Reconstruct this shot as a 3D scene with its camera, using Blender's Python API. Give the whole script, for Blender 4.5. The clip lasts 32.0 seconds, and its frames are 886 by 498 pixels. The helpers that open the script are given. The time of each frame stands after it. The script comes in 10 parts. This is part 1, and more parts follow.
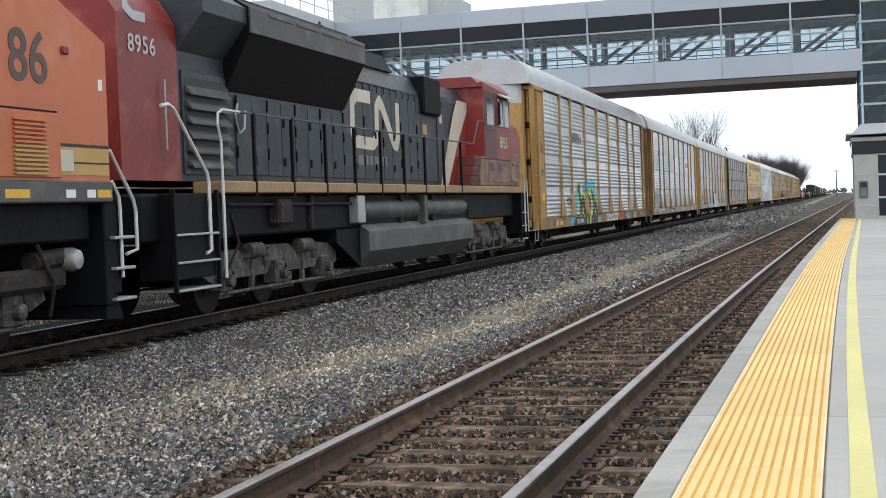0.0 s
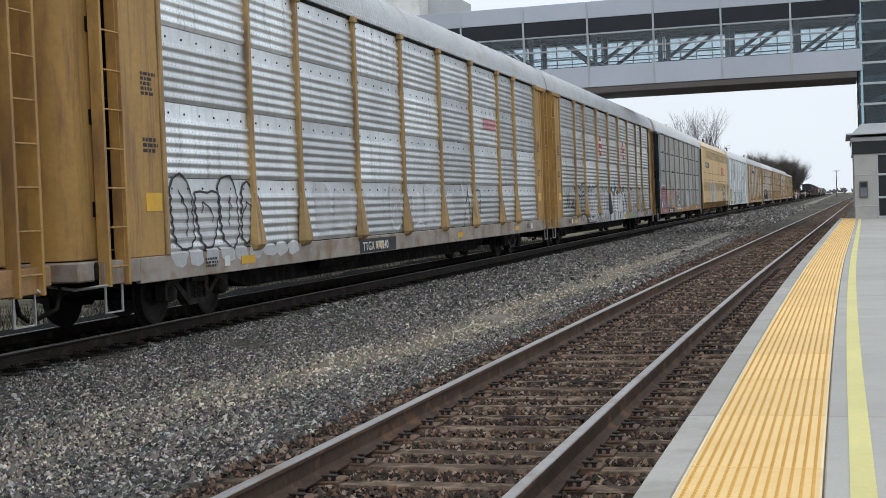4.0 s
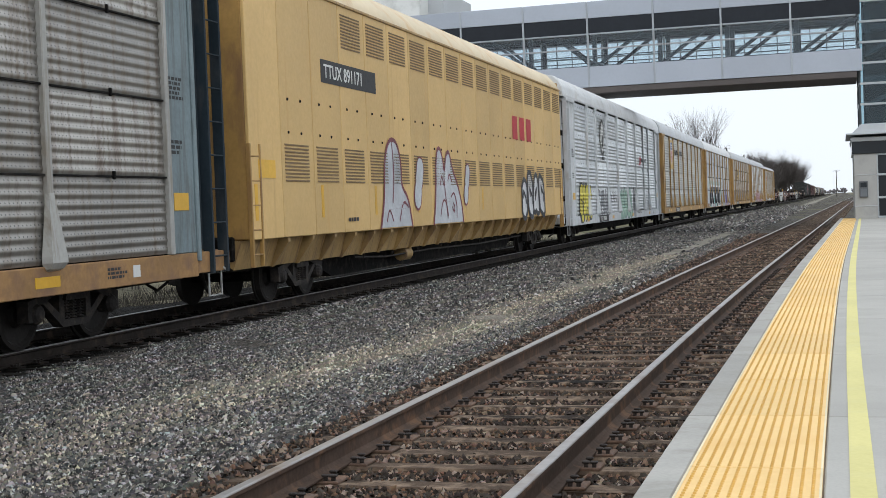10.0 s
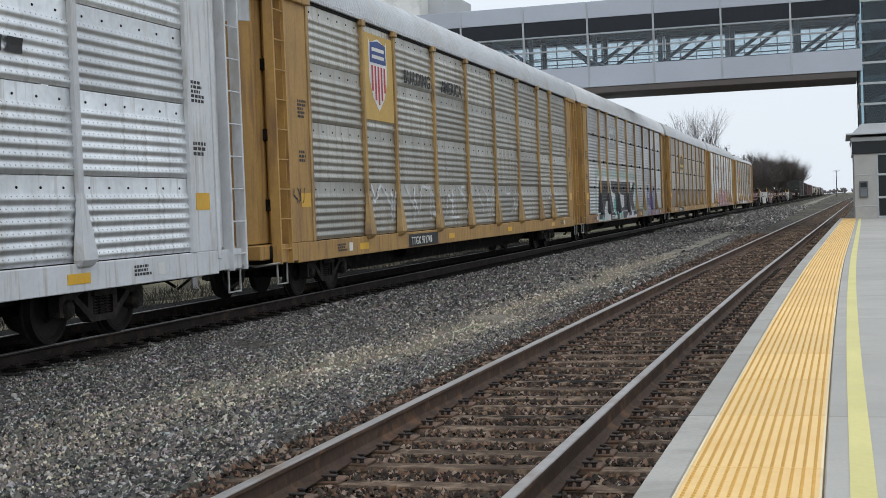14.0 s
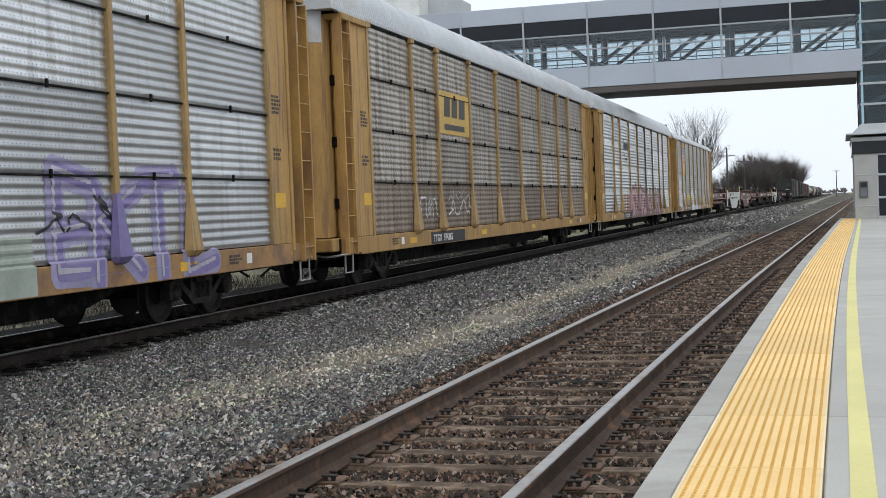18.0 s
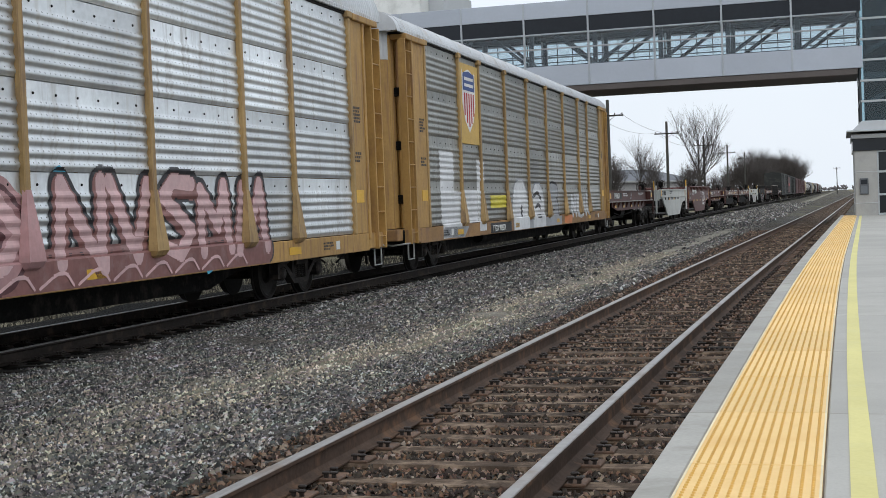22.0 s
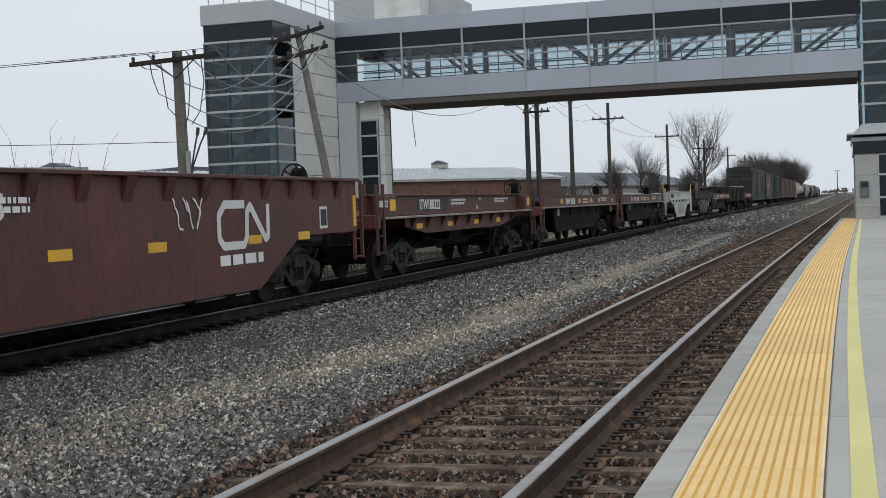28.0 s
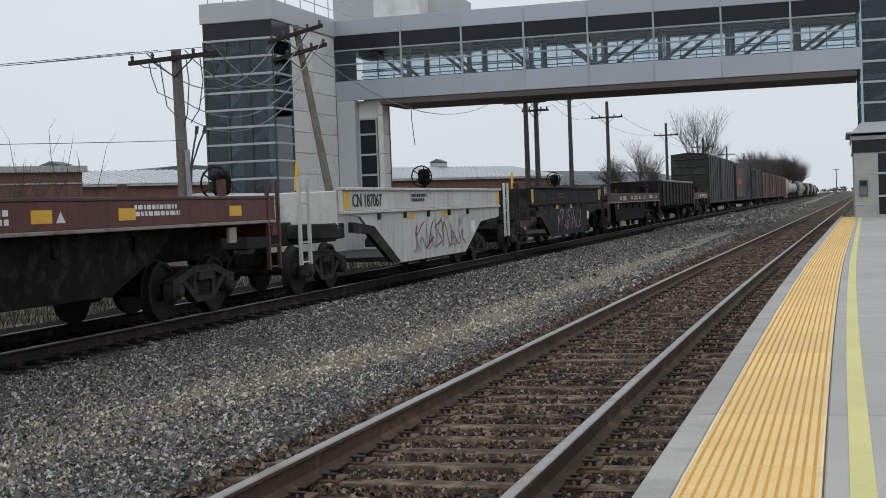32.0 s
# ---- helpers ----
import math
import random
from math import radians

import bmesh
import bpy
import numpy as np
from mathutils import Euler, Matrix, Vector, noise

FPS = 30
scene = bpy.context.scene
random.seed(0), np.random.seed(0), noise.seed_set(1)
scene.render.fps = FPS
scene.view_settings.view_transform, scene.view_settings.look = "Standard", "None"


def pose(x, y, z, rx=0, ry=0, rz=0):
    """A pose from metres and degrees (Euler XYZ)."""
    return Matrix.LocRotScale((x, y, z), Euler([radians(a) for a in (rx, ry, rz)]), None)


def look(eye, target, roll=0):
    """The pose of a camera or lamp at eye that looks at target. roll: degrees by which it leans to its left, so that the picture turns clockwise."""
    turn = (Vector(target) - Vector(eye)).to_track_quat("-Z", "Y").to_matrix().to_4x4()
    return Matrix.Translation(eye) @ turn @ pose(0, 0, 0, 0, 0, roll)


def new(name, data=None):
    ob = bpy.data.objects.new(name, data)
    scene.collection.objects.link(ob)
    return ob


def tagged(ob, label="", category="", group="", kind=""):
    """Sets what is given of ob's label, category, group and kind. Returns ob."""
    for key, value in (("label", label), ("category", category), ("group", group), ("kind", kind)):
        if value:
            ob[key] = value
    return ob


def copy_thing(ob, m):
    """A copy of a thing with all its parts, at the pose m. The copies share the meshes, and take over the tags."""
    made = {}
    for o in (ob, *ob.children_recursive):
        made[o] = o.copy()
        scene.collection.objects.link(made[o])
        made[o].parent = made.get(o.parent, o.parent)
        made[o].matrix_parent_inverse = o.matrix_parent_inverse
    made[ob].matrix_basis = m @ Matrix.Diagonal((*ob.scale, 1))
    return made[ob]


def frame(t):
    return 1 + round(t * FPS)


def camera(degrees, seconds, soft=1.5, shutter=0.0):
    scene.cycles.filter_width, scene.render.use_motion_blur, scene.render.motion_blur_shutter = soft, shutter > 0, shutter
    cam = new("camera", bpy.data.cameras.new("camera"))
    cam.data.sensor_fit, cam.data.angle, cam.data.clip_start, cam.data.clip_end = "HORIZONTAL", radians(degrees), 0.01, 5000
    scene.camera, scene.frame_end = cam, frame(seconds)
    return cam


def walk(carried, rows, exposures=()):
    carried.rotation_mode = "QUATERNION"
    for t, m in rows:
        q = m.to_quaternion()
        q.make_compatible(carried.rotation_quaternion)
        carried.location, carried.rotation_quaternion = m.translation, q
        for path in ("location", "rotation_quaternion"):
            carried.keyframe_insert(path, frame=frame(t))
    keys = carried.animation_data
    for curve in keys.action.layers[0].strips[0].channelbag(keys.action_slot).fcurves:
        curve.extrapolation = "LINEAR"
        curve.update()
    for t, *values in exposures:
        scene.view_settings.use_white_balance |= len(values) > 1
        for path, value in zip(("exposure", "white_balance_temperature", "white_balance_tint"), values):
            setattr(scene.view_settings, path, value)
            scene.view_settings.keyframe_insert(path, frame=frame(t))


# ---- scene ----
# The place: a station platform beside two tracks, a glazed footbridge, and a long freight train on the far track.
# x runs to the right across the tracks, y along them, z = 0 is the top of the rails.
import functools

EYE = Vector((0.0, 0.0, 1.453))
LENS = 36.28
YAW, PITCH, LEAN = 0.28721, 0.03082, -2.175
SPEED = 14.5            # the train's pace in metres a second
TRAIN_X = -10.98        # centre line of the far track


def drift(y):
    """How far the train's track has swung away from the near track at y; it runs parallel again further on."""
    u = min(max(y - 90.0, 0.0), 70.0)
    return 0.0145 * (min(y, 90.0) - 45.0) + 0.0145 * (u - u * u / 140.0)


def bend(y):
    """How far the near track and the platform edge swing to the right at y: a long gentle curve."""
    u = np.clip(np.asarray(y, float) - 6.0, 0.0, 24.0)
    return 0.00034 * u * u + 0.0163 * np.maximum(np.asarray(y, float) - 30.0, 0.0)


NEAR_X = -2.39          # centre line of the near track
SECONDS = 32.0


def aim(dx, dy):
    """The camera's pose, nudged by a small shake."""
    yaw, pitch = YAW + dx / 2393, PITCH - dy / 2393
    way = Vector((-math.sin(yaw) * math.cos(pitch), math.cos(yaw) * math.cos(pitch), -math.sin(pitch)))
    return look(EYE, EYE + way * 10, LEAN)


SHAKE = [(0.0, 0, 0), (9.0, 0, 0), (18.2, 0, 0), (18.5, 0.0, -0.1), (19.0, 0.0, 3.0), (19.5, 0.0, 2.4), (20.0, 0.0, 1.4),
         (20.5, 0.0, -3.2), (21.0, 1.5, 0.4), (21.5, 1.5, -2.1), (22.0, 1.0, -5.2), (22.5, 1.5, -3.7), (23.0, 1.5, 2.4),
         (23.5, 1.5, 6.0), (24.0, 2.0, 9.1), (24.5, 1.5, 3.0), (25.0, 1.5, -0.1), (25.5, 1.5, 3.0), (27.5, 0.8, 3.0),
         (28.0, 1.5, -0.1), (28.5, 0.8, -4.0), (29.0, 0.0, -2.5), (29.5, 1.5, -0.8), (30.0, 1.5, -5.5), (30.5, 0.0, -5.5),
         (31.0, 1.5, -4.0), (31.5, 0.0, -1.7), (32.0, 0.0, -2.5)]
EXPOSURES = [(0.0, 0.26), (2.0, 0.09), (3.2, -0.04), (6.0, -0.04), (7.5, 0.1), (10.0, 0.12), (12.0, 0.06), (14.0, -0.1), (17.0, 0.08), (20.0, 0.08), (22.0, -0.02), (24.0, 0.02), (25.5, -0.1), (28.0, -0.34), (32.0, -0.36)]
cam = camera(LENS, SECONDS, soft=0.5, shutter=0.0)
walk(cam, [(t, aim(dx, dy)) for t, dx, dy in SHAKE], EXPOSURES)

# ---- light: an overcast day ----
world = bpy.data.worlds.new("overcast")
scene.world = world
world.use_nodes = True
wn, wl = world.node_tree.nodes, world.node_tree.links
sky = wn.new("ShaderNodeTexSky")
sky.sky_type, sky.sun_disc = "NISHITA", False
sky.sun_elevation, sky.sun_rotation = radians(48), radians(200)
sky.air_density, sky.dust_density, sky.ozone_density = 1.0, 4.0, 1.0
SKY_STRENGTH, CLOUD, ZENITH = 0.09, 0.86, 1.4   # an overcast sky is brighter overhead
cloud_mix = wn.new("ShaderNodeMix")
cloud_mix.data_type = "RGBA"
cloud_noise = wn.new("ShaderNodeTexNoise")
cloud_noise.inputs["Scale"].default_value = 2.2
cloud_noise.inputs["Detail"].default_value = 4
cloud_ramp = wn.new("ShaderNodeValToRGB")
cloud_ramp.color_ramp.elements[0].position, cloud_ramp.color_ramp.elements[1].position = 0.3, 0.75
cloud_ramp.color_ramp.elements[0].color = (10.4, 11.3, 12.4, 1)
cloud_ramp.color_ramp.elements[1].color = (11.8, 12.5, 13.3, 1)
cloud_mix.inputs["Factor"].default_value = CLOUD
wl.new(cloud_noise.outputs["Fac"], cloud_ramp.inputs["Fac"])
wl.new(sky.outputs["Color"], cloud_mix.inputs["A"])
wl.new(cloud_ramp.outputs["Color"], cloud_mix.inputs["B"])
sky_co, sky_up, sky_rise, sky_mul = (wn.new("ShaderNodeTexCoord"), wn.new("ShaderNodeSeparateXYZ"), wn.new("ShaderNodeMapRange"), wn.new("ShaderNodeVectorMath"))
sky_rise.inputs["From Min"].default_value, sky_rise.inputs["From Max"].default_value = 0.1, 1.0
sky_rise.inputs["To Min"].default_value, sky_rise.inputs["To Max"].default_value = 1.0, ZENITH
sky_mul.operation = "SCALE"
wl.new(sky_co.outputs["Generated"], sky_up.inputs[0])
wl.new(sky_up.outputs["Z"], sky_rise.inputs["Value"])
wl.new(cloud_mix.outputs["Result"], sky_mul.inputs[0])
wl.new(sky_rise.outputs["Result"], sky_mul.inputs["Scale"])
wl.new(sky_mul.outputs[0], wn["Background"].inputs["Color"])
wn["Background"].inputs["Strength"].default_value = SKY_STRENGTH
sun_data = bpy.data.lights.new("sun", "SUN")
sun_data.energy, sun_data.angle, sun_data.color = 0.4, radians(20), (1.0, 0.96, 0.9)
sun = new("sun", sun_data)
sun.matrix_world = look((40, -30, 70), (0, 30, 0))


# ---- materials ----
def grey(v, a=1.0):
    return (v, v, v, a)


def mat(name, base, rough=0.6, metal=0.0, var=0.2, scale=1.2, fine=18.0, bump=0.15, depth=0.01, stain=None, amount=0.35,
        streak=False, spec=0.5, rand=0.08, grime=0.0):
    """A surface with broad stains, fine grain, an optional second colour in patches or runs, and fine relief."""
    m = bpy.data.materials.new(name)
    m.use_nodes = True
    n, l = m.node_tree.nodes, m.node_tree.links
    b = n["Principled BSDF"]
    b.inputs["Metallic"].default_value = metal
    b.inputs["Specular IOR Level"].default_value = spec
    co = n.new("ShaderNodeTexCoord")
    info = n.new("ShaderNodeObjectInfo")
    shift = n.new("ShaderNodeVectorMath")
    shift.operation = "MULTIPLY_ADD"
    shift.inputs[1].default_value = (37.0, 53.0, 29.0)
    l.new(info.outputs["Random"], shift.inputs[0])
    l.new(co.outputs["Object"], shift.inputs[2])

    def tex(size, detail, squash=None):
        t = n.new("ShaderNodeTexNoise")
        t.inputs["Scale"].default_value, t.inputs["Detail"].default_value = size, detail
        t.inputs["Roughness"].default_value = 0.62
        if squash:
            mul = n.new("ShaderNodeVectorMath")
            mul.operation = "MULTIPLY"
            mul.inputs[1].default_value = squash
            l.new(shift.outputs[0], mul.inputs[0])
            l.new(mul.outputs[0], t.inputs["Vector"])
        else:
            l.new(shift.outputs[0], t.inputs["Vector"])
        return t

    def mix(fac, a, c, kind="MIX"):
        x = n.new("ShaderNodeMix")
        x.data_type, x.blend_type = "RGBA", kind
        for key, val in (("Factor", fac), ("A", a), ("B", c)):
            if isinstance(val, (int, float)):
                x.inputs[key].default_value = val
            elif isinstance(val, tuple):
                x.inputs[key].default_value = val if len(val) == 4 else (*val, 1)
            else:
                l.new(val, x.inputs[key])
        return x.outputs["Result"]

    def ramp(src, lo, hi):
        r = n.new("ShaderNodeMapRange")
        r.inputs["From Min"].default_value, r.inputs["From Max"].default_value = lo, hi
        l.new(src, r.inputs["Value"])
        return r.outputs["Result"]

    broad, small = tex(scale, 5), tex(fine, 4)
    dark = tuple(c * (1 - var) for c in base[:3])
    light = tuple(min(1, c * (1 + var)) for c in base[:3])
    col = mix(ramp(broad.outputs["Fac"], 0.3, 0.7), dark, light)
    col = mix(ramp(small.outputs["Fac"], 0.3, 0.7), col, mix(1.0, col, grey(1 - var * 0.8), "MULTIPLY"))
    col = mix(ramp(info.outputs["Random"], 0, 1), col, mix(1.0, col, grey(1 - rand * 2), "MULTIPLY"))
    if stain:
        patch = tex(scale * 2.3, 7, (1, 5, 0.35) if streak else None)
        col = mix(ramp(patch.outputs["Fac"], 0.62 - amount * 0.3, 0.74 - amount * 0.2), col, (*stain[:3], 1))
    l.new(col, b.inputs["Base Color"])
    rr = n.new("ShaderNodeMapRange")
    rr.inputs["To Min"].default_value, rr.inputs["To Max"].default_value = max(0.03, rough - 0.12), min(1, rough + 0.12)
    l.new(small.outputs["Fac"], rr.inputs["Value"])
    l.new(rr.outputs["Result"], b.inputs["Roughness"])
    if bump:
        bp = n.new("ShaderNodeBump")
        bp.inputs["Strength"].default_value, bp.inputs["Distance"].default_value = bump, depth
        l.new(small.outputs["Fac"], bp.inputs["Height"])
        l.new(bp.outputs["Normal"], b.inputs["Normal"])
    return m


def glass(name, tint=(0.75, 0.85, 0.88), rough=0.02, clear=0.75):
    """Window glass: mostly clear, with a real reflection."""
    m = bpy.data.materials.new(name)
    m.use_nodes = True
    n, l = m.node_tree.nodes, m.node_tree.links
    n.remove(n["Principled BSDF"])
    t, g, mx, fr = (n.new("ShaderNodeBsdfTransparent"), n.new("ShaderNodeBsdfGlossy"), n.new("ShaderNodeMixShader"), n.new("ShaderNodeFresnel"))
    t.inputs["Color"].default_value = (*[c * clear for c in tint], 1)
    g.inputs["Roughness"].default_value = rough
    g.inputs["Color"].default_value = (0.9, 0.95, 1, 1)
    fr.inputs["IOR"].default_value = 1.5
    l.new(fr.outputs[0], mx.inputs[0])
    l.new(t.outputs[0], mx.inputs[1])
    l.new(g.outputs[0], mx.inputs[2])
    l.new(mx.outputs[0], n["Material Output"].inputs["Surface"])
    return m


# ---- shapes ----
class Shape:
    """Collects the faces of one part."""

    def __init__(self):
        self.v, self.f, self.smooth = [], [], False

    def add(self, verts, faces):
        k = len(self.v)
        self.v += [tuple(p) for p in verts]
        self.f += [tuple(i + k for i in f) for f in faces]
        return self

    def box(self, x0, x1, y0, y1, z0, z1):
        return self.add([(x, y, z) for x in (x0, x1) for y in (y0, y1) for z in (z0, z1)],
                        [(0, 1, 3, 2), (4, 6, 7, 5), (0, 4, 5, 1), (2, 3, 7, 6), (0, 2, 6, 4), (1, 5, 7, 3)])

    def cbox(self, x0, x1, y0, y1, z0, z1, c=0.01):
        """A box with chamfered edges."""
        vs, fs = [], []
        lo, hi = (x0, y0, z0), (x1, y1, z1)
        c = min(c, 0.45 * min(abs(hi[i] - lo[i]) for i in range(3)))
        idx = {}
        for sx in (0, 1):
            for sy in (0, 1):
                for sz in (0, 1):
                    s = (sx, sy, sz)
                    for ax in range(3):
                        p = [(hi[i] - (0 if i == ax else c)) if s[i] else (lo[i] + (0 if i == ax else c)) for i in range(3)]
                        idx[s, ax] = len(vs)
                        vs.append(p)
        for ax in range(3):
            o = [i for i in range(3) if i != ax]
            for side in (0, 1):
                ring = []
                for a, b in ((0, 0), (1, 0), (1, 1), (0, 1)):
                    s = [0, 0, 0]
                    s[ax], s[o[0]], s[o[1]] = side, a, b
                    ring.append(idx[tuple(s), ax])
                fs.append(tuple(ring))
            for a in (0, 1):
                for b in (0, 1):
                    s0, s1 = [0, 0, 0], [0, 0, 0]
                    s0[o[0]], s0[o[1]], s1[o[0]], s1[o[1]] = a, b, a, b
                    s0[ax], s1[ax] = 0, 1
                    s0, s1 = tuple(s0), tuple(s1)
                    fs.append((idx[s0, o[0]], idx[s1, o[0]], idx[s1, o[1]], idx[s0, o[1]]))
        for sx in (0, 1):
            for sy in (0, 1):
                for sz in (0, 1):
                    fs.append(tuple(idx[(sx, sy, sz), ax] for ax in range(3)))
        return self.add(vs, fs)

    def prism(self, outline, axis, a, b):
        """An outline of (u, v) pairs pushed along an axis: x takes (y, z), y takes (x, z), z takes (x, y)."""
        n = len(outline)

        def at(u, v, w):
            return {"x": (w, u, v), "y": (u, w, v), "z": (u, v, w)}[axis]
        vs = [at(u, v, a) for u, v in outline] + [at(u, v, b) for u, v in outline]
        fs = [(i, (i + 1) % n, n + (i + 1) % n, n + i) for i in range(n)]
        return self.add(vs, fs + [tuple(range(n))[::-1], tuple(range(n, 2 * n))])

    def cyl(self, p, q, r, n=10, r2=None, caps=True):
        """A round bar from p to q."""
        p, q = Vector(p), Vector(q)
        w = (q - p).normalized()
        u = w.orthogonal().normalized()
        k = w.cross(u)
        r2 = r if r2 is None else r2
        vs = []
        for c, rr in ((p, r), (q, r2)):
            vs += [c + (u * math.cos(2 * math.pi * i / n) + k * math.sin(2 * math.pi * i / n)) * rr for i in range(n)]
        fs = [(i, (i + 1) % n, n + (i + 1) % n, n + i) for i in range(n)]
        if caps:
            fs += [tuple(range(n))[::-1], tuple(range(n, 2 * n))]
        return self.add(vs, fs)

    def pipe(self, pts, r, n=6):
        pts = [Vector(p) for p in pts]
        u, vs = None, []
        for i, p in enumerate(pts):
            w = (pts[min(i + 1, len(pts) - 1)] - pts[max(i - 1, 0)]).normalized()
            u = w.orthogonal().normalized() if u is None or abs(u.dot(w)) > 0.98 else (u - w * u.dot(w)).normalized()
            k = w.cross(u)
            vs += [p + (u * math.cos(2 * math.pi * j / n) + k * math.sin(2 * math.pi * j / n)) * r for j in range(n)]
        fs = [(i * n + j, i * n + (j + 1) % n, (i + 1) * n + (j + 1) % n, (i + 1) * n + j) for i in range(len(pts) - 1) for j in range(n)]
        fs += [tuple(range(n))[::-1], tuple(range((len(pts) - 1) * n, len(pts) * n))]
        return self.add(vs, fs)

    def dome(self, c, r, axis=(1, 0, 0), n=12, flat=0.4):
        """A shallow cap."""
        c, w = Vector(c), Vector(axis).normalized()
        u = w.orthogonal().normalized()
        k = w.cross(u)
        vs = []
        for ring, (rr, h) in enumerate(((1, 0), (0.8, 0.6), (0.4, 0.92))):
            vs += [c + (u * math.cos(2 * math.pi * i / n) + k * math.sin(2 * math.pi * i / n)) * r * rr + w * r * flat * h for i in range(n)]
        vs.append(c + w * r * flat)
        fs = [(a * n + i, a * n + (i + 1) % n, (a + 1) * n + (i + 1) % n, (a + 1) * n + i) for a in range(2) for i in range(n)]
        fs += [(2 * n + i, 2 * n + (i + 1) % n, 3 * n) for i in range(n)]
        return self.add(vs, fs)

    def lathe(self, profile, origin=(0, 0, 0), axis="z", n=16):
        """A profile of (radius, along) turned round an axis."""
        vs, fs = [], []
        for r, h in profile:
            for i in range(n):
                a = 2 * math.pi * i / n
                c, s = r * math.cos(a), r * math.sin(a)
                p = {"z": (c, s, h), "x": (h, c, s), "y": (c, h, s)}[axis]
                vs.append(tuple(p[j] + origin[j] for j in range(3)))
        for a in range(len(profile) - 1):
            for i in range(n):
                fs.append((a * n + i, a * n + (i + 1) % n, (a + 1) * n + (i + 1) % n, (a + 1) * n + i))
        fs += [tuple(range(n))[::-1], tuple(range((len(profile) - 1) * n, len(profile) * n))]
        return self.add(vs, fs)

    def mesh(self, name, material):
        me = bpy.data.meshes.new(name)
        me.from_pydata(self.v, [], self.f)
        bm = bmesh.new()
        bm.from_mesh(me)
        bmesh.ops.recalc_face_normals(bm, faces=bm.faces)
        bm.to_mesh(me)
        bm.free()
        me.materials.append(material)
        if self.smooth:
            me.shade_smooth()
            me.set_sharp_from_angle(angle=radians(40))
        return me


def thing(name, place=(0, 0, 0), label="", category="", group="", kind="", rz=0):
    ob = new(name)
    ob.empty_display_size = 0.2
    ob.matrix_world = pose(*place, 0, 0, rz)
    return tagged(ob, label, category, group, kind)


def part(name, shape, material, parent, label="", smooth=False, at=(0, 0, 0), rot=(0, 0, 0)):
    """Links a shape, or a shared mesh, as one object under its thing."""
    if isinstance(shape, Shape):
        shape.smooth = smooth
        shape = shape.mesh(name, material)
    ob = new(name, shape)
    ob.parent = parent
    ob.matrix_basis = pose(*at, *rot)
    if label:
        ob["label"] = label
    return ob


def solid(name, shape, material, label="", category="", group="", kind="", smooth=False, place=(0, 0, 0)):
    """A thing that is one mesh."""
    shape.smooth = smooth
    ob = new(name, shape.mesh(name, material))
    ob.location = place
    return tagged(ob, label, category, group, kind)


def raw(name, verts, faces, material, smooth=False):
    """A mesh from number arrays, for what has very many pieces; all faces have the same number of corners."""
    me = bpy.data.meshes.new(name)
    k = faces.shape[1]
    me.vertices.add(len(verts))
    me.vertices.foreach_set("co", verts.astype(np.float32).ravel())
    me.loops.add(faces.size)
    me.loops.foreach_set("vertex_index", faces.astype(np.int32).ravel())
    me.polygons.add(len(faces))
    me.polygons.foreach_set("loop_start", np.arange(0, faces.size, k, dtype=np.int32))
    me.polygons.foreach_set("loop_total", np.full(len(faces), k, dtype=np.int32))
    me.update(calc_edges=True)
    me.validate()
    me.materials.append(material)
    if smooth:
        me.shade_smooth()
    return me
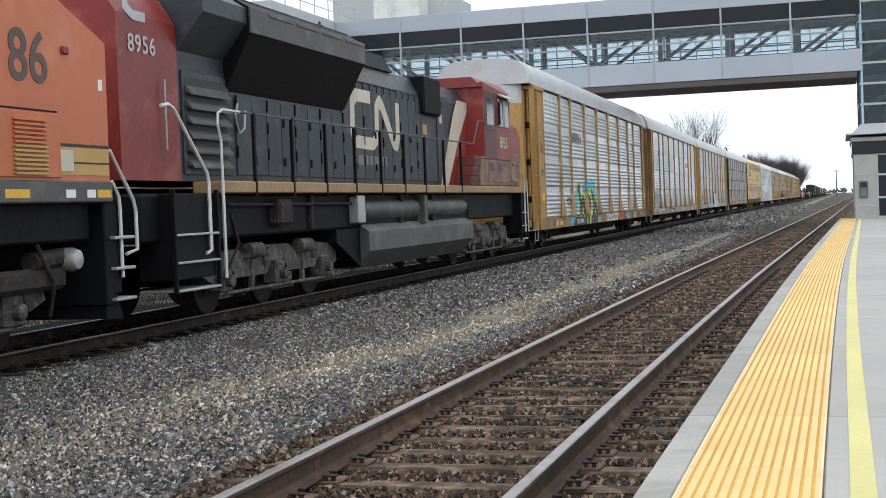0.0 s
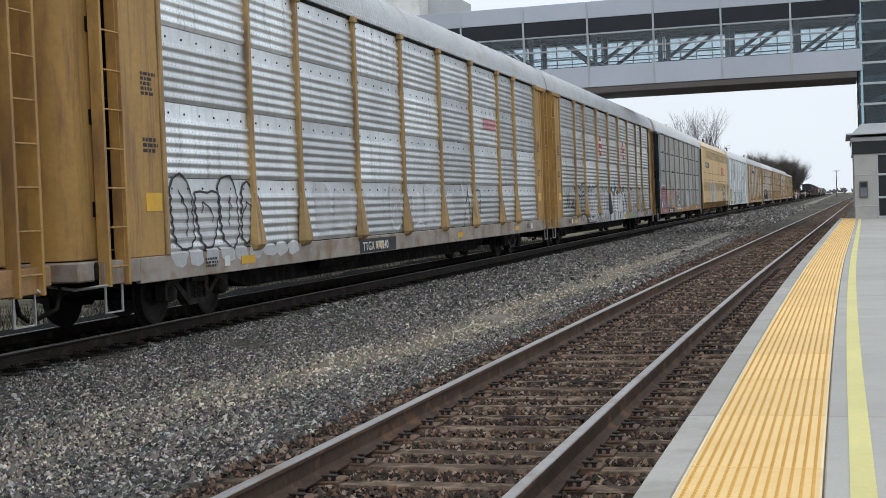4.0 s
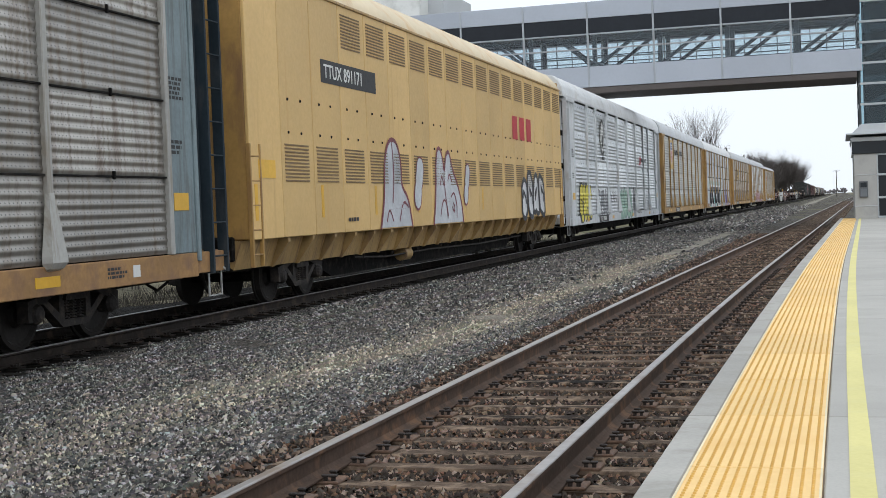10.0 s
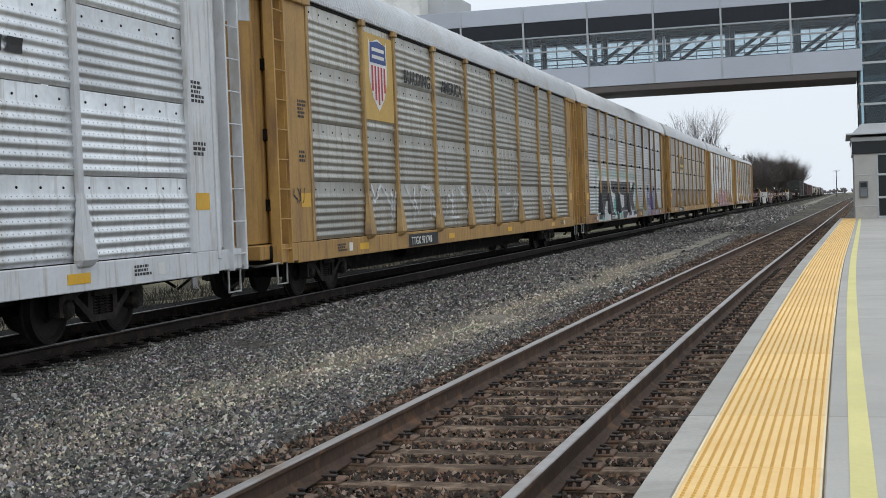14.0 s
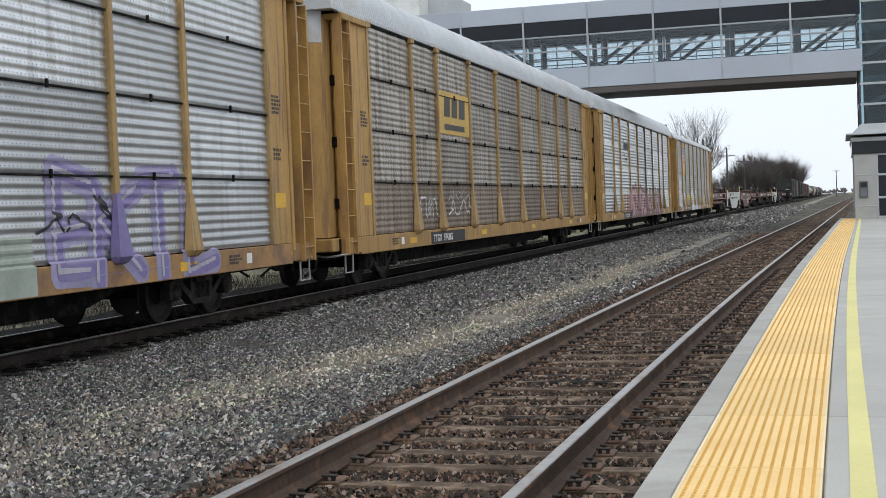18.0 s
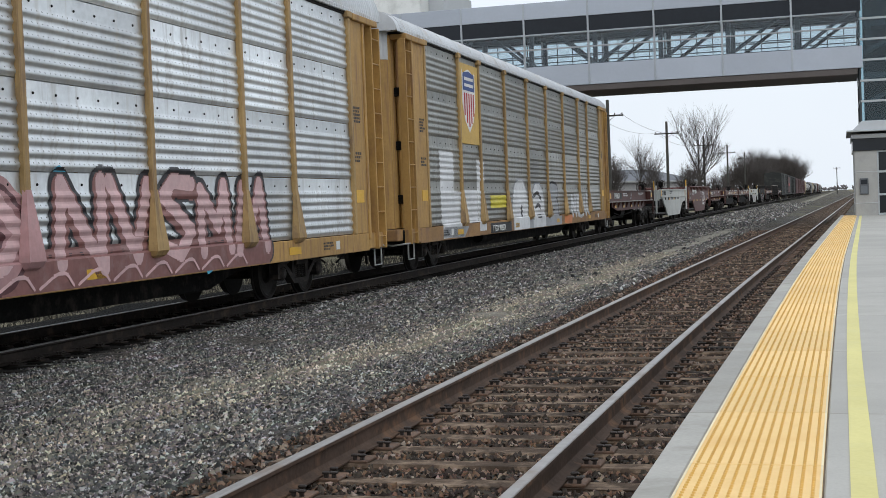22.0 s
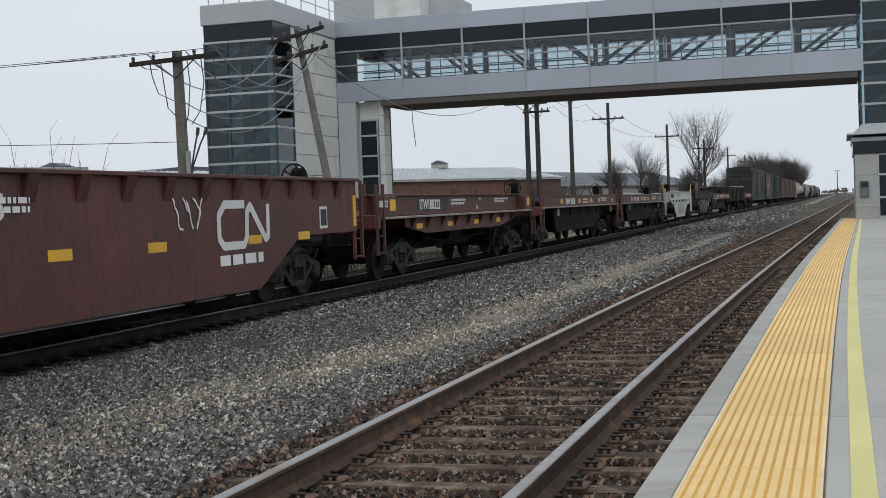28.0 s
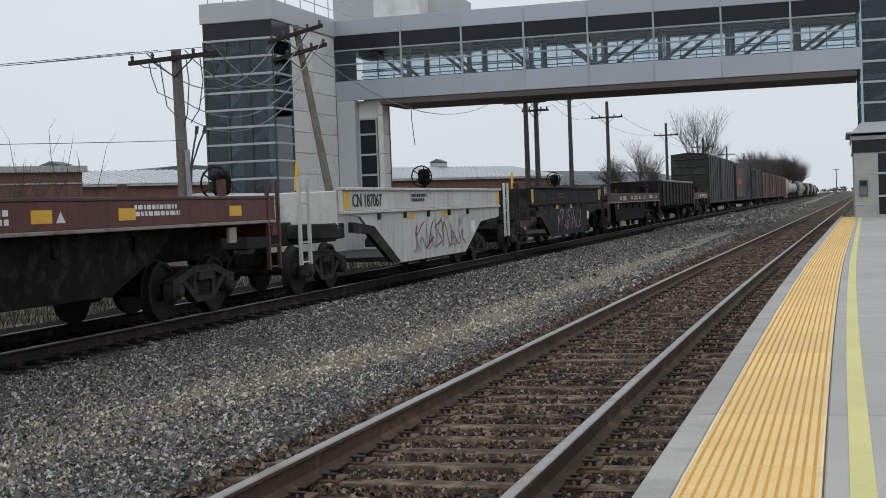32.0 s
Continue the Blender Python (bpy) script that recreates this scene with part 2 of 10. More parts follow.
# ---- the ground ----
def ground_material():
    m = bpy.data.materials.new("gravel_and_grass")
    m.use_nodes = True
    n, l = m.node_tree.nodes, m.node_tree.links
    b = n["Principled BSDF"]
    b.inputs["Roughness"].default_value = 0.95
    b.inputs["Specular IOR Level"].default_value = 0.1
    co = n.new("ShaderNodeTexCoord")
    sep = n.new("ShaderNodeSeparateXYZ")
    l.new(co.outputs["Object"], sep.inputs[0])

    def noise_tex(scale, detail=5):
        t = n.new("ShaderNodeTexNoise")
        t.inputs["Scale"].default_value, t.inputs["Detail"].default_value = scale, detail
        l.new(co.outputs["Object"], t.inputs["Vector"])
        return t.outputs["Fac"]

    def rng(src, a, c, lo=0.0, hi=1.0):
        r = n.new("ShaderNodeMapRange")
        r.interpolation_type = "SMOOTHSTEP"
        for key, val in (("From Min", a), ("From Max", c), ("To Min", lo), ("To Max", hi)):
            r.inputs[key].default_value = val
        l.new(src, r.inputs["Value"])
        return r.outputs["Result"]

    def math_node(op, a, c):
        x = n.new("ShaderNodeMath")
        x.operation = op
        for i, val in enumerate((a, c)):
            if isinstance(val, (int, float)):
                x.inputs[i].default_value = val
            else:
                l.new(val, x.inputs[i])
        return x.outputs[0]

    def mix(fac, a, c, kind="MIX"):
        x = n.new("ShaderNodeMix")
        x.data_type, x.blend_type = "RGBA", kind
        for key, val in (("Factor", fac), ("A", a), ("B", c)):
            if isinstance(val, (int, float)):
                x.inputs[key].default_value = val
            elif isinstance(val, tuple):
                x.inputs[key].default_value = (*val, 1)
            else:
                l.new(val, x.inputs[key])
        return x.outputs["Result"]

    vor = n.new("ShaderNodeTexVoronoi")
    vor.inputs["Scale"].default_value = 22
    l.new(co.outputs["Object"], vor.inputs["Vector"])
    vor2 = n.new("ShaderNodeTexVoronoi")
    vor2.inputs["Scale"].default_value = 60
    l.new(co.outputs["Object"], vor2.inputs["Vector"])
    hue = n.new("ShaderNodeSeparateColor")
    l.new(vor.outputs["Color"], hue.inputs[0])
    wander = math_node("ADD", sep.outputs["X"], rng(noise_tex(0.35, 6), 0.25, 0.75, -1.3, 1.3))
    stone = mix(hue.outputs[0], (0.018, 0.018, 0.017), (0.17, 0.162, 0.15))
    stone = mix(rng(noise_tex(0.8), 0.35, 0.7), stone, mix(1.0, stone, (0.75, 0.68, 0.6), "MULTIPLY"))
    fines = mix(rng(vor2.outputs["Distance"], 0.0, 0.7), (0.44, 0.41, 0.345), (0.24, 0.225, 0.19))
    fines = mix(rng(noise_tex(1.1), 0.4, 0.68), fines, (0.2, 0.19, 0.16))
    lane = math_node("ADD", math_node("MULTIPLY", math_node("MINIMUM", sep.outputs["Y"], 20.0), 0.078), -6.95)
    ragged = math_node("ADD", sep.outputs["X"], rng(noise_tex(0.9, 6), 0.25, 0.75, -0.6, 0.6))
    off = math_node("ABSOLUTE", math_node("SUBTRACT", ragged, lane), 0.0)
    in_strip = rng(off, 1.2, 0.55)
    in_strip = math_node("MULTIPLY", in_strip, rng(sep.outputs["Y"], 8.0, 16.0, 0.3, 1.0))
    col = mix(in_strip, stone, fines)
    # Grimy bed under the train, its colour deepened to near-black for the shade.
    shaded = math_node("MULTIPLY", rng(wander, -16.4, -15.4), rng(sep.outputs["X"], -9.2, -9.5))
    col = mix(shaded, col, mix(1.0, col, (0.05, 0.047, 0.044), "MULTIPLY"))
    turf = mix(rng(noise_tex(2.5, 8), 0.35, 0.65), (0.05, 0.048, 0.034), (0.12, 0.112, 0.08))
    turf = mix(rng(noise_tex(0.12), 0.4, 0.6), turf, (0.22, 0.2, 0.14))
    col = mix(rng(wander, -15.6, -17.0), col, turf)
    col = mix(rng(sep.outputs["X"], 5.0, 9.0), col, turf)
    weeds = math_node("MULTIPLY", rng(noise_tex(0.22, 8), 0.52, 0.66), rng(sep.outputs["Y"], 55, 110))
    col = mix(weeds, col, (0.15, 0.14, 0.085))
    l.new(col, b.inputs["Base Color"])
    height = math_node("ADD", math_node("MULTIPLY", vor.outputs["Distance"], -1.0), math_node("MULTIPLY", vor2.outputs["Distance"], -0.4))
    bp = n.new("ShaderNodeBump")
    bp.inputs["Strength"].default_value, bp.inputs["Distance"].default_value = 0.9, 0.045
    l.new(height, bp.inputs["Height"])
    l.new(bp.outputs["Normal"], b.inputs["Normal"])
    return m


GROUND_X = [-3000, -1500, -700, -300, -150, -80, -50, -35, -25, -20, -17, -15.5, -14.3]
PROFILE = ([-3000, -60, -17.5, -15.6, -14.5, -13.9, -9.6, -9.1, -8.1, -5.2, -4.4, -3.85, -0.9, 0, 3000],
           [-1.2, -1.0, -0.95, -0.87, -0.46, -0.36, -0.35, -0.37, -0.44, -0.40, -0.28, -0.215, -0.225, -0.3, -0.6])


def level(x):
    return np.interp(x, *PROFILE)


def build_ground():
    xs = np.array(GROUND_X + list(np.arange(-13.75, 0.1, 0.25)) + [2, 5, 9, 15, 30, 80, 300, 1000, 3000], float)
    ys = np.array([-400, -150, -60, -20] + list(np.arange(-5, 60, 0.5)) + list(np.arange(60, 200, 5)) + [240, 320, 450, 700, 1200, 2200, 4200], float)
    gx, gy = np.meshgrid(xs, ys)
    z = level(gx)
    soft = 0.035 * (np.sin(gx * 2.1 + np.sin(gy * 0.7)) * np.sin(gy * 0.9 + gx) + 0.6 * np.sin(gy * 2.3 + gx * 1.7))
    z = z + np.where((gx < -3.9) & (gx > -13), soft, 0) + np.where(gx < -14, soft * 2, 0)
    k = len(xs)
    a = (np.arange(len(ys) - 1)[:, None] * k + np.arange(k - 1)[None, :]).ravel()
    faces = np.stack([a, a + 1, a + k + 1, a + k], 1)
    me = raw("ground", np.stack([gx, gy, z], -1).reshape(-1, 3), faces, ground_material(), True)
    tagged(new("ground", me), "grey crushed-stone ballast with a tan gravel strip and dull grass beyond", "ground", kind="structure")


def stone_material(name, lo, hi, warm):
    m = bpy.data.materials.new(name)
    m.use_nodes = True
    n, l = m.node_tree.nodes, m.node_tree.links
    b = n["Principled BSDF"]
    b.inputs["Roughness"].default_value = 0.9
    b.inputs["Specular IOR Level"].default_value = 0.12
    geo, rampn, tx, mx = (n.new("ShaderNodeNewGeometry"), n.new("ShaderNodeValToRGB"), n.new("ShaderNodeTexNoise"), n.new("ShaderNodeMix"))
    e = rampn.color_ramp.elements
    e[0].color, e[1].color = (*lo, 1), (*hi, 1)
    mid = e.new(0.55)
    mid.color = tuple((a + c) * 0.2 for a, c in zip(lo, hi)) + (1,)
    w = e.new(0.82)
    w.color = (*warm, 1)
    l.new(geo.outputs["Random Per Island"], rampn.inputs["Fac"])
    tx.inputs["Scale"].default_value = 30
    mx.data_type, mx.blend_type = "RGBA", "MULTIPLY"
    mx.inputs["Factor"].default_value = 0.5
    l.new(rampn.outputs["Color"], mx.inputs["A"])
    l.new(tx.outputs["Color"], mx.inputs["B"])
    l.new(mx.outputs["Result"], b.inputs["Base Color"])
    return m


def scatter_stones(name, label, count, xr, yr, size, material, lift, seed, avoid=None, power=1.0):
    """Crushed stones on the ground, joined, as nobody could count them."""
    rs = np.random.RandomState(seed)
    x = rs.uniform(*xr, count)
    y = yr[0] + (yr[1] - yr[0]) * rs.uniform(0, 1, count) ** power
    if avoid is not None:
        keep = avoid(x, y, rs)
        x, y = x[keep], y[keep]
    seen = x > -0.73 * y - 0.5
    x, y = x[seen], y[seen]
    c = len(x)
    # a ring of four corners and a short ridge above it; the underside is buried
    base = np.array([(1, 0.7, -0.5), (-1, 0.7, -0.5), (-1, -0.7, -0.5), (1, -0.7, -0.5), (0.4, 0, 1.0), (-0.35, 0, 0.95)], float)
    tri = np.array([(0, 1, 5), (0, 5, 4), (2, 3, 4), (2, 4, 5), (3, 0, 4), (1, 2, 5)])
    v = base[None] * (1 + rs.uniform(-0.35, 0.3, (c, 6, 1))) + rs.uniform(-0.25, 0.25, (c, 6, 3))
    q = np.concatenate([np.ones((c, 1)), rs.uniform(-0.6, 0.6, (c, 2)), rs.uniform(-4, 4, (c, 1))], 1)
    q /= np.linalg.norm(q, axis=1, keepdims=True)
    w, a, b2, d = q.T
    r = np.stack([1 - 2 * (b2 * b2 + d * d), 2 * (a * b2 - w * d), 2 * (a * d + w * b2), 2 * (a * b2 + w * d), 1 - 2 * (a * a + d * d),
                  2 * (b2 * d - w * a), 2 * (a * d - w * b2), 2 * (b2 * d + w * a), 1 - 2 * (a * a + b2 * b2)], 1).reshape(c, 3, 3)
    v = np.einsum("cij,ckj->cki", r, v) * (size * rs.lognormal(0, 0.27, c))[:, None, None]
    v += np.stack([x, y, level(x) + lift * rs.uniform(0.2, 1, c)], 1)[:, None, :]
    f = (tri[None] + 6 * np.arange(c)[:, None, None]).reshape(-1, 3)
    ob = new(name, raw(name, v.reshape(-1, 3), f, material))
    tagged(ob, label, "ballast", kind="stuff")


# ---- the tracks ----
RAIL = [(-0.0365, 0.0), (0.0365, 0.0), (0.037, -0.03), (0.01, -0.046), (0.0085, -0.13), (0.03, -0.152), (0.07, -0.162), (0.07, -0.172),
        (-0.07, -0.172), (-0.07, -0.162), (-0.03, -0.152), (-0.0085, -0.13), (-0.01, -0.046), (-0.037, -0.03)]
TIE_STEP = 0.505


def rail_materials():
    worn = mat("worn_steel_railhead", (0.36, 0.34, 0.325), 0.38, 0.8, 0.12, 0.6, 9, 0.05, stain=(0.22, 0.17, 0.135), amount=0.3)
    rusty = mat("rusty_rail_web", (0.085, 0.055, 0.04), 0.8, 0.0, 0.3, 2, 30, 0.3, 0.003, stain=(0.15, 0.085, 0.05), spec=0.2)
    wood = mat("weathered_tie_wood", (0.11, 0.076, 0.053), 0.9, 0, 0.45, 2.4, 26, 0.6, 0.012, stain=(0.24, 0.175, 0.125), amount=0.45, rand=0.5, spec=0.15)
    plate = mat("rusty_tie_plate", (0.17, 0.098, 0.062), 0.8, 0.15, 0.35, 8, 50, 0.4, 0.004, stain=(0.1, 0.07, 0.055), rand=0.2)
    spike = mat("dark_spike_iron", (0.045, 0.036, 0.031), 0.7, 0.4, 0.2, 20, 80, 0.2)
    return worn, rusty, wood, plate, spike


def sweep(form, ys, swing):
    """A long bar of one cross-section that follows a gentle swing of the track."""
    n = len(form)
    vs = [(u - (swing(y) if swing else 0.0), y, w) for y in ys for u, w in form]
    fs = [(i * n + j, i * n + (j + 1) % n, (i + 1) * n + (j + 1) % n, (i + 1) * n + j) for i in range(len(ys) - 1) for j in range(n)]
    return Shape().add(vs, fs + [tuple(range(n))[::-1], tuple(range((len(ys) - 1) * n, len(ys) * n))])


def build_track(name, cx, label, y0, y1, detail_to, mats, swing=None, top=0.0):
    worn, rusty, wood, plate, spike = mats
    t = thing(name, (cx, 0, top), label, "railway track", kind="structure")
    for side in (-1, 1):
        x = side * 0.7525
        head_form = [(x - 0.0355, -0.01), (x - 0.034, -0.005), (x - 0.026, 0), (x + 0.026, 0), (x + 0.034, -0.005), (x + 0.0355, -0.01)]
        ys = [y0] + list(range(10, 171, 4)) + [y1]
        body, head = (sweep(form, ys, swing) for form in ([(x + u, w) for u, w in [(0.0368, -0.01), *RAIL[2:], (-0.0368, -0.01)]], head_form))
        r = part("rail", body, rusty, t, "rust-brown steel rail")
        part("railhead", head, worn, r, "bright worn steel running surface")
    shapes = []
    for k in range(5):
        rnd = random.Random(k)
        s = Shape().cbox(-1.3, 1.3, -0.115, 0.115, -0.38, -0.19, 0.014)
        s.v = [(x + rnd.uniform(-.012, .012), y + rnd.uniform(-.01, .01), z + rnd.uniform(-.006, .006)) for x, y, z in s.v]
        shapes.append(s.mesh("tie", wood))
    plate_mesh = Shape().cbox(-0.19, 0.19, -0.1, 0.1, -0.19, -0.168, 0.006).mesh("tie_plate", plate)
    sp = Shape()
    for u in (-0.1, 0.1, -0.15, 0.15):
        for w in (-0.065, 0.065):
            if abs(u) > 0.12 and w > 0:
                continue
            sp.cbox(u - 0.012, u + 0.012, w - 0.012, w + 0.012, -0.2, -0.138, 0.003).cbox(u - 0.024, u + 0.024, w - 0.018, w + 0.018, -0.145, -0.13, 0.005)
    spike_mesh = sp.mesh("spikes", spike)
    rnd = random.Random(5)
    far, y, i = Shape(), 2.6 - 20 * TIE_STEP, 0
    while y < y1:
        off = -swing(y) if swing else 0.0
        if y < detail_to:
            m = part("tie", shapes[i % 5], wood, t, at=(off + rnd.uniform(-.05, .05), y + rnd.uniform(-.025, .025), rnd.uniform(-.012, .004)), rot=(0, 0, rnd.uniform(-1.2, 1.2)))
            if y < 42:
                for side in (-1, 1):
                    p = part("tie_plate", plate_mesh, plate, m, at=(off + side * 0.7525 - m.location.x, 0, 0), rot=(0, 0, -math.degrees(m.rotation_euler.z)))
            if y < 30:
                for side in (-1, 1):
                    part("rail_spikes", spike_mesh, spike, m, at=(off + side * 0.7525 - m.location.x, 0, 0))
        elif y < 260:
            far.box(off - 1.3, off + 1.3, y - 0.115, y + 0.115, -0.36, -0.19)
        y += TIE_STEP
        i += 1
    tagged(part("far_ties", far, wood, t), kind="stuff")


# ---- the platform ----
PLAT_Z, STRIP_X0, STRIP_X1, PLAT_X0, PLAT_END = 0.197, -0.717, -0.107, -0.885, 67.2
TILE = 1.524


def build_platform():
    concrete = mat("broom_finished_concrete", (0.39, 0.38, 0.35), 0.88, 0, 0.1, 0.5, 60, 0.25, 0.003, stain=(0.33, 0.32, 0.29), amount=0.35, rand=0.05)
    edge = mat("concrete_edge", (0.38, 0.37, 0.34), 0.9, 0, 0.14, 0.8, 40, 0.3, 0.004, stain=(0.27, 0.26, 0.23), amount=0.4, rand=0.06)
    tactile = mat("yellow_tactile_plastic", (0.82, 0.565, 0.235), 0.65, 0, 0.07, 0.35, 30, 0.1, 0.002, stain=(0.72, 0.46, 0.17), amount=0.25, rand=0.05)
    paint = mat("pale_yellow_line_paint", (0.70, 0.64, 0.26), 0.75, 0, 0.08, 0.9, 40, 0.1, 0.001, stain=(0.58, 0.54, 0.24), amount=0.3)
    seal = mat("joint_sealant", (0.2, 0.15, 0.095), 0.85)
    p = thing("platform", (0, 0, 0), "pale concrete station platform with a yellow tactile edge strip", "platform", kind="structure")
    def curved(x0, x1, y0, y1, z0, z1):
        return sweep([(x0, z0), (x0, z1), (x1, z1), (x1, z0)], [y0, *np.arange(10.0, y1 - 1, 2.0), y1], lambda y: -float(bend(y)))
    part("platform_core", curved(PLAT_X0 + 0.03, 9.0, -30, PLAT_END - 0.01, -0.6, PLAT_Z - 0.12), edge, p)
    step = TILE * 2
    slab_meshes = {}

    def slab(x0, x1, material):
        key = (x0, x1)
        if key not in slab_meshes:
            slab_meshes[key] = Shape().cbox(x0, x1, 0.006, step - 0.006, PLAT_Z - 0.13, PLAT_Z, 0.008).mesh("slab", material)
        return slab_meshes[key]

    def veer(y, run):
        return -math.degrees(math.atan(float(bend(y + run) - bend(y)) / run))
    y = 7.85 - step * 4
    while y < PLAT_END - 1:
        part("edge_slab", slab(PLAT_X0, STRIP_X0 - 0.004, edge), edge, p, at=(float(bend(y)), y, 0), rot=(0, 0, veer(y, step)))
        part("slab", slab(STRIP_X1 + 0.004, 1.6, concrete), concrete, p, at=(float(bend(y)), y, 0), rot=(0, 0, veer(y, step)))
        part("slab", slab(1.612, 3.6, concrete), concrete, p, at=(float(bend(y)), y, 0), rot=(0, 0, veer(y, step)))
        part("slab", slab(3.612, 9.0, concrete), concrete, p, at=(float(bend(y)), y, 0), rot=(0, 0, veer(y, step)))
        y += step
    part("bedding", curved(STRIP_X0 - 0.003, STRIP_X1 + 0.003, -4, PLAT_END - 0.02, PLAT_Z - 0.12, PLAT_Z - 0.012), seal, p)
    s = Shape().cbox(STRIP_X0 + 0.003, STRIP_X1 - 0.003, 0.008, TILE - 0.008, PLAT_Z - 0.012, PLAT_Z + 0.004, 0.004)
    tile_mesh = s.mesh("tactile_tile", tactile)
    # Domes a deeper ochre than their tiles: their shaded sides put into the colour.
    dome_m = mat("shaded_ochre_dome", (0.63, 0.385, 0.095), 0.6, 0, 0.1, 0.5, 30, 0.1, rand=0.05)
    rim_m = mat("chalky_tile_rim", (0.78, 0.68, 0.46), 0.8, 0, 0.1, 2, 30, 0.1)
    d = Shape()
    cols, rows = 12, 30
    for i in range(cols):
        for j in range(rows):
            cx, cy = STRIP_X0 + 0.04 + (STRIP_X1 - STRIP_X0 - 0.08) * i / (cols - 1), 0.03 + (TILE - 0.06) * j / (rows - 1)
            z = PLAT_Z + 0.004
            vs = [(cx + r * math.cos(a), cy + r * 1.15 * math.sin(a), z + h) for r, h in ((0.0088, -0.001), (0.0068, 0.008)) for a in [math.pi / 3 * q for q in range(6)]]
            d.add(vs, [(q, (q + 1) % 6, 6 + (q + 1) % 6, 6 + q) for q in range(6)] + [tuple(range(6, 12))])
    dome_mesh = d.mesh("dome_field", dome_m)
    rim_mesh = Shape().box(STRIP_X0 + 0.004, STRIP_X0 + 0.014, 0.004, TILE - 0.004, PLAT_Z, PLAT_Z + 0.007).box(STRIP_X1 - 0.014, STRIP_X1 - 0.004, 0.004, TILE - 0.004, PLAT_Z, PLAT_Z + 0.007).mesh("tile_rim", rim_m)
    y = 6.335 - TILE * 7
    while y + TILE < PLAT_END + 0.6:
        tl = part("tactile_tile", tile_mesh, tactile, p, at=(float(bend(y)), y, 0), rot=(0, 0, veer(y, TILE)))
        part("dome_field", dome_mesh, dome_m, tl)
        part("tile_rim", rim_mesh, rim_m, tl)
        y += TILE
    part("painted_line", curved(0.0, 0.108, -6, PLAT_END - 0.05, PLAT_Z - 0.002, PLAT_Z + 0.004), paint, p, "faded pale yellow painted safety line")


# ---- the footbridge and its towers ----
BR_Y0, BR_Y1 = 66.0, 70.2
BAY0, BAY = -21.327, 3.2135


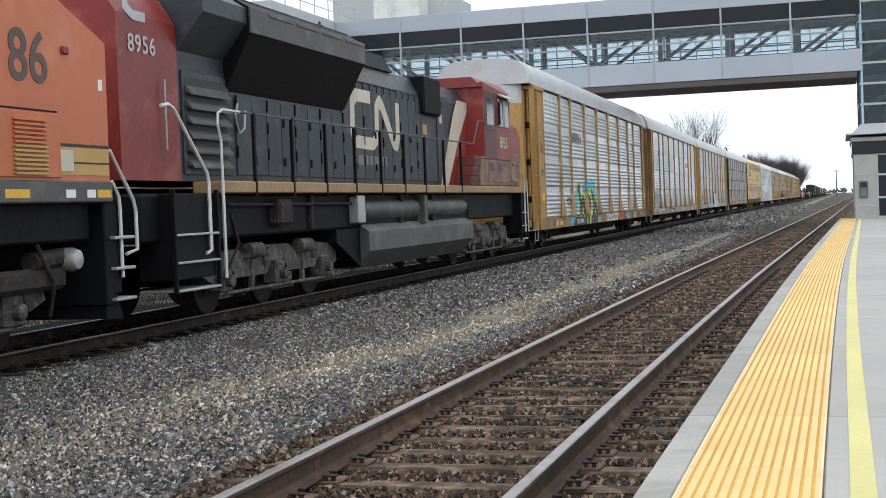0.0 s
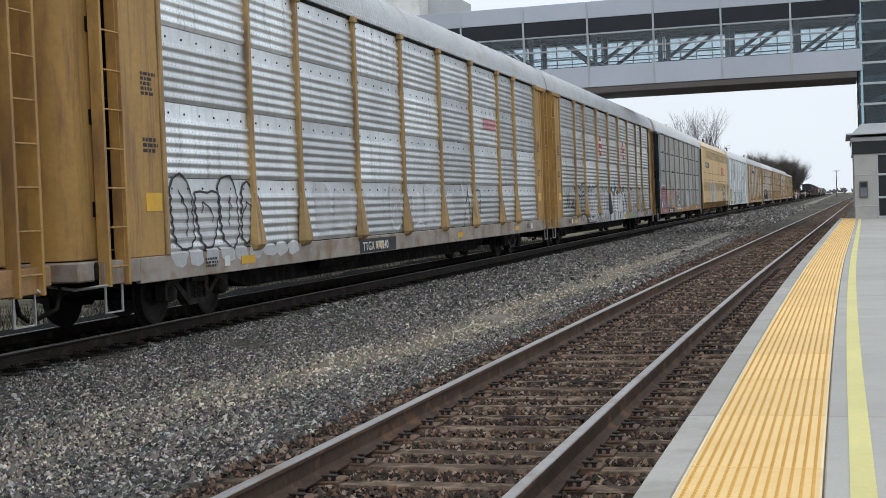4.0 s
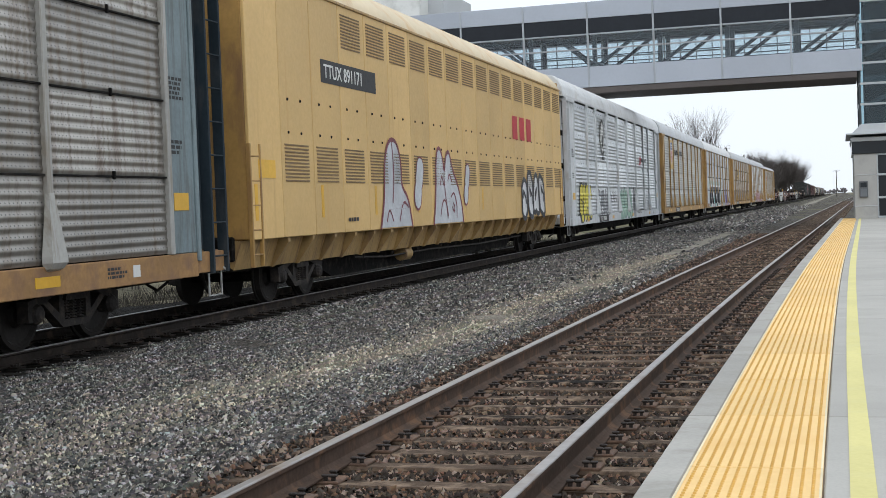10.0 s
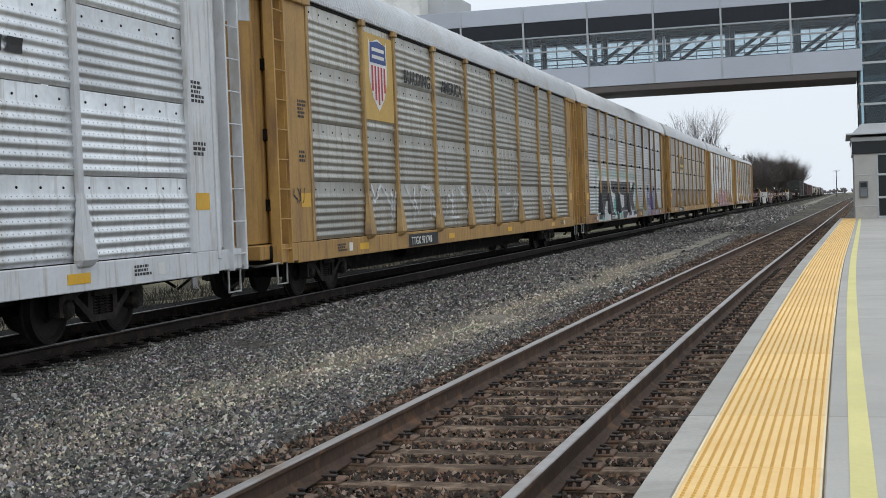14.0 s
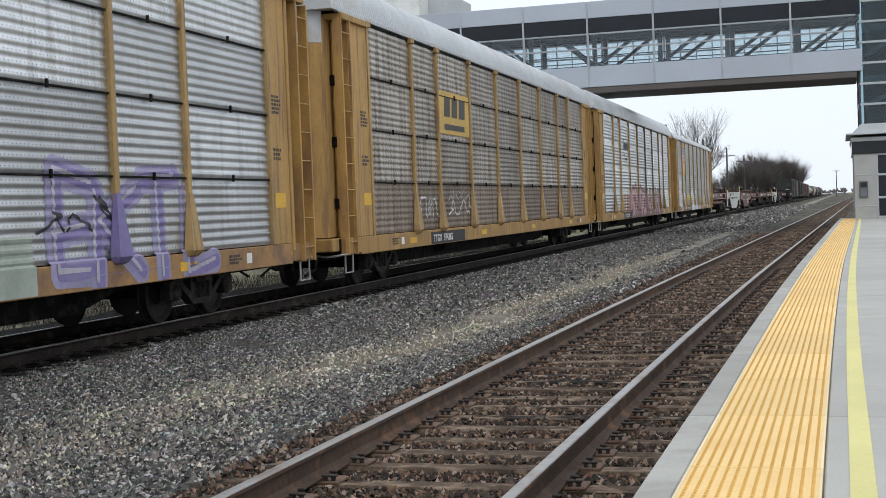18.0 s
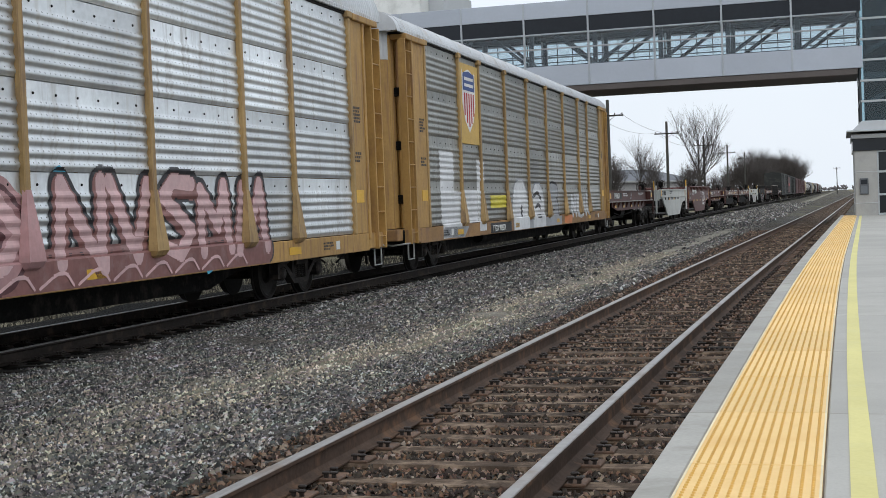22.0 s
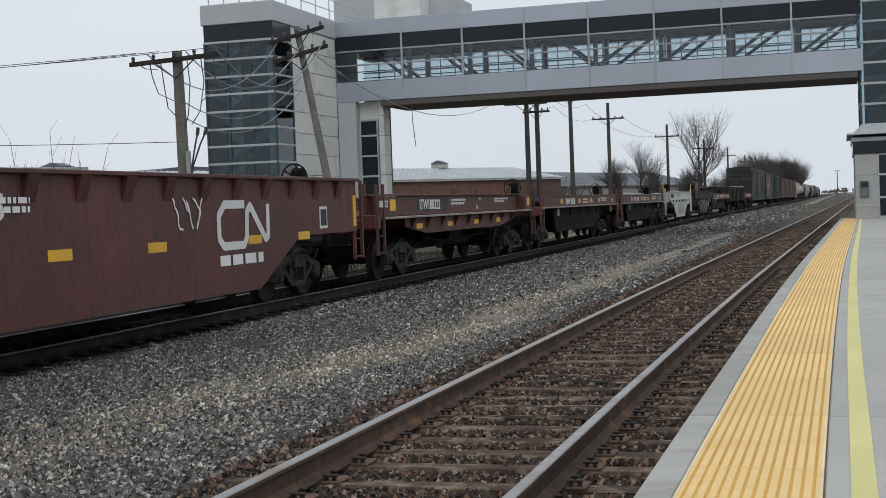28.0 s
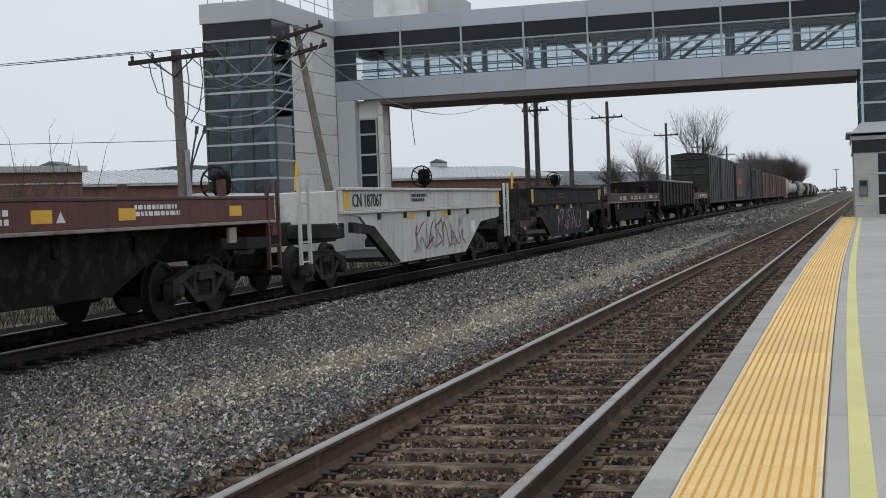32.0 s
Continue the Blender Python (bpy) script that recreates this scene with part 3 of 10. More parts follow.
def build_bridge():
    silver = mat("silver_aluminium_panel", (0.42, 0.455, 0.515), 0.38, 0.35, 0.05, 0.25, 8, 0.03, rand=0.05)
    frame_m = mat("grey_window_frame", (0.42, 0.45, 0.48), 0.4, 0.5, 0.06, 0.6, 10, 0.02)
    dark = mat("dark_spandrel_glass", (0.02, 0.024, 0.031), 0.15, 0.0, 0.15, 0.4, 6, 0.0, spec=0.2)
    steel = mat("dark_grey_truss_paint", (0.085, 0.1, 0.115), 0.5, 0.2, 0.1, 0.8, 12, 0.05)
    soffit = mat("brown_grey_soffit", (0.10, 0.085, 0.08), 0.7, 0, 0.1, 0.5, 10, 0.05)
    pane = glass("bridge_glass", (0.9, 0.95, 0.97), clear=0.92)
    floor_m = mat("bridge_floor", (0.3, 0.3, 0.3), 0.6)
    b = thing("footbridge", (0, 0, 0), "silver-panelled glazed footbridge with steel trusses over the tracks", "footbridge")
    x0, x1 = -24.95, 0.88
    xs = [x0] + [BAY0 + BAY * i for i in range(8)]
    xs[-1] = 1.12
    for face, y, out in ((0, BR_Y0, -1), (1, BR_Y1, 1)):
        for a, c in zip(xs, xs[1:]):
            for z0, z1 in ((10.43, 11.24), (7.06, 8.07)):
                part("cladding_panel", Shape().cbox(a + 0.012, c - 0.012, y - 0.06, y + 0.06, z0, z1, 0.012), silver, b)
            part("spandrel_panel", Shape().box(a + 0.04, c - 0.04, y - 0.02, y + 0.02, 9.69, 10.43), dark, b, "dark glass spandrel panel")
            for z0, z1 in ((8.96, 9.62), (8.07, 8.9)):
                w = part("window_pane", Shape().box(a + 0.04, c - 0.04, y - 0.008, y + 0.008, z0, z1), pane, b, "clear window pane")
                w.visible_shadow = False
        if face:
            for a, c in zip(xs, xs[1:]):
                for k in (1, 2, 3):
                    x = a + (c - a) * k / 4
                    part("thin_mullion", Shape().cbox(x - 0.022, x + 0.022, y - 0.04, y + 0.04, 8.07, 9.66, 0.004), steel, b)
        for x in xs[1:-1]:
            part("mullion", Shape().cbox(x - 0.045, x + 0.045, y - 0.1, y + 0.08, 7.06, 11.2, 0.01), frame_m, b)
        for z in (9.655, 8.93):
            part("transom", Shape().cbox(x0, x1, y - 0.075, y + 0.06, z - 0.035, z + 0.035, 0.008), frame_m, b)
    part("roof", Shape().cbox(x0, x1, BR_Y0 + 0.07, BR_Y1 - 0.07, 10.9, 11.2, 0.02), silver, b)
    part("ceiling_lining", Shape().box(x0, x1, BR_Y0 + 0.08, BR_Y1 - 0.08, 9.95, 10.0), soffit, b)
    part("deck", Shape().box(x0, x1, BR_Y0 + 0.07, BR_Y1 - 0.07, 7.5, 7.7), floor_m, b)
    part("underside_beam", Shape().cbox(-22.54, x1, BR_Y0 - 0.02, BR_Y1 + 0.02, 6.76, 7.055, 0.02), soffit, b)
    for y in (BR_Y0 + 0.45, BR_Y1 - 0.45):
        part("bottom_chord", Shape().cbox(x0, x1, y - 0.1, y + 0.1, 7.9, 8.15, 0.02), steel, b)
        part("top_chord", Shape().cbox(x0, x1, y - 0.1, y + 0.1, 9.75, 9.95, 0.02), steel, b)
        for i in range(8):
            x = BAY0 + BAY * i + 0.25
            part("truss_post", Shape().cbox(x - 0.11, x + 0.11, y - 0.09, y + 0.09, 8.1, 9.8, 0.015), steel, b)
        for i in range(-1, 7):
            a, c = BAY0 + BAY * i + 0.35, BAY0 + BAY * (i + 1) + 0.15
            if i < 3:
                p, q = (a + 1.0, 9.8), (c, 8.1)
            else:
                p, q = (a, 8.1), (c - 0.6, 9.8)
            n = Vector((-(q[1] - p[1]), 0, q[0] - p[0])).normalized() * 0.08
            part("truss_diagonal", Shape().prism([(p[0] - n.x, p[1] - n.z), (q[0] - n.x, q[1] - n.z), (q[0] + n.x, q[1] + n.z), (p[0] + n.x, p[1] + n.z)], "y", y - 0.08, y + 0.08), steel, b)
        part("handrail", Shape().cbox(x0, x1, y + 0.16, y + 0.2, 8.62, 8.67, 0.01), steel, b)
    part("drain_pipe", Shape().pipe([(-20.95, BR_Y0 + 0.1, 7.0), (-20.93, BR_Y0 + 0.1, 5.9), (-20.8, BR_Y0 + 0.1, 4.6)], 0.022), steel, b)


def curtain(parent, axis, fixed, a, b, zs, cols, frame_m, pane, thin=None):
    """A glazed wall with frames; axis is the one that the wall runs along."""
    def bx(u0, u1, d0, d1, z0, z1, c=0.008):
        s = Shape()
        return s.cbox(u0, u1, fixed + d0, fixed + d1, z0, z1, c) if axis == "x" else s.cbox(fixed + d0, fixed + d1, u0, u1, z0, z1, c)
    us = np.linspace(a, b, cols + 1)
    for z in zs:
        part("transom", bx(a, b, -0.06, 0.06, z - 0.05, z + 0.05), frame_m, parent)
    for u in us:
        w = 0.045 if not thin or u in (us[0], us[-1]) else 0.022
        part("mullion", bx(u - w, u + w, -0.05, 0.05, zs[0], zs[-1]), thin or frame_m, parent)
    for u0, u1 in zip(us, us[1:]):
        for z0, z1 in zip(zs, zs[1:]):
            w = part("window_pane", bx(u0 + 0.05, u1 - 0.05, -0.008, 0.008, z0 + 0.05, z1 - 0.05, 0.002), pane, parent)
            w.visible_shadow = False


def build_towers():
    white = mat("off_white_metal_panel", (0.69, 0.69, 0.655), 0.55, 0, 0.05, 0.3, 10, 0.05, stain=(0.5, 0.5, 0.47), amount=0.25, rand=0.04)
    grey_m = mat("grey_cornice_panel", (0.5, 0.52, 0.535), 0.5, 0.1, 0.06, 0.4, 10, 0.04)
    frame_m = mat("pale_curtain_wall_frame", (0.5, 0.54, 0.56), 0.4, 0.4, 0.06, 0.6, 10, 0.02)
    dark = mat("tower_dark_glass", (0.016, 0.02, 0.025), 0.1, 0, 0.2, 0.5, 8, 0, spec=0.3)
    steel = mat("tower_inner_steel", (0.16, 0.18, 0.2), 0.5, 0.2, 0.1)
    # Near-black interior walls: the shade behind the glass is put into their colour.
    inner = mat("shaded_interior_wall", (0.05, 0.062, 0.07), 0.7, 0, 0.15)
    plaster = mat("grey_inner_plaster", (0.42, 0.46, 0.49), 0.8, 0, 0.1, 0.4, 10, 0.05)
    thin = mat("dark_thin_mullion", (0.05, 0.06, 0.065), 0.5, 0.2, 0.1)
    pane = glass("tower_glass", (0.7, 0.86, 0.91), clear=0.78)
    block = mat("split_grey_block", (0.40, 0.40, 0.385), 0.85, 0, 0.1, 0.6, 30, 0.2, stain=(0.32, 0.32, 0.31), amount=0.3)
    # the far tower
    t = thing("stair_tower", (0, 0, 0), "tall stair tower with blue-green glazing and off-white metal panels", "tower")
    X0, X1, Y0, Y1, TOP = -28.45, -24.98, 58.0, 70.4, 11.3
    zs = [-0.6] + [0.62 + 0.81 * i for i in range(12)]
    curtain(t, "x", Y0, X0, X1, zs, 3, frame_m, pane, thin)
    curtain(t, "y", X1, Y0, 60.1, zs, 1, frame_m, pane, thin)
    curtain(t, "y", X0, Y0, 60.1, zs, 1, frame_m, pane, thin)
    part("dark_band", Shape().box(X0 - 0.02, X1 + 0.02, Y0 - 0.02, 60.1, zs[-1], TOP - 0.95), dark, t, "dark glass band under the cornice")
    part("cornice", Shape().cbox(X0 - 0.12, X1 + 0.1, Y0 - 0.12, Y1, TOP - 0.95, TOP, 0.03), grey_m, t, "pale grey metal cornice")
    part("shaft_wall", Shape().box(X0 + 0.3, X1 - 0.3, 60.1, Y1 - 0.2, -0.8, TOP - 0.95), plaster, t)
    rows = np.linspace(-0.8, TOP - 0.952, 12)
    for y0, y1 in ((60.14, 62.9), (62.94, 65.95)):
        for z0, z1 in zip(rows, rows[1:]):
            part("wall_panel", Shape().cbox(X1 - 0.08, X1 + 0.03, y0, y1, z0 + 0.012, z1 - 0.012, 0.01), white, t)
    for z0, z1 in zip(rows, rows[1:]):
        part("wall_panel", Shape().cbox(X0 - 0.03, X0 + 0.08, 60.14, Y1, z0 + 0.012, z1 - 0.012, 0.01), white, t)
    for k in range(4):
        z = 1.2 + k * 2.3
        part("stair_flight", Shape().prism([(X0 + 0.4, z), (X1 - 0.5, z + 1.9), (X1 - 0.5, z + 2.1), (X0 + 0.4, z + 0.2)], "y", 58.5, 59.4), steel, t)
        part("landing", Shape().box(X0 + 0.2, X1 - 0.2, 59.5, 60.05, z + 1.9, z + 2.05), steel, t)
        part("pale_column", Shape().box(X1 - 0.62, X1 - 0.42, 58.6, 58.8, z - 1.2, z + 1.1), plaster, t)
        part("brace", Shape().prism([(X0 + 0.4, z + 1.9), (X1 - 0.6, z), (X1 - 0.6, z + 0.1), (X0 + 0.4, z + 2.0)], "y", 58.3, 58.38), steel, t)
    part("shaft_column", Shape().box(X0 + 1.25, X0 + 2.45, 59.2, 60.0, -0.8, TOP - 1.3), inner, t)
    part("penthouse", Shape().cbox(-27.6, -21.0, 73.0, 79.0, 10.5, 13.6, 0.04), grey_m, t)
    part("penthouse_wall", Shape().cbox(-24.6, -21.9, 71.4, 74.5, 10.0, 13.2, 0.04), white, t)
    rail_s = Shape()
    for i in range(7):
        y = Y0 + 0.2 + i * 1.9
        rail_s.cyl((X1 - 0.15, y, TOP), (X1 - 0.15, y, TOP + 1.1), 0.03, 6)
    for x in np.linspace(X0 + 0.2, X1 - 0.15, 5):
        rail_s.cyl((x, Y0 + 0.2, TOP), (x, Y0 + 0.2, TOP + 1.1), 0.03, 6)
    for z in (0.55, 1.1):
        rail_s.cyl((X1 - 0.15, Y0 + 0.2, TOP + z), (X1 - 0.15, Y1 - 0.6, TOP + z), 0.025, 6)
        rail_s.cyl((X0 + 0.2, Y0 + 0.2, TOP + z), (X1 - 0.15, Y0 + 0.2, TOP + z), 0.025, 6)
    part("roof_railing", rail_s, frame_m, t)
    # the pier under the bridge's end
    q = thing("bridge_pier", (0, 0, 0), "off-white panelled pier with a tall narrow window", "pier")
    part("corner_column", Shape().cbox(-24.93, -23.95, 65.95, 67.2, -0.8, 7.055, 0.02), grey_m, q)
    part("window_recess", Shape().box(-23.94, -22.85, 66.5, 67.2, -0.8, 7.05), white, q)
    zs2 = [-0.6, 1.1, 2.15, 3.2, 4.25, 5.3, 6.1]
    curtain(q, "x", 66.42, -23.9, -22.95, zs2, 1, frame_m, dark)
    for z0, z1 in zip(rows[:9], rows[1:10]):
        part("wall_panel", Shape().cbox(-22.83, -22.55, 66.3, 67.25, z0 + 0.012, min(z1, 7.06) - 0.012, 0.01), white, q)
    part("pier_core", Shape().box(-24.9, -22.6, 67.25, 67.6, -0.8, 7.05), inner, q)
    # the near lift tower on the platform
    n = thing("lift_tower", (0, 0, 0), "glazed lift tower with grey frames standing on a block kiosk", "tower")
    A0, A1, B0, B1 = 0.98, 6.5, 66.3, 72.0
    zs3 = [4.55 + 0.96 * i for i in range(9)]
    curtain(n, "x", B0, A0, A1, zs3, 4, frame_m, pane, thin)
    curtain(n, "y", A0, B0, B1, zs3, 4, frame_m, pane, thin)
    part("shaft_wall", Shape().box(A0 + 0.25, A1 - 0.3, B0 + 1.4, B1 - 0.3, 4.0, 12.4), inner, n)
    for k in range(3):
        z = 5.4 + k * 2.4
        part("stair_flight", Shape().prism([(A0 + 0.3, z), (A1 - 0.5, z + 2.2), (A1 - 0.5, z + 2.4), (A0 + 0.3, z + 0.2)], "y", B0 + 0.5, B0 + 1.3), steel, n)
    for z in (6.6, 9.0):
        part("landing", Shape().box(A0 + 0.2, A1 - 0.3, B0 + 0.2, B0 + 1.6, z, z + 0.25), steel, n)
    part("tower_roof", Shape().cbox(A0 - 0.2, A1 + 0.2, B0 - 0.2, B1 + 0.2, 12.3, 13.0, 0.03), grey_m, n)
    k = thing("platform_kiosk", (0, 0, 0), "grey block kiosk with a dark eaves band below a tower", "kiosk")
    F = 65.4
    part("wall", Shape().cbox(0.62, 1.62, F, 72.5, PLAT_Z - 0.02, 3.55, 0.02), block, k)
    part("wall_course", Shape().cbox(0.6, 1.64, F - 0.02, 72.5, 0.75, 0.79, 0.01), grey_m, k)
    part("wall_course", Shape().cbox(0.6, 1.64, F - 0.02, 72.5, 2.2, 2.23, 0.01), grey_m, k)
    part("wall", Shape().cbox(3.1, 9.0, F, 72.5, PLAT_Z - 0.02, 3.55, 0.02), block, k)
    part("eaves_band", Shape().cbox(0.55, 9.0, F - 0.07, 72.6, 3.18, 3.75, 0.02), dark, k, "dark band under the eaves")
    part("eaves_trim", Shape().cbox(0.5, 9.05, F - 0.12, 72.65, 3.75, 3.95, 0.02), grey_m, k)
    part("canopy_edge", Shape().cbox(0.3, 9.1, F - 0.5, 72.7, 4.05, 4.13, 0.015), frame_m, k)
    part("parapet", Shape().prism([(0.55, 4.13), (0.95, 4.5), (9.0, 4.5), (9.0, 4.13)], "y", F - 0.1, 72.4), grey_m, k)
    curtain(k, "x", F + 0.12, 1.64, 3.08, [0.25, 1.15, 2.2, 3.15], 1, frame_m, dark)
    part("back_wall", Shape().box(1.6, 3.2, F + 0.8, F + 0.9, PLAT_Z, 3.5), inner, k)
    meter = thing("wall_telephone", (1.02, F - 0.09, 1.62), "dark wall-mounted help phone box on a grey wall", "help phone")
    part("case", Shape().cbox(-0.19, 0.19, 0.002, 0.085, -0.45, 0.3, 0.015), mat("grey_phone_case", (0.12, 0.13, 0.14), 0.5), meter)
    part("screen_panel", Shape().box(-0.14, 0.14, -0.006, 0.002, 0.02, 0.24), dark, meter)
    part("speaker_panel", Shape().box(-0.14, 0.14, -0.006, 0.002, -0.38, -0.05), steel, meter)


# ---- behind the train ----
def build_buildings():
    brick = mat("red_brown_brickwork", (0.17, 0.085, 0.065), 0.9, 0, 0.2, 1.5, 30, 0.3, 0.008, stain=(0.12, 0.065, 0.055), amount=0.3)
    roof = mat("white_seamed_roof_metal", (0.62, 0.64, 0.66), 0.4, 0.2, 0.06, 0.3, 6, 0.02)
    trim = mat("grey_eaves_trim", (0.45, 0.45, 0.44), 0.6)
    tar = mat("dark_grey_roof", (0.12, 0.13, 0.15), 0.8, 0, 0.15)
    pale = mat("pale_wall_render", (0.42, 0.41, 0.4), 0.8, 0, 0.1, stain=(0.3, 0.29, 0.28))
    win = mat("far_window_glass", (0.03, 0.035, 0.04), 0.1)
    # long hall with a seamed metal roof, standing oblique to the tracks
    h = thing("brick_hall", (-57.5, 94.6, -1.0), "long low brown-brick hall with a white seamed metal roof", "building", rz=math.degrees(math.atan2(46.4, 27.7)))
    L = 56.0
    part("wall", Shape().box(-2, L, 0, 14, 0, 5.1), brick, h)
    part("eave", Shape().cbox(-2.2, L + 0.2, -0.35, 0.0, 5.0, 5.25, 0.02), trim, h)
    part("roof", Shape().prism([(-0.4, 5.2), (7.0, 6.55), (7.2, 6.55), (14.4, 5.2)], "x", -2.3, L + 0.3), roof, h)
    seam = Shape().prism([(-0.4, 5.22), (7.0, 6.57), (7.0, 6.63), (-0.4, 5.28)], "x", -0.035, 0.035).mesh("roof_seam", roof)
    for i in range(92):
        part("roof_seam", seam, roof, h, at=(-2 + i * 0.632, 0, 0))
    for i in range(12):
        part("window", Shape().cbox(2 + i * 4.5, 3.6 + i * 4.5, -0.06, 0.05, 1.6, 3.4, 0.01), win, h)
    for x, w, z in ((1.5, 2.2, 0.5), (29.5, 3.2, 0.9), (34.0, 1.0, 0.5), (45.0, 1.4, 0.5)):
        u = thing("roof_ventilator", (0, 0, 0), "grey rooftop ventilator box on a metal roof", "ventilator")
        c, s = math.cos(math.radians(59.2)), math.sin(math.radians(59.2))
        u.location = (-57.5 + c * x - s * 7.1, 94.6 + s * x + c * 7.1, 5.53)
        part("body", Shape().cbox(-w / 2, w / 2, -0.8, 0.8, 0, z, 0.05), trim, u)
        part("cap", Shape().prism([(-w / 2 - 0.1, z), (0, z + 0.35), (w / 2 + 0.1, z)], "y", -0.9, 0.9), tar, u)
    # flat-roofed brick wing
    w = thing("brick_wing", (-58.4, 68.1, -1.0), "flat-roofed brown-brick wing with a pale coping", "building", rz=59.2)
    part("wall", Shape().box(-14, 16.5, 0, 12, 0, 5.7), brick, w)
    part("coping", Shape().cbox(-14.3, 16.8, -0.3, 12.3, 5.7, 6.15, 0.03), trim, w)
    part("vent_pipe", Shape().cyl((10, 2, 6.1), (10, 2, 7.4), 0.12), tar, w)
    part("wall_band", Shape().cbox(-14.2, 16.6, -0.08, 0.02, 4.9, 5.0, 0.01), trim, w)
    # arched roof behind
    g = thing("arched_hall", (-82, 150, -1.0), "distant hall with a dark arched roof", "building", rz=59.2)
    part("wall", Shape().box(0, 12, 0, 20, 0, 7.3), pale, g)
    part("roof", Shape().prism([(-0.5, 7.2)] + [(6 + 6.8 * math.cos(a), 7.3 + 1.5 * math.sin(a)) for a in np.linspace(math.pi, 0, 9)] + [(12.5, 7.2)], "y", -0.5, 20), tar, g)
    # long grey-roofed shed further on
    s = thing("grey_roofed_shed", (-41, 175, -1.0), "long pale shed with a low dark-grey roof", "building", rz=76)
    part("wall", Shape().box(0, 70, 0, 18, 0, 5.0), pale, s)
    part("roof", Shape().prism([(-0.5, 4.9), (9, 7.2), (18.5, 4.9)], "x", -0.6, 70.6), tar, s)
    part("eave", Shape().cbox(-0.6, 70.6, -0.55, -0.4, 4.7, 5.0, 0.02), trim, s)
    # low white parapet wall by the tracks
    tan = mat("tan_block_wall", (0.24, 0.2, 0.15), 0.85, 0, 0.2, stain=(0.16, 0.13, 0.1))
    f = thing("low_wall", (-33.0, 44.0, -1.0), "low tan block retaining wall beyond the tracks", "wall", rz=68)
    for i in range(8):
        part("wall_segment", Shape().cbox(i * 3.05, i * 3.05 + 3.0, 0, 0.25, 0, 2.55, 0.03), tan, f)


def pole_mats():
    wood = mat("weathered_pole_wood", (0.085, 0.083, 0.074), 0.9, 0, 0.25, 2, 30, 0.4, 0.01, stain=(0.05, 0.045, 0.04), streak=True, spec=0.15)
    dark = mat("dark_crossarm_wood", (0.045, 0.04, 0.035), 0.9, 0, 0.2, spec=0.15)
    iron = mat("insulator_glaze", (0.06, 0.05, 0.05), 0.35)
    return wood, dark, iron


def utility_pole(x, y, height, mats, arms=1, lean=0.0, r=0.17, half=1.35, skew=0.0, below=0.35, turn=0):
    wood, dark, iron = mats
    p = thing("utility_pole", (x, y, level(x)), "weathered wooden utility pole with crossarms and wires", "utility pole", "poles along the tracks", rz=turn)
    top = (lean, 0, height)
    part("pole", Shape().cyl((0, 0, -0.3), top, r * 1.2, 10, r * 0.85), wood, p, smooth=True)
    for k in range(arms):
        z = height - below - 0.75 * k
        cx = lean * z / height
        tilt = half * math.tan(radians(skew))
        part("crossarm", Shape().prism([(cx - half, z - tilt - 0.07), (cx + half, z + tilt - 0.07), (cx + half, z + tilt + 0.07), (cx - half, z - tilt + 0.07)], "y", -r - 0.12, -r + 0.02), dark, p)
        for u in np.linspace(-half + 0.12, half - 0.12, 5):
            zz = z + tilt * u / half
            part("insulator", Shape().lathe([(0.03, 0.06), (0.06, 0.1), (0.05, 0.15), (0.07, 0.19), (0.035, 0.25)], (cx + u, -r - 0.05, zz), "z", 8), iron, p)
        part("arm_brace", Shape().cyl((cx - half * 0.5, -r - 0.05, z - tilt * 0.5), (cx, -r, z - 0.6), 0.025, 5).cyl((cx + half * 0.5, -r - 0.05, z + tilt * 0.5), (cx, -r, z - 0.6), 0.025, 5), iron, p)
    return p


def wire(a, b, sag, name="overhead_wire", r=0.014, mats=None, n=14):
    a, b = Vector(a), Vector(b)
    pts = []
    for i in range(n + 1):
        k = i / n
        q = a.lerp(b, k)
        q.z -= sag * 4 * k * (1 - k)
        pts.append(q)
    solid(name, Shape().pipe(pts, r, 4), mats, "thin dark overhead wire hung between poles", "wire", "overhead wires")


def line_x(y):
    """Where the pole line stands: it draws a little nearer to the track further on."""
    return -20.82 if y < 130 else -20.55


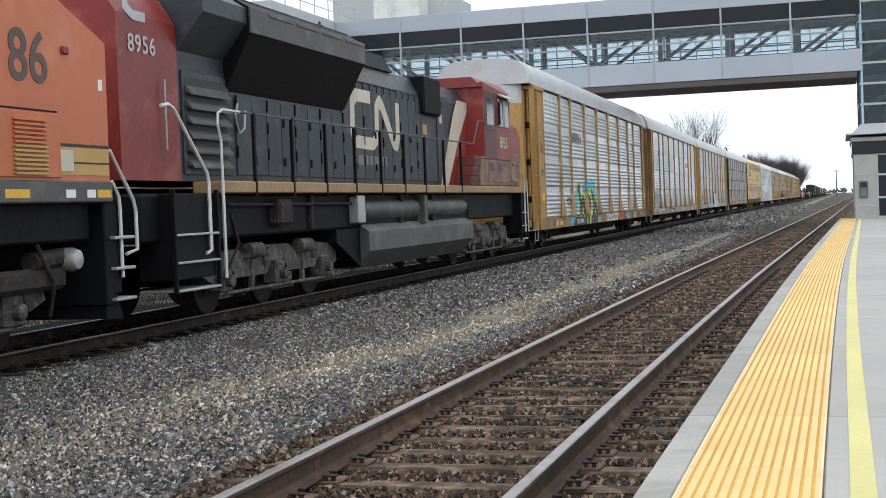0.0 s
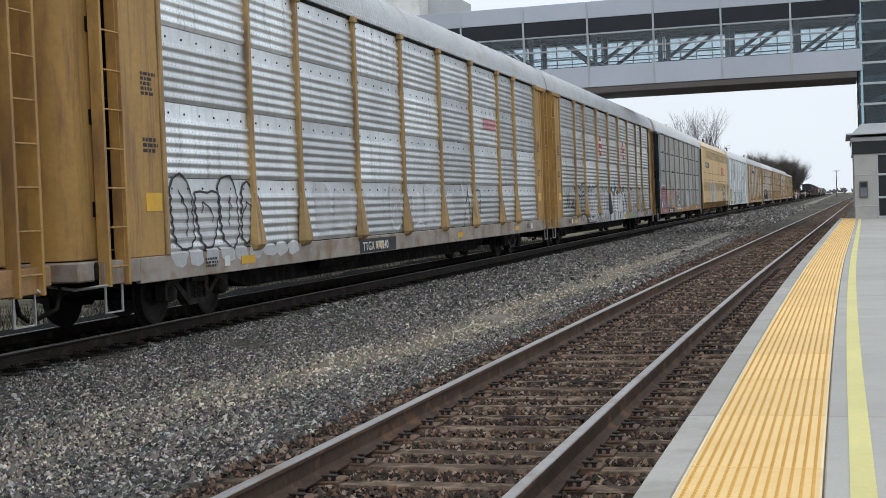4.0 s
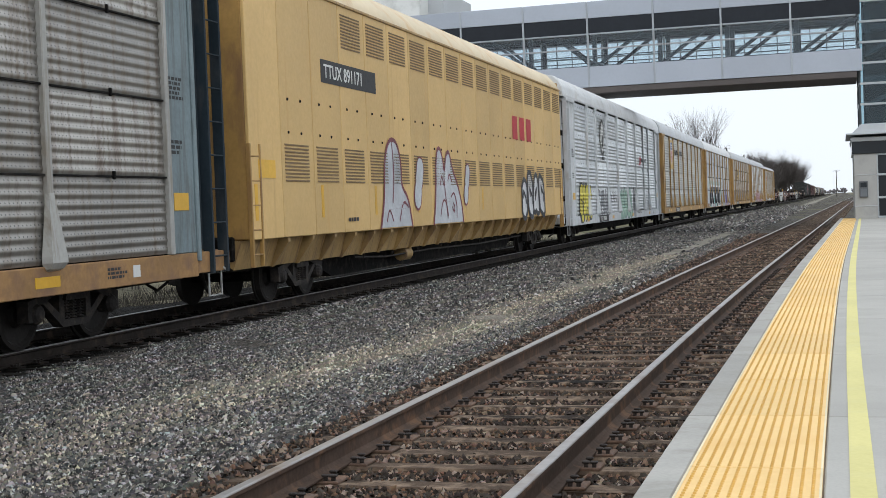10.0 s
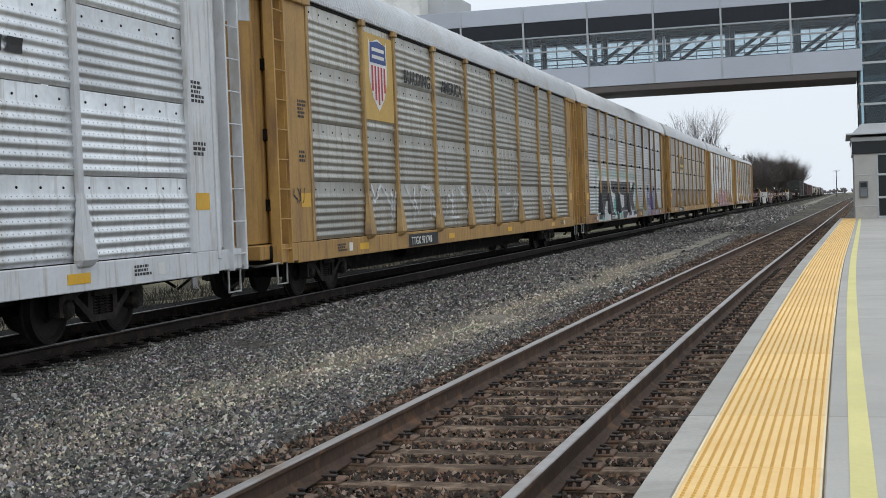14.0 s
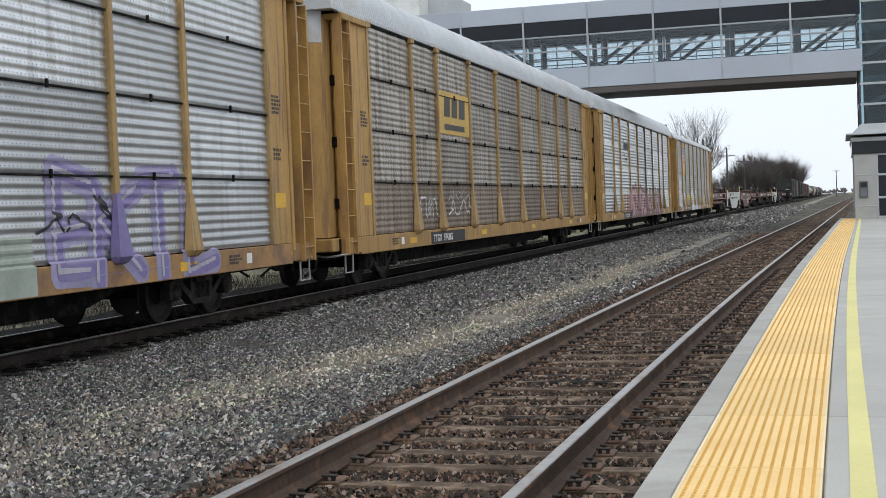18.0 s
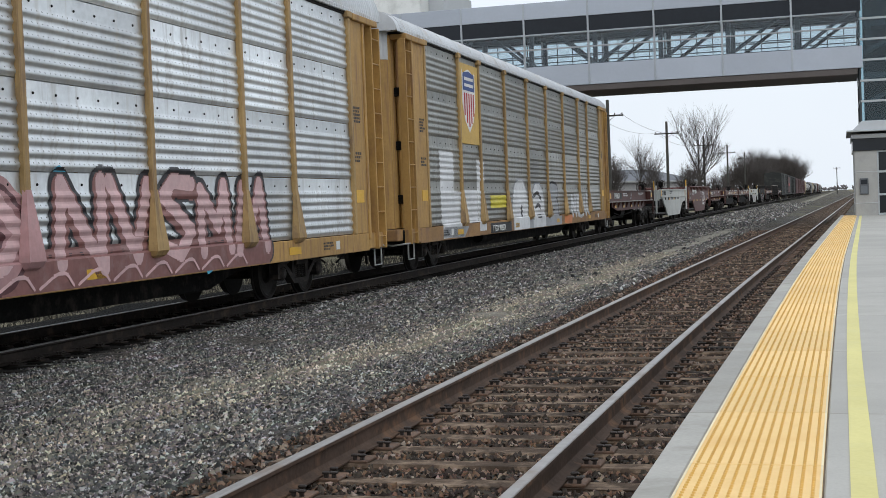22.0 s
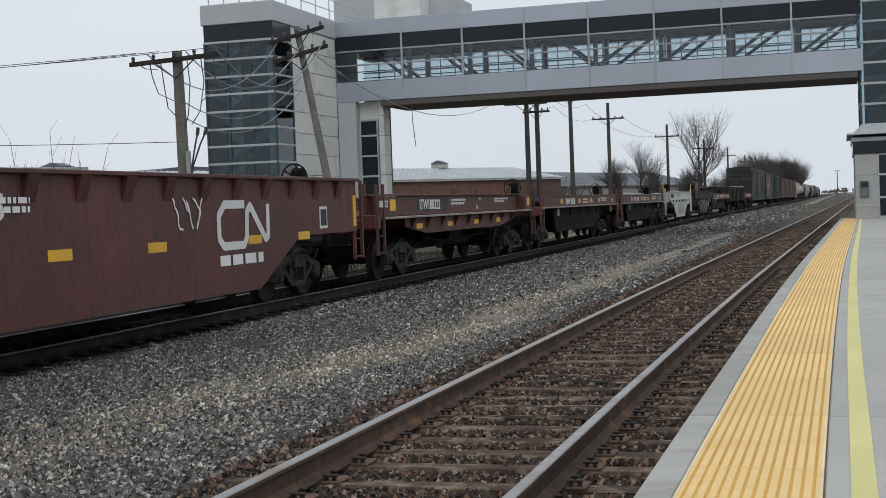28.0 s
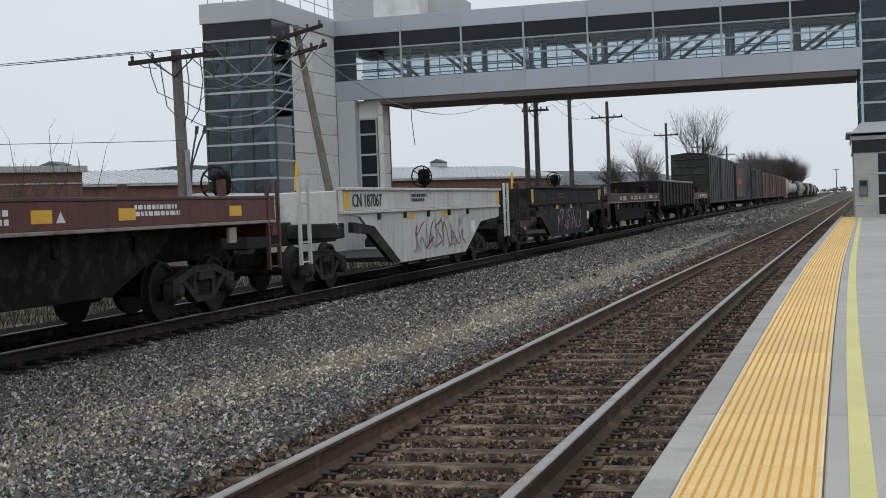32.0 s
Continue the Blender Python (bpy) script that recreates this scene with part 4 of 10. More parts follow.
def build_poles():
    mats = pole_mats()
    line = [92.0, 108.0, 126.5, 169.0, 216.0, 262.0, 310.0, 360.0, 415.0, 480.0]
    for y in line:
        utility_pole(line_x(y), y, 11.6, mats, 1, half=1.5, below=1.5 if y > 120 else (2.25 if y < 100 else 0.72))
    utility_pole(-20.25, 92.7, 11.6, mats, 2, half=0.95, below=2.05)
    grey_wood = mat("silvered_pole_wood", (0.2, 0.19, 0.165), 0.9, 0, 0.25, 2, 30, 0.4, 0.01, stain=(0.12, 0.11, 0.095), streak=True, spec=0.15)
    near_mats = (grey_wood,) + tuple(mats[1:])
    near_pole = utility_pole(-20.62, 40.3, 7.85, near_mats, 1, r=0.2, half=1.6, skew=2.5, lean=-0.15, below=0.3)
    utility_pole(-18.75, 50.0, 9.75, near_mats, 2, lean=-1.75, r=0.15, half=1.15, skew=12)
    cable = mat("dark_cable", (0.05, 0.05, 0.055), 0.6)
    pale_cable = mat("grey_cable", (0.3, 0.31, 0.33), 0.6)
    for y0, y1 in zip(line, line[1:]):
        for u in (-1.3, 1.3):
            wire((line_x(y0) + u, y0 - 0.2, 9.3), (line_x(y1) + u, y1 - 0.2, 9.3), 0.7, mats=cable)
    for u, low in ((-1.45, 4.35), (-0.6, 4.05), (1.3, 4.15)):
        wire((-20.72 + u, 40.1, 6.9), (-38 + u, 12, low), 0.5, mats=cable)
    for u in (-1.2, 0.2, 1.3):
        wire((-20.6 + u, 40.2, 6.85), (-20.4 + u * 0.8, 50.0, 8.2), 1.5, mats=pale_cable, r=0.02)
    # jumpers that droop from the crossarm, and two riser cables with their heads
    for u, v, drop in ((-1.3, -0.7, 0.25), (-0.9, -0.15, 1.3), (-0.5, 0.0, 1.9), (0.45, 0.2, 2.2), (0.95, 0.45, 2.1), (1.4, 0.8, 1.4)):
        part("jumper", Shape().pipe([(u - 0.1, -0.3, 7.5), (u, -0.35, 7.5 - drop * 0.35), (u * 0.7 + v * 0.3, -0.4, 7.5 - drop * 0.8), (v, -0.35, 7.5 - drop)], 0.018, 4), cable, near_pole, "drooping black jumper wire")
    for u in (0.32, 0.62):
        part("riser_cable", Shape().pipe([(0.3, -0.22, 3.2), (0.3 + u * 0.1, -0.25, 4.0), (0.3 + u * 0.6, -0.25, 4.75), (0.3 + u * 0.9, -0.25, 5.1)], 0.03, 5), cable, near_pole)
        part("cable_head", Shape().cyl((0.3 + u * 0.88, -0.25, 5.05), (0.3 + u * 1.0, -0.25, 5.3), 0.06, 7), cable, near_pole)
    wire((-20.4, 50, 8.2), (-21.2, 92, 9.9), 2.6, mats=pale_cable, r=0.02)
    for u in (0.0, 0.5):
        wire((-20.52, 40.2, 5.2 - u), (-20.4, 50.0, 6.8 - u), 1.0, mats=pale_cable, r=0.018)
    wire((-20.42, 40.0, 3.9), (-40, 14, 4.3), 0.3, mats=cable)
    utility_pole(-1.5, 560, 10.5, mats, 1, half=1.3)
    # grey conduit running up the near pole
    solid("pole_conduit", Shape().cyl((0, 0, 0), (-0.1, 0, 4.5), 0.09, 8), mat("grey_conduit", (0.3, 0.31, 0.33), 0.5), "grey conduit strapped to a wooden pole", "conduit", place=(-20.3, 40.05, -0.9))


def branch_tree(seed, height, spread, levels=5, trunk=0.2, shrub=False):
    """A bare winter tree."""
    rnd = random.Random(seed)
    trunk_s, twig_s = Shape(), Shape()

    def grow(p, d, length, r, lev):
        steps = 3
        q = p
        for s in range(steps):
            d = (d + Vector((rnd.uniform(-.16, .16), rnd.uniform(-.16, .16), rnd.uniform(-.05, .14)))).normalized()
            nq = q + d * length / steps
            r2 = r * 0.86
            (trunk_s if lev < 2 else twig_s).cyl(q, nq, r, 5 if lev < 2 else 3, r2, False)
            q, r = nq, r2
            if lev < levels and (s > 0 or lev > 0):
                for _ in range(2 if lev < 3 else rnd.choice((1, 2))):
                    a = rnd.uniform(0, 2 * math.pi)
                    side = Vector((math.cos(a), math.sin(a), rnd.uniform(0.0, 0.7)))
                    nd = (d * rnd.uniform(0.5, 1.1) + side * spread).normalized()
                    grow(q, nd, length * rnd.uniform(0.55, 0.8), r * 0.62, lev + 1)
        if lev < levels:
            grow(q, d, length * 0.7, r * 0.8, lev + 1)
    if shrub:
        for _ in range(9):
            a = rnd.uniform(0, 6.28)
            grow(Vector((rnd.uniform(-.8, .8), rnd.uniform(-.8, .8), 0)), Vector((math.cos(a) * .35, math.sin(a) * .35, 1)).normalized(), height * 0.45, trunk * 0.3, 2)
    else:
        grow(Vector((0, 0, -0.3)), Vector((0, 0, 1)), height * 0.36, trunk, 0)
    return trunk_s, twig_s


def build_trees():
    bark = mat("grey_brown_bark", (0.075, 0.066, 0.058), 0.9, 0, 0.2, 3, 20, 0.2)
    twig = mat("brown_grey_twigs", (0.075, 0.064, 0.058), 0.9, 0, 0.2, 1, 8, 0)
    rnd = random.Random(11)

    def tree(name, label, seed, h, spread, levels, trunk, x, y, shrub=False, cat="tree"):
        a, b = branch_tree(seed, h, spread, levels, trunk, shrub)
        t = thing(name, (x, y, float(level(x))), label, cat, "bare trees" if cat == "tree" else "bare shrubs")
        if a.f:
            part("trunk", a, bark, t)
        part("crown", b, twig, t)
        return t
    a = tree("bare_tree", "tall leafless tree beyond the tracks", 3, 16.5, 0.42, 4, 0.26, -21.2, 215)
    b = tree("bare_tree", "leafless young tree with spreading twigs", 8, 10.5, 0.52, 4, 0.13, -23.3, 166)
    woods = [tree("bare_tree", "leafless tree in a dense strip of woods", 20 + i, 11.5, 0.72, 4, 0.24, -19 - 3 * i, 330 + 14 * i) for i in range(4)]
    for i in range(62):
        src = woods[i % 4]
        y = 190 + i * 7.2 + rnd.uniform(-6, 6)
        x = -16 - rnd.uniform(0, 11) if y > 330 else -24 - rnd.uniform(0, 10)
        k = (1.0 + 0.5 * min(1, (y - 330) / 120)) * rnd.uniform(0.85, 1.1) if y > 330 else rnd.uniform(0.5, 0.85)
        c = copy_thing(src, pose(x, y, float(level(x)), 0, 0, rnd.uniform(0, 360)))
        c.scale = (k, k, k * rnd.uniform(0.85, 1.1))
    shrubs = [tree("bare_shrub", "leafless twiggy shrub by the railway fence", 40 + i, 5.2, 0.6, 4, 0.12, -27 + i, 118 + 6 * i, True, "shrub") for i in range(3)]
    for i in range(26):
        y = 105 + i * 9 + rnd.uniform(-4, 4)
        x = -24.5 - rnd.uniform(0, 6)
        c = copy_thing(shrubs[i % 3], pose(x, y, float(level(x)), 0, 0, rnd.uniform(0, 360)))
        k = rnd.uniform(0.45, 0.8)
        c.scale = (k, k, k)
    for x, y, k in ((-30.5, 45.5, 0.95), (-32.5, 49.5, 0.7), (-29.5, 43.0, 0.55), (-35, 47, 0.75), (-33.8, 42.5, 0.9)):
        c = copy_thing(shrubs[int(k * 20) % 3], pose(x, y, float(level(x)), 0, 0, x * 40))
        c.scale = (k, k, k)
    for i, (x, y, h) in enumerate(((-24.2, 38.2, 6.2), (-22.9, 37.4, 4.6), (-24.9, 40.0, 5.2), (-27.9, 38.6, 6.8), (-23.4, 41.5, 3.6), (-25.6, 37.2, 3.8))):
        sap = Shape()
        rs2 = random.Random(70 + i)
        for _ in range(4):
            q, d = Vector((rs2.uniform(-.3, .3), rs2.uniform(-.3, .3), 0)), Vector((rs2.uniform(-.25, .25), rs2.uniform(-.2, .2), 1))
            r = 0.032
            for k in range(6):
                d = (d + Vector((rs2.uniform(-.12, .12), rs2.uniform(-.1, .1), 0.05))).normalized()
                nq = q + d * h * rs2.uniform(0.12, 0.17)
                sap.cyl(q, nq, r, 3, r * 0.8, False)
                if k > 0:
                    e = (d + Vector((rs2.uniform(-.9, .9), rs2.uniform(-.9, .9), rs2.uniform(0, .5)))).normalized()
                    m1 = nq + e * h * rs2.uniform(0.07, 0.14)
                    sap.cyl(nq, m1, r * 0.5, 3, r * 0.3, False)
                q, r = nq, r * 0.8
        solid("bare_sapling", sap, twig, "thin leafless sapling standing behind the tracks", "sapling", "bare saplings", place=(x, y, float(level(x))))
    # distant belt of woods
    rs = np.random.RandomState(4)
    s = Shape()
    for i in range(900):
        y = 700 + 1900 * rs.rand() ** 1.3
        x = rs.choice([-1, 1]) * (22 + 160 * rs.rand()) if y < 1500 else rs.uniform(-320, 320)
        if x > 0 and y < 900:
            continue
        h = rs.uniform(3, 6.5)
        w = rs.uniform(2, 5)
        for _ in range(5):
            cx, cy, cz = x + rs.uniform(-w, w), y + rs.uniform(-w, w), h * rs.uniform(0.45, 0.9)
            r = rs.uniform(0.6, 1.5)
            s.add([(cx + r * a, cy + r * b2, cz + r * c2 * 1.3) for a, b2, c2 in ((1, 0, 0), (-1, 0, 0), (0, 1, 0), (0, -1, 0), (0, 0, 1), (0, 0, -1))],
                  [(0, 2, 4), (2, 1, 4), (1, 3, 4), (3, 0, 4), (2, 0, 5), (1, 2, 5), (3, 1, 5), (0, 3, 5)])
        s.cyl((x, y, -1), (x, y, h * 0.6), 0.3, 4)
    # Greyer than the nearer twigs: distance haze is mixed into the colour.
    far = mat("far_woods_haze", (0.12, 0.112, 0.115), 1.0, 0, 0.2, 0.05, 1, 0)
    solid("distant_woods", s, far, "distant belt of leafless woods on the horizon", "woods", kind="stuff")


build_ground()
BALLAST = stone_material("crushed_ballast_stone", (0.019, 0.019, 0.019), (0.66, 0.655, 0.635), (0.26, 0.225, 0.19))
FINES = stone_material("pale_gravel_stone", (0.23, 0.21, 0.175), (0.9, 0.83, 0.68), (0.55, 0.46, 0.345))
TRACK_BALLAST = stone_material("brown_track_ballast", (0.03, 0.022, 0.018), (0.38, 0.305, 0.25), (0.22, 0.125, 0.08))


def off_ties(x, y, rs):
    """Keeps stones out of the rails and the platform, and thins them over the ties."""
    k = ((y - 2.6) / TIE_STEP + 0.5) % 1.0 - 0.5
    x = x - bend(y)
    on_tie = (np.abs(k) < 0.24) & (np.abs(x - NEAR_X) < 1.33)
    on_rail = np.abs(np.abs(x - NEAR_X) - 0.7525) < 0.12
    return ~((on_tie & (rs.rand(len(x)) < 0.965)) | (on_rail & (rs.rand(len(x)) < 0.8)))


def strip_share(x, y):
    """How much of the pale gravel lies at a place: a worn lane with ragged edges."""
    wob = 0.35 * np.sin(y * 0.55 + 1.0) + 0.2 * np.sin(y * 1.7 + x) + 0.12 * np.sin(y * 4.1 + 3 * x)
    mid = -6.95 + 0.078 * np.minimum(y, 20.0)
    fade = 0.4 + 0.6 * np.clip((y - 9.0) / 6.0, 0, 1)
    return 1.1 * fade * np.exp(-((x - mid + 0.5 * wob) / 0.85) ** 2)


def gravel_strip(x, y, rs):
    return rs.rand(len(x)) < 0.1 + strip_share(x, y)


def clear_strip(x, y, rs):
    return rs.rand(len(x)) > 0.97 * strip_share(x, y)


scatter_stones("track_ballast", "brown-grey crushed stones between the ties of the near track", 52000, (-4.0, -0.9), (4.5, 22), 0.0145, TRACK_BALLAST, 0.028, 1, off_ties, 1.2)
scatter_stones("ballast_stones", "grey crushed stones beside the tracks", 265000, (-9.45, -3.85), (6.5, 24), 0.0148, BALLAST, 0.034, 2, clear_strip, 1.2)
scatter_stones("ballast_stones", "grey crushed stones further along the tracks", 120000, (-9.5, -3.8), (22, 75), 0.026, BALLAST, 0.035, 3, clear_strip, 1.4)
scatter_stones("ballast_stones", "grey crushed stones far along the tracks", 42000, (-9.8, -3.8), (74, 210), 0.062, BALLAST, 0.03, 9, None, 1.5)
scatter_stones("track_ballast", "brown-grey crushed stones further along the near track", 30000, (-4.0, 0.2), (20, 60), 0.022, TRACK_BALLAST, 0.02, 7, off_ties, 1.4)
scatter_stones("gravel_stones", "pale tan gravel along the service strip", 95000, (-7.9, -4.0), (8, 44), 0.0165, FINES, 0.036, 4, gravel_strip, 1.4)




def build_grass():
    """Tall dry grass beyond the far track."""
    rs = np.random.RandomState(6)
    c = 14000
    x = rs.uniform(-21, -16.2, c)
    y = 8 + 75 * rs.rand(c) ** 1.2
    h = rs.uniform(0.15, 0.5, c)
    a = rs.uniform(0, 6.28, c)
    lean = rs.uniform(-0.25, 0.25, (c, 2))
    w = rs.uniform(0.008, 0.02, c)
    z = level(x) - 0.05
    p0 = np.stack([x - w * np.cos(a), y - w * np.sin(a), z], 1)
    p1 = np.stack([x + w * np.cos(a), y + w * np.sin(a), z], 1)
    p2 = np.stack([x + lean[:, 0], y + lean[:, 1], z + h], 1)
    v = np.stack([p0, p1, p2], 1).reshape(-1, 3)
    m = stone_material("dry_grass_blades", (0.04, 0.038, 0.033), (0.16, 0.152, 0.135), (0.095, 0.088, 0.075))
    tagged(new("dry_grass", raw("dry_grass", v, np.arange(3 * c).reshape(-1, 3), m)), "tall dry straw-coloured grass beyond the tracks", "grass", kind="stuff")


build_grass()
TRACK_MATS = rail_materials()
build_track("track_near", NEAR_X, "main track of worn steel rails on weathered wooden ties", -8, 1600, 62, TRACK_MATS, lambda y: -float(bend(y)))
# Rails and ties under the train: grime plus the shade, both in the colour.
GRIMY_SHADED_RAIL = mat("grimy_shaded_rail", (0.022, 0.017, 0.014), 0.75, 0, 0.3, 1.5, 20, 0.2, 0.003, stain=(0.055, 0.038, 0.028), spec=0.15)
GRIMY_SHADED_TIE = mat("grimy_shaded_tie", (0.02, 0.018, 0.016), 0.9, 0, 0.3, 2, 20, 0.3, 0.006, spec=0.1)
build_track("track_far", TRAIN_X, "train's track of steel rails on grimy ballast darkened with shade", -40, 1600, 30, (mat("dull_steel_railhead", (0.2, 0.19, 0.185), 0.4, 0.7, 0.12), GRIMY_SHADED_RAIL, GRIMY_SHADED_TIE, GRIMY_SHADED_RAIL, TRACK_MATS[4]), drift, -0.12)
build_platform()
build_bridge()
build_towers()
build_buildings()
build_poles()
build_trees()
# ---- the train ----
# Every car stands at the pose of its leading end; y runs back along the car, +x is the side towards the platform.
CARS = []
RAIL_Z = -0.12
SIDE = 1.52


STRETCH = 1.075


def along(u):
    """Where a place named along the straight plan of the train lies along its track at the start."""
    far = u - 431.7
    if u < 50:
        return 8.8075 * u / (9.46 - 0.0145 * u)
    if far < 45:
        return 37.57 + STRETCH * (u - 38.0)
    q = 8.8075 * far / (9.46 - 0.0145 * far) if far < 85 else 91.5 + 1.16 * (far - 85)
    return q + 464.0


def car(name, start, label, category, group="", exact=None, stretch=None):
    y = along(start) if exact is None else exact
    ob = thing(name, (TRAIN_X - drift(y), y, 0), label, category, group)
    k = stretch or (along(start + 12) - along(start)) / 12
    ob.scale = (1, k, 1)
    CARS.append((ob, y))
    return ob


BLACK = mat("black_running_gear", (0.012, 0.0115, 0.011), 0.8, 0.1, 0.4, 2, 20, 0.25, 0.006, stain=(0.035, 0.03, 0.026), amount=0.4, spec=0.1)
GEAR = mat("dusty_truck_iron", (0.034, 0.03, 0.028), 0.8, 0.0, 0.35, 3, 25, 0.3, 0.006, stain=(0.06, 0.048, 0.04), amount=0.4, spec=0.2)
LOCO_GEAR = mat("grey_dusted_loco_iron", (0.07, 0.066, 0.062), 0.75, 0.0, 0.35, 3, 25, 0.3, 0.006, stain=(0.15, 0.135, 0.12), amount=0.45, spec=0.25)
WHEEL = mat("dark_wheel_face", (0.022, 0.019, 0.017), 0.7, 0.0, 0.3, 3, 20, 0.2, spec=0.2)
GRAB = mat("galvanised_grab_iron", (0.45, 0.45, 0.44), 0.45, 0.6, 0.1)


@functools.lru_cache(None)
def wheel_mesh(r=0.455):
    return Shape().lathe([(0.02, -0.07), (r + 0.03, -0.07), (r + 0.03, -0.04), (r, -0.03), (r - 0.01, 0.065), (r - 0.06, 0.075), (r - 0.1, 0.03), (0.17, 0.02), (0.13, 0.08), (0.02, 0.08)], axis="x", n=28).mesh("wheel", WHEEL)


@functools.lru_cache(None)
def side_frame_mesh(base=1.78):
    """A cast side frame with its spring opening, seen from the side."""
    h = base / 2
    s = Shape()
    s.prism([(-h - 0.2, 0.36), (-h - 0.2, 0.62), (-h + 0.12, 0.68), (-0.38, 0.80), (0.38, 0.80), (h - 0.12, 0.68), (h + 0.2, 0.62), (h + 0.2, 0.36), (h + 0.1, 0.36), (h + 0.08, 0.54),
             (h - 0.1, 0.56), (0.34, 0.70), (-0.34, 0.70), (-h + 0.1, 0.56), (-h - 0.08, 0.54), (-h - 0.1, 0.36)], "x", -0.08, 0.08)
    s.prism([(-h + 0.1, 0.6), (-0.3, 0.24), (0.3, 0.24), (h - 0.1, 0.6), (h - 0.22, 0.62), (0.24, 0.33), (-0.24, 0.33), (-h + 0.22, 0.62)], "x", -0.07, 0.07)
    s.prism([(-0.38, 0.3), (-0.26, 0.3), (-0.26, 0.74), (-0.38, 0.74)], "x", -0.07, 0.07)
    s.prism([(0.26, 0.3), (0.38, 0.3), (0.38, 0.74), (0.26, 0.74)], "x", -0.07, 0.07)
    return s.mesh("side_frame", GEAR)


@functools.lru_cache(None)
def spring_mesh():
    s = Shape()
    for u in (-0.17, 0, 0.17):
        for k in range(7):
            s.lathe([(0.05, 0), (0.075, 0.008), (0.075, 0.018), (0.05, 0.026)], (0, u, 0.335 + k * 0.038), "z", 8)
        s.cyl((0, u, 0.33), (0, u, 0.6), 0.045, 6)
    s.prism([(-0.3, 0.58), (0.3, 0.58), (0.26, 0.7), (-0.26, 0.7)], "x", -0.1, 0.12)
    return s.mesh("bolster_spring", GEAR)


@functools.lru_cache(None)
def bearing_mesh():
    return Shape().lathe([(0.02, -0.1), (0.13, -0.1), (0.13, 0.06), (0.1, 0.1), (0.06, 0.12), (0.02, 0.12)], axis="x", n=12).mesh("bearing", GEAR)


@functools.lru_cache(None)
def axle_mesh():
    return Shape().cyl((-0.75, 0, 0), (0.75, 0, 0), 0.08, 10).mesh("axle", BLACK)


@functools.lru_cache(None)
def bolster_mesh():
    return Shape().cbox(-0.95, 0.95, -0.2, 0.2, 0.5, 0.78, 0.03).mesh("bolster", GEAR)


def truck(parent, y, base=1.78, r=0.455):
    t = new("truck")
    t.parent = parent
    t.matrix_basis = pose(0, y, RAIL_Z)
    t.scale = (1, 1 / parent.scale.y, 1)
    for u in (-base / 2, base / 2):
        part("axle", axle_mesh(), BLACK, t, at=(0, u, r))
        for s in (-1, 1):
            part("wheel", wheel_mesh(r), WHEEL, t, at=(s * 0.745, u, r), rot=(0, 0, 0 if s > 0 else 180))
            part("bearing", bearing_mesh(), GEAR, t, at=(s * 1.02, u, r), rot=(0, 0, 0 if s > 0 else 180))
    for s in (-1, 1):
        part("side_frame", side_frame_mesh(base), GEAR, t, at=(s * 1.0, 0, 0))
        part("bolster_spring", spring_mesh(), GEAR, t, at=(s * 1.0, 0, 0), rot=(0, 0, 0 if s > 0 else 180))
    part("bolster", bolster_mesh(), GEAR, t)
    return t


@functools.lru_cache(None)
def coupler_mesh():
    s = Shape().cbox(-0.1, 0.1, -0.12, 0.6, 0.72, 0.98, 0.02)
    s.cbox(-0.16, 0.16, -0.3, -0.08, 0.68, 1.0, 0.05)
    s.pipe([(0.2, 0.3, 0.8), (0.26, -0.1, 0.55), (0.15, -0.32, 0.4)], 0.025)
    return s.mesh("coupler", BLACK)


def couplers(parent, length):
    part("coupler", coupler_mesh(), BLACK, parent, at=(0, 0, RAIL_Z))
    part("coupler", coupler_mesh(), BLACK, parent, at=(0, length, RAIL_Z), rot=(0, 0, 180))


def ladder(parent, x, y, z0, z1, material, width=0.42, face="x", rungs=None, name="ladder", deep=0.03):
    s = Shape()
    n = rungs or max(2, int((z1 - z0) / (0.5 if deep > 0.1 else 0.34)))
    if face == "x":
        for u in (y, y + width):
            s.cbox(x - deep, x + 0.04, u - 0.025, u + 0.025, z0, z1, 0.006)
        for i in range(n):
            z = z0 + (i + 0.5) * (z1 - z0) / n
            s.cyl((x + 0.02, y, z), (x + 0.02, y + width, z), 0.014, 5)
    else:
        for u in (x, x + width):
            s.cbox(u - 0.025, u + 0.025, y - 0.04, y + 0.03, z0, z1, 0.006)
        for i in range(n):
            z = z0 + (i + 0.5) * (z1 - z0) / n
            s.cyl((x, y - 0.02, z), (x + width, y - 0.02, z), 0.014, 5)
    return part(name, s, material, parent)


# ---- paint on the car sides: spray strokes and fills that follow the ribs ----
PANEL_Z0, PANEL_Z1 = 0.94, 5.24
STYLES = {"bold": (4, 6, 0.026, 0.80), "fine": (4, 8, 0.018, 0.97)}


def profile(style, k):
    """How far the pressed sheet stands out at the share k of a row's height: ribs below, a flat above."""
    rows, ribs, depth, share = STYLES[style]
    if not ribs or k >= share:
        return 0.0
    u = (k / share * ribs) % 1.0
    return depth * 0.5 * (1 - math.cos(2 * math.pi * u))


def rows_of(style):
    n = STYLES[style][0]
    h = (PANEL_Z1 - PANEL_Z0) / n
    return [(PANEL_Z0 + h * i, PANEL_Z0 + h * (i + 1)) for i in range(n)]


def surface_of(style):
    """The height of the side sheet over the car's middle, to lay paint on it."""
    n = STYLES[style][0]
    h = (PANEL_Z1 - PANEL_Z0) / n

    def surface(z):
        if z < PANEL_Z0 + 0.02 or z > PANEL_Z1:
            return SIDE + 0.0225
        return SIDE - 0.035 + profile(style, ((z - PANEL_Z0) / h) % 1.0) + 0.006
    return surface


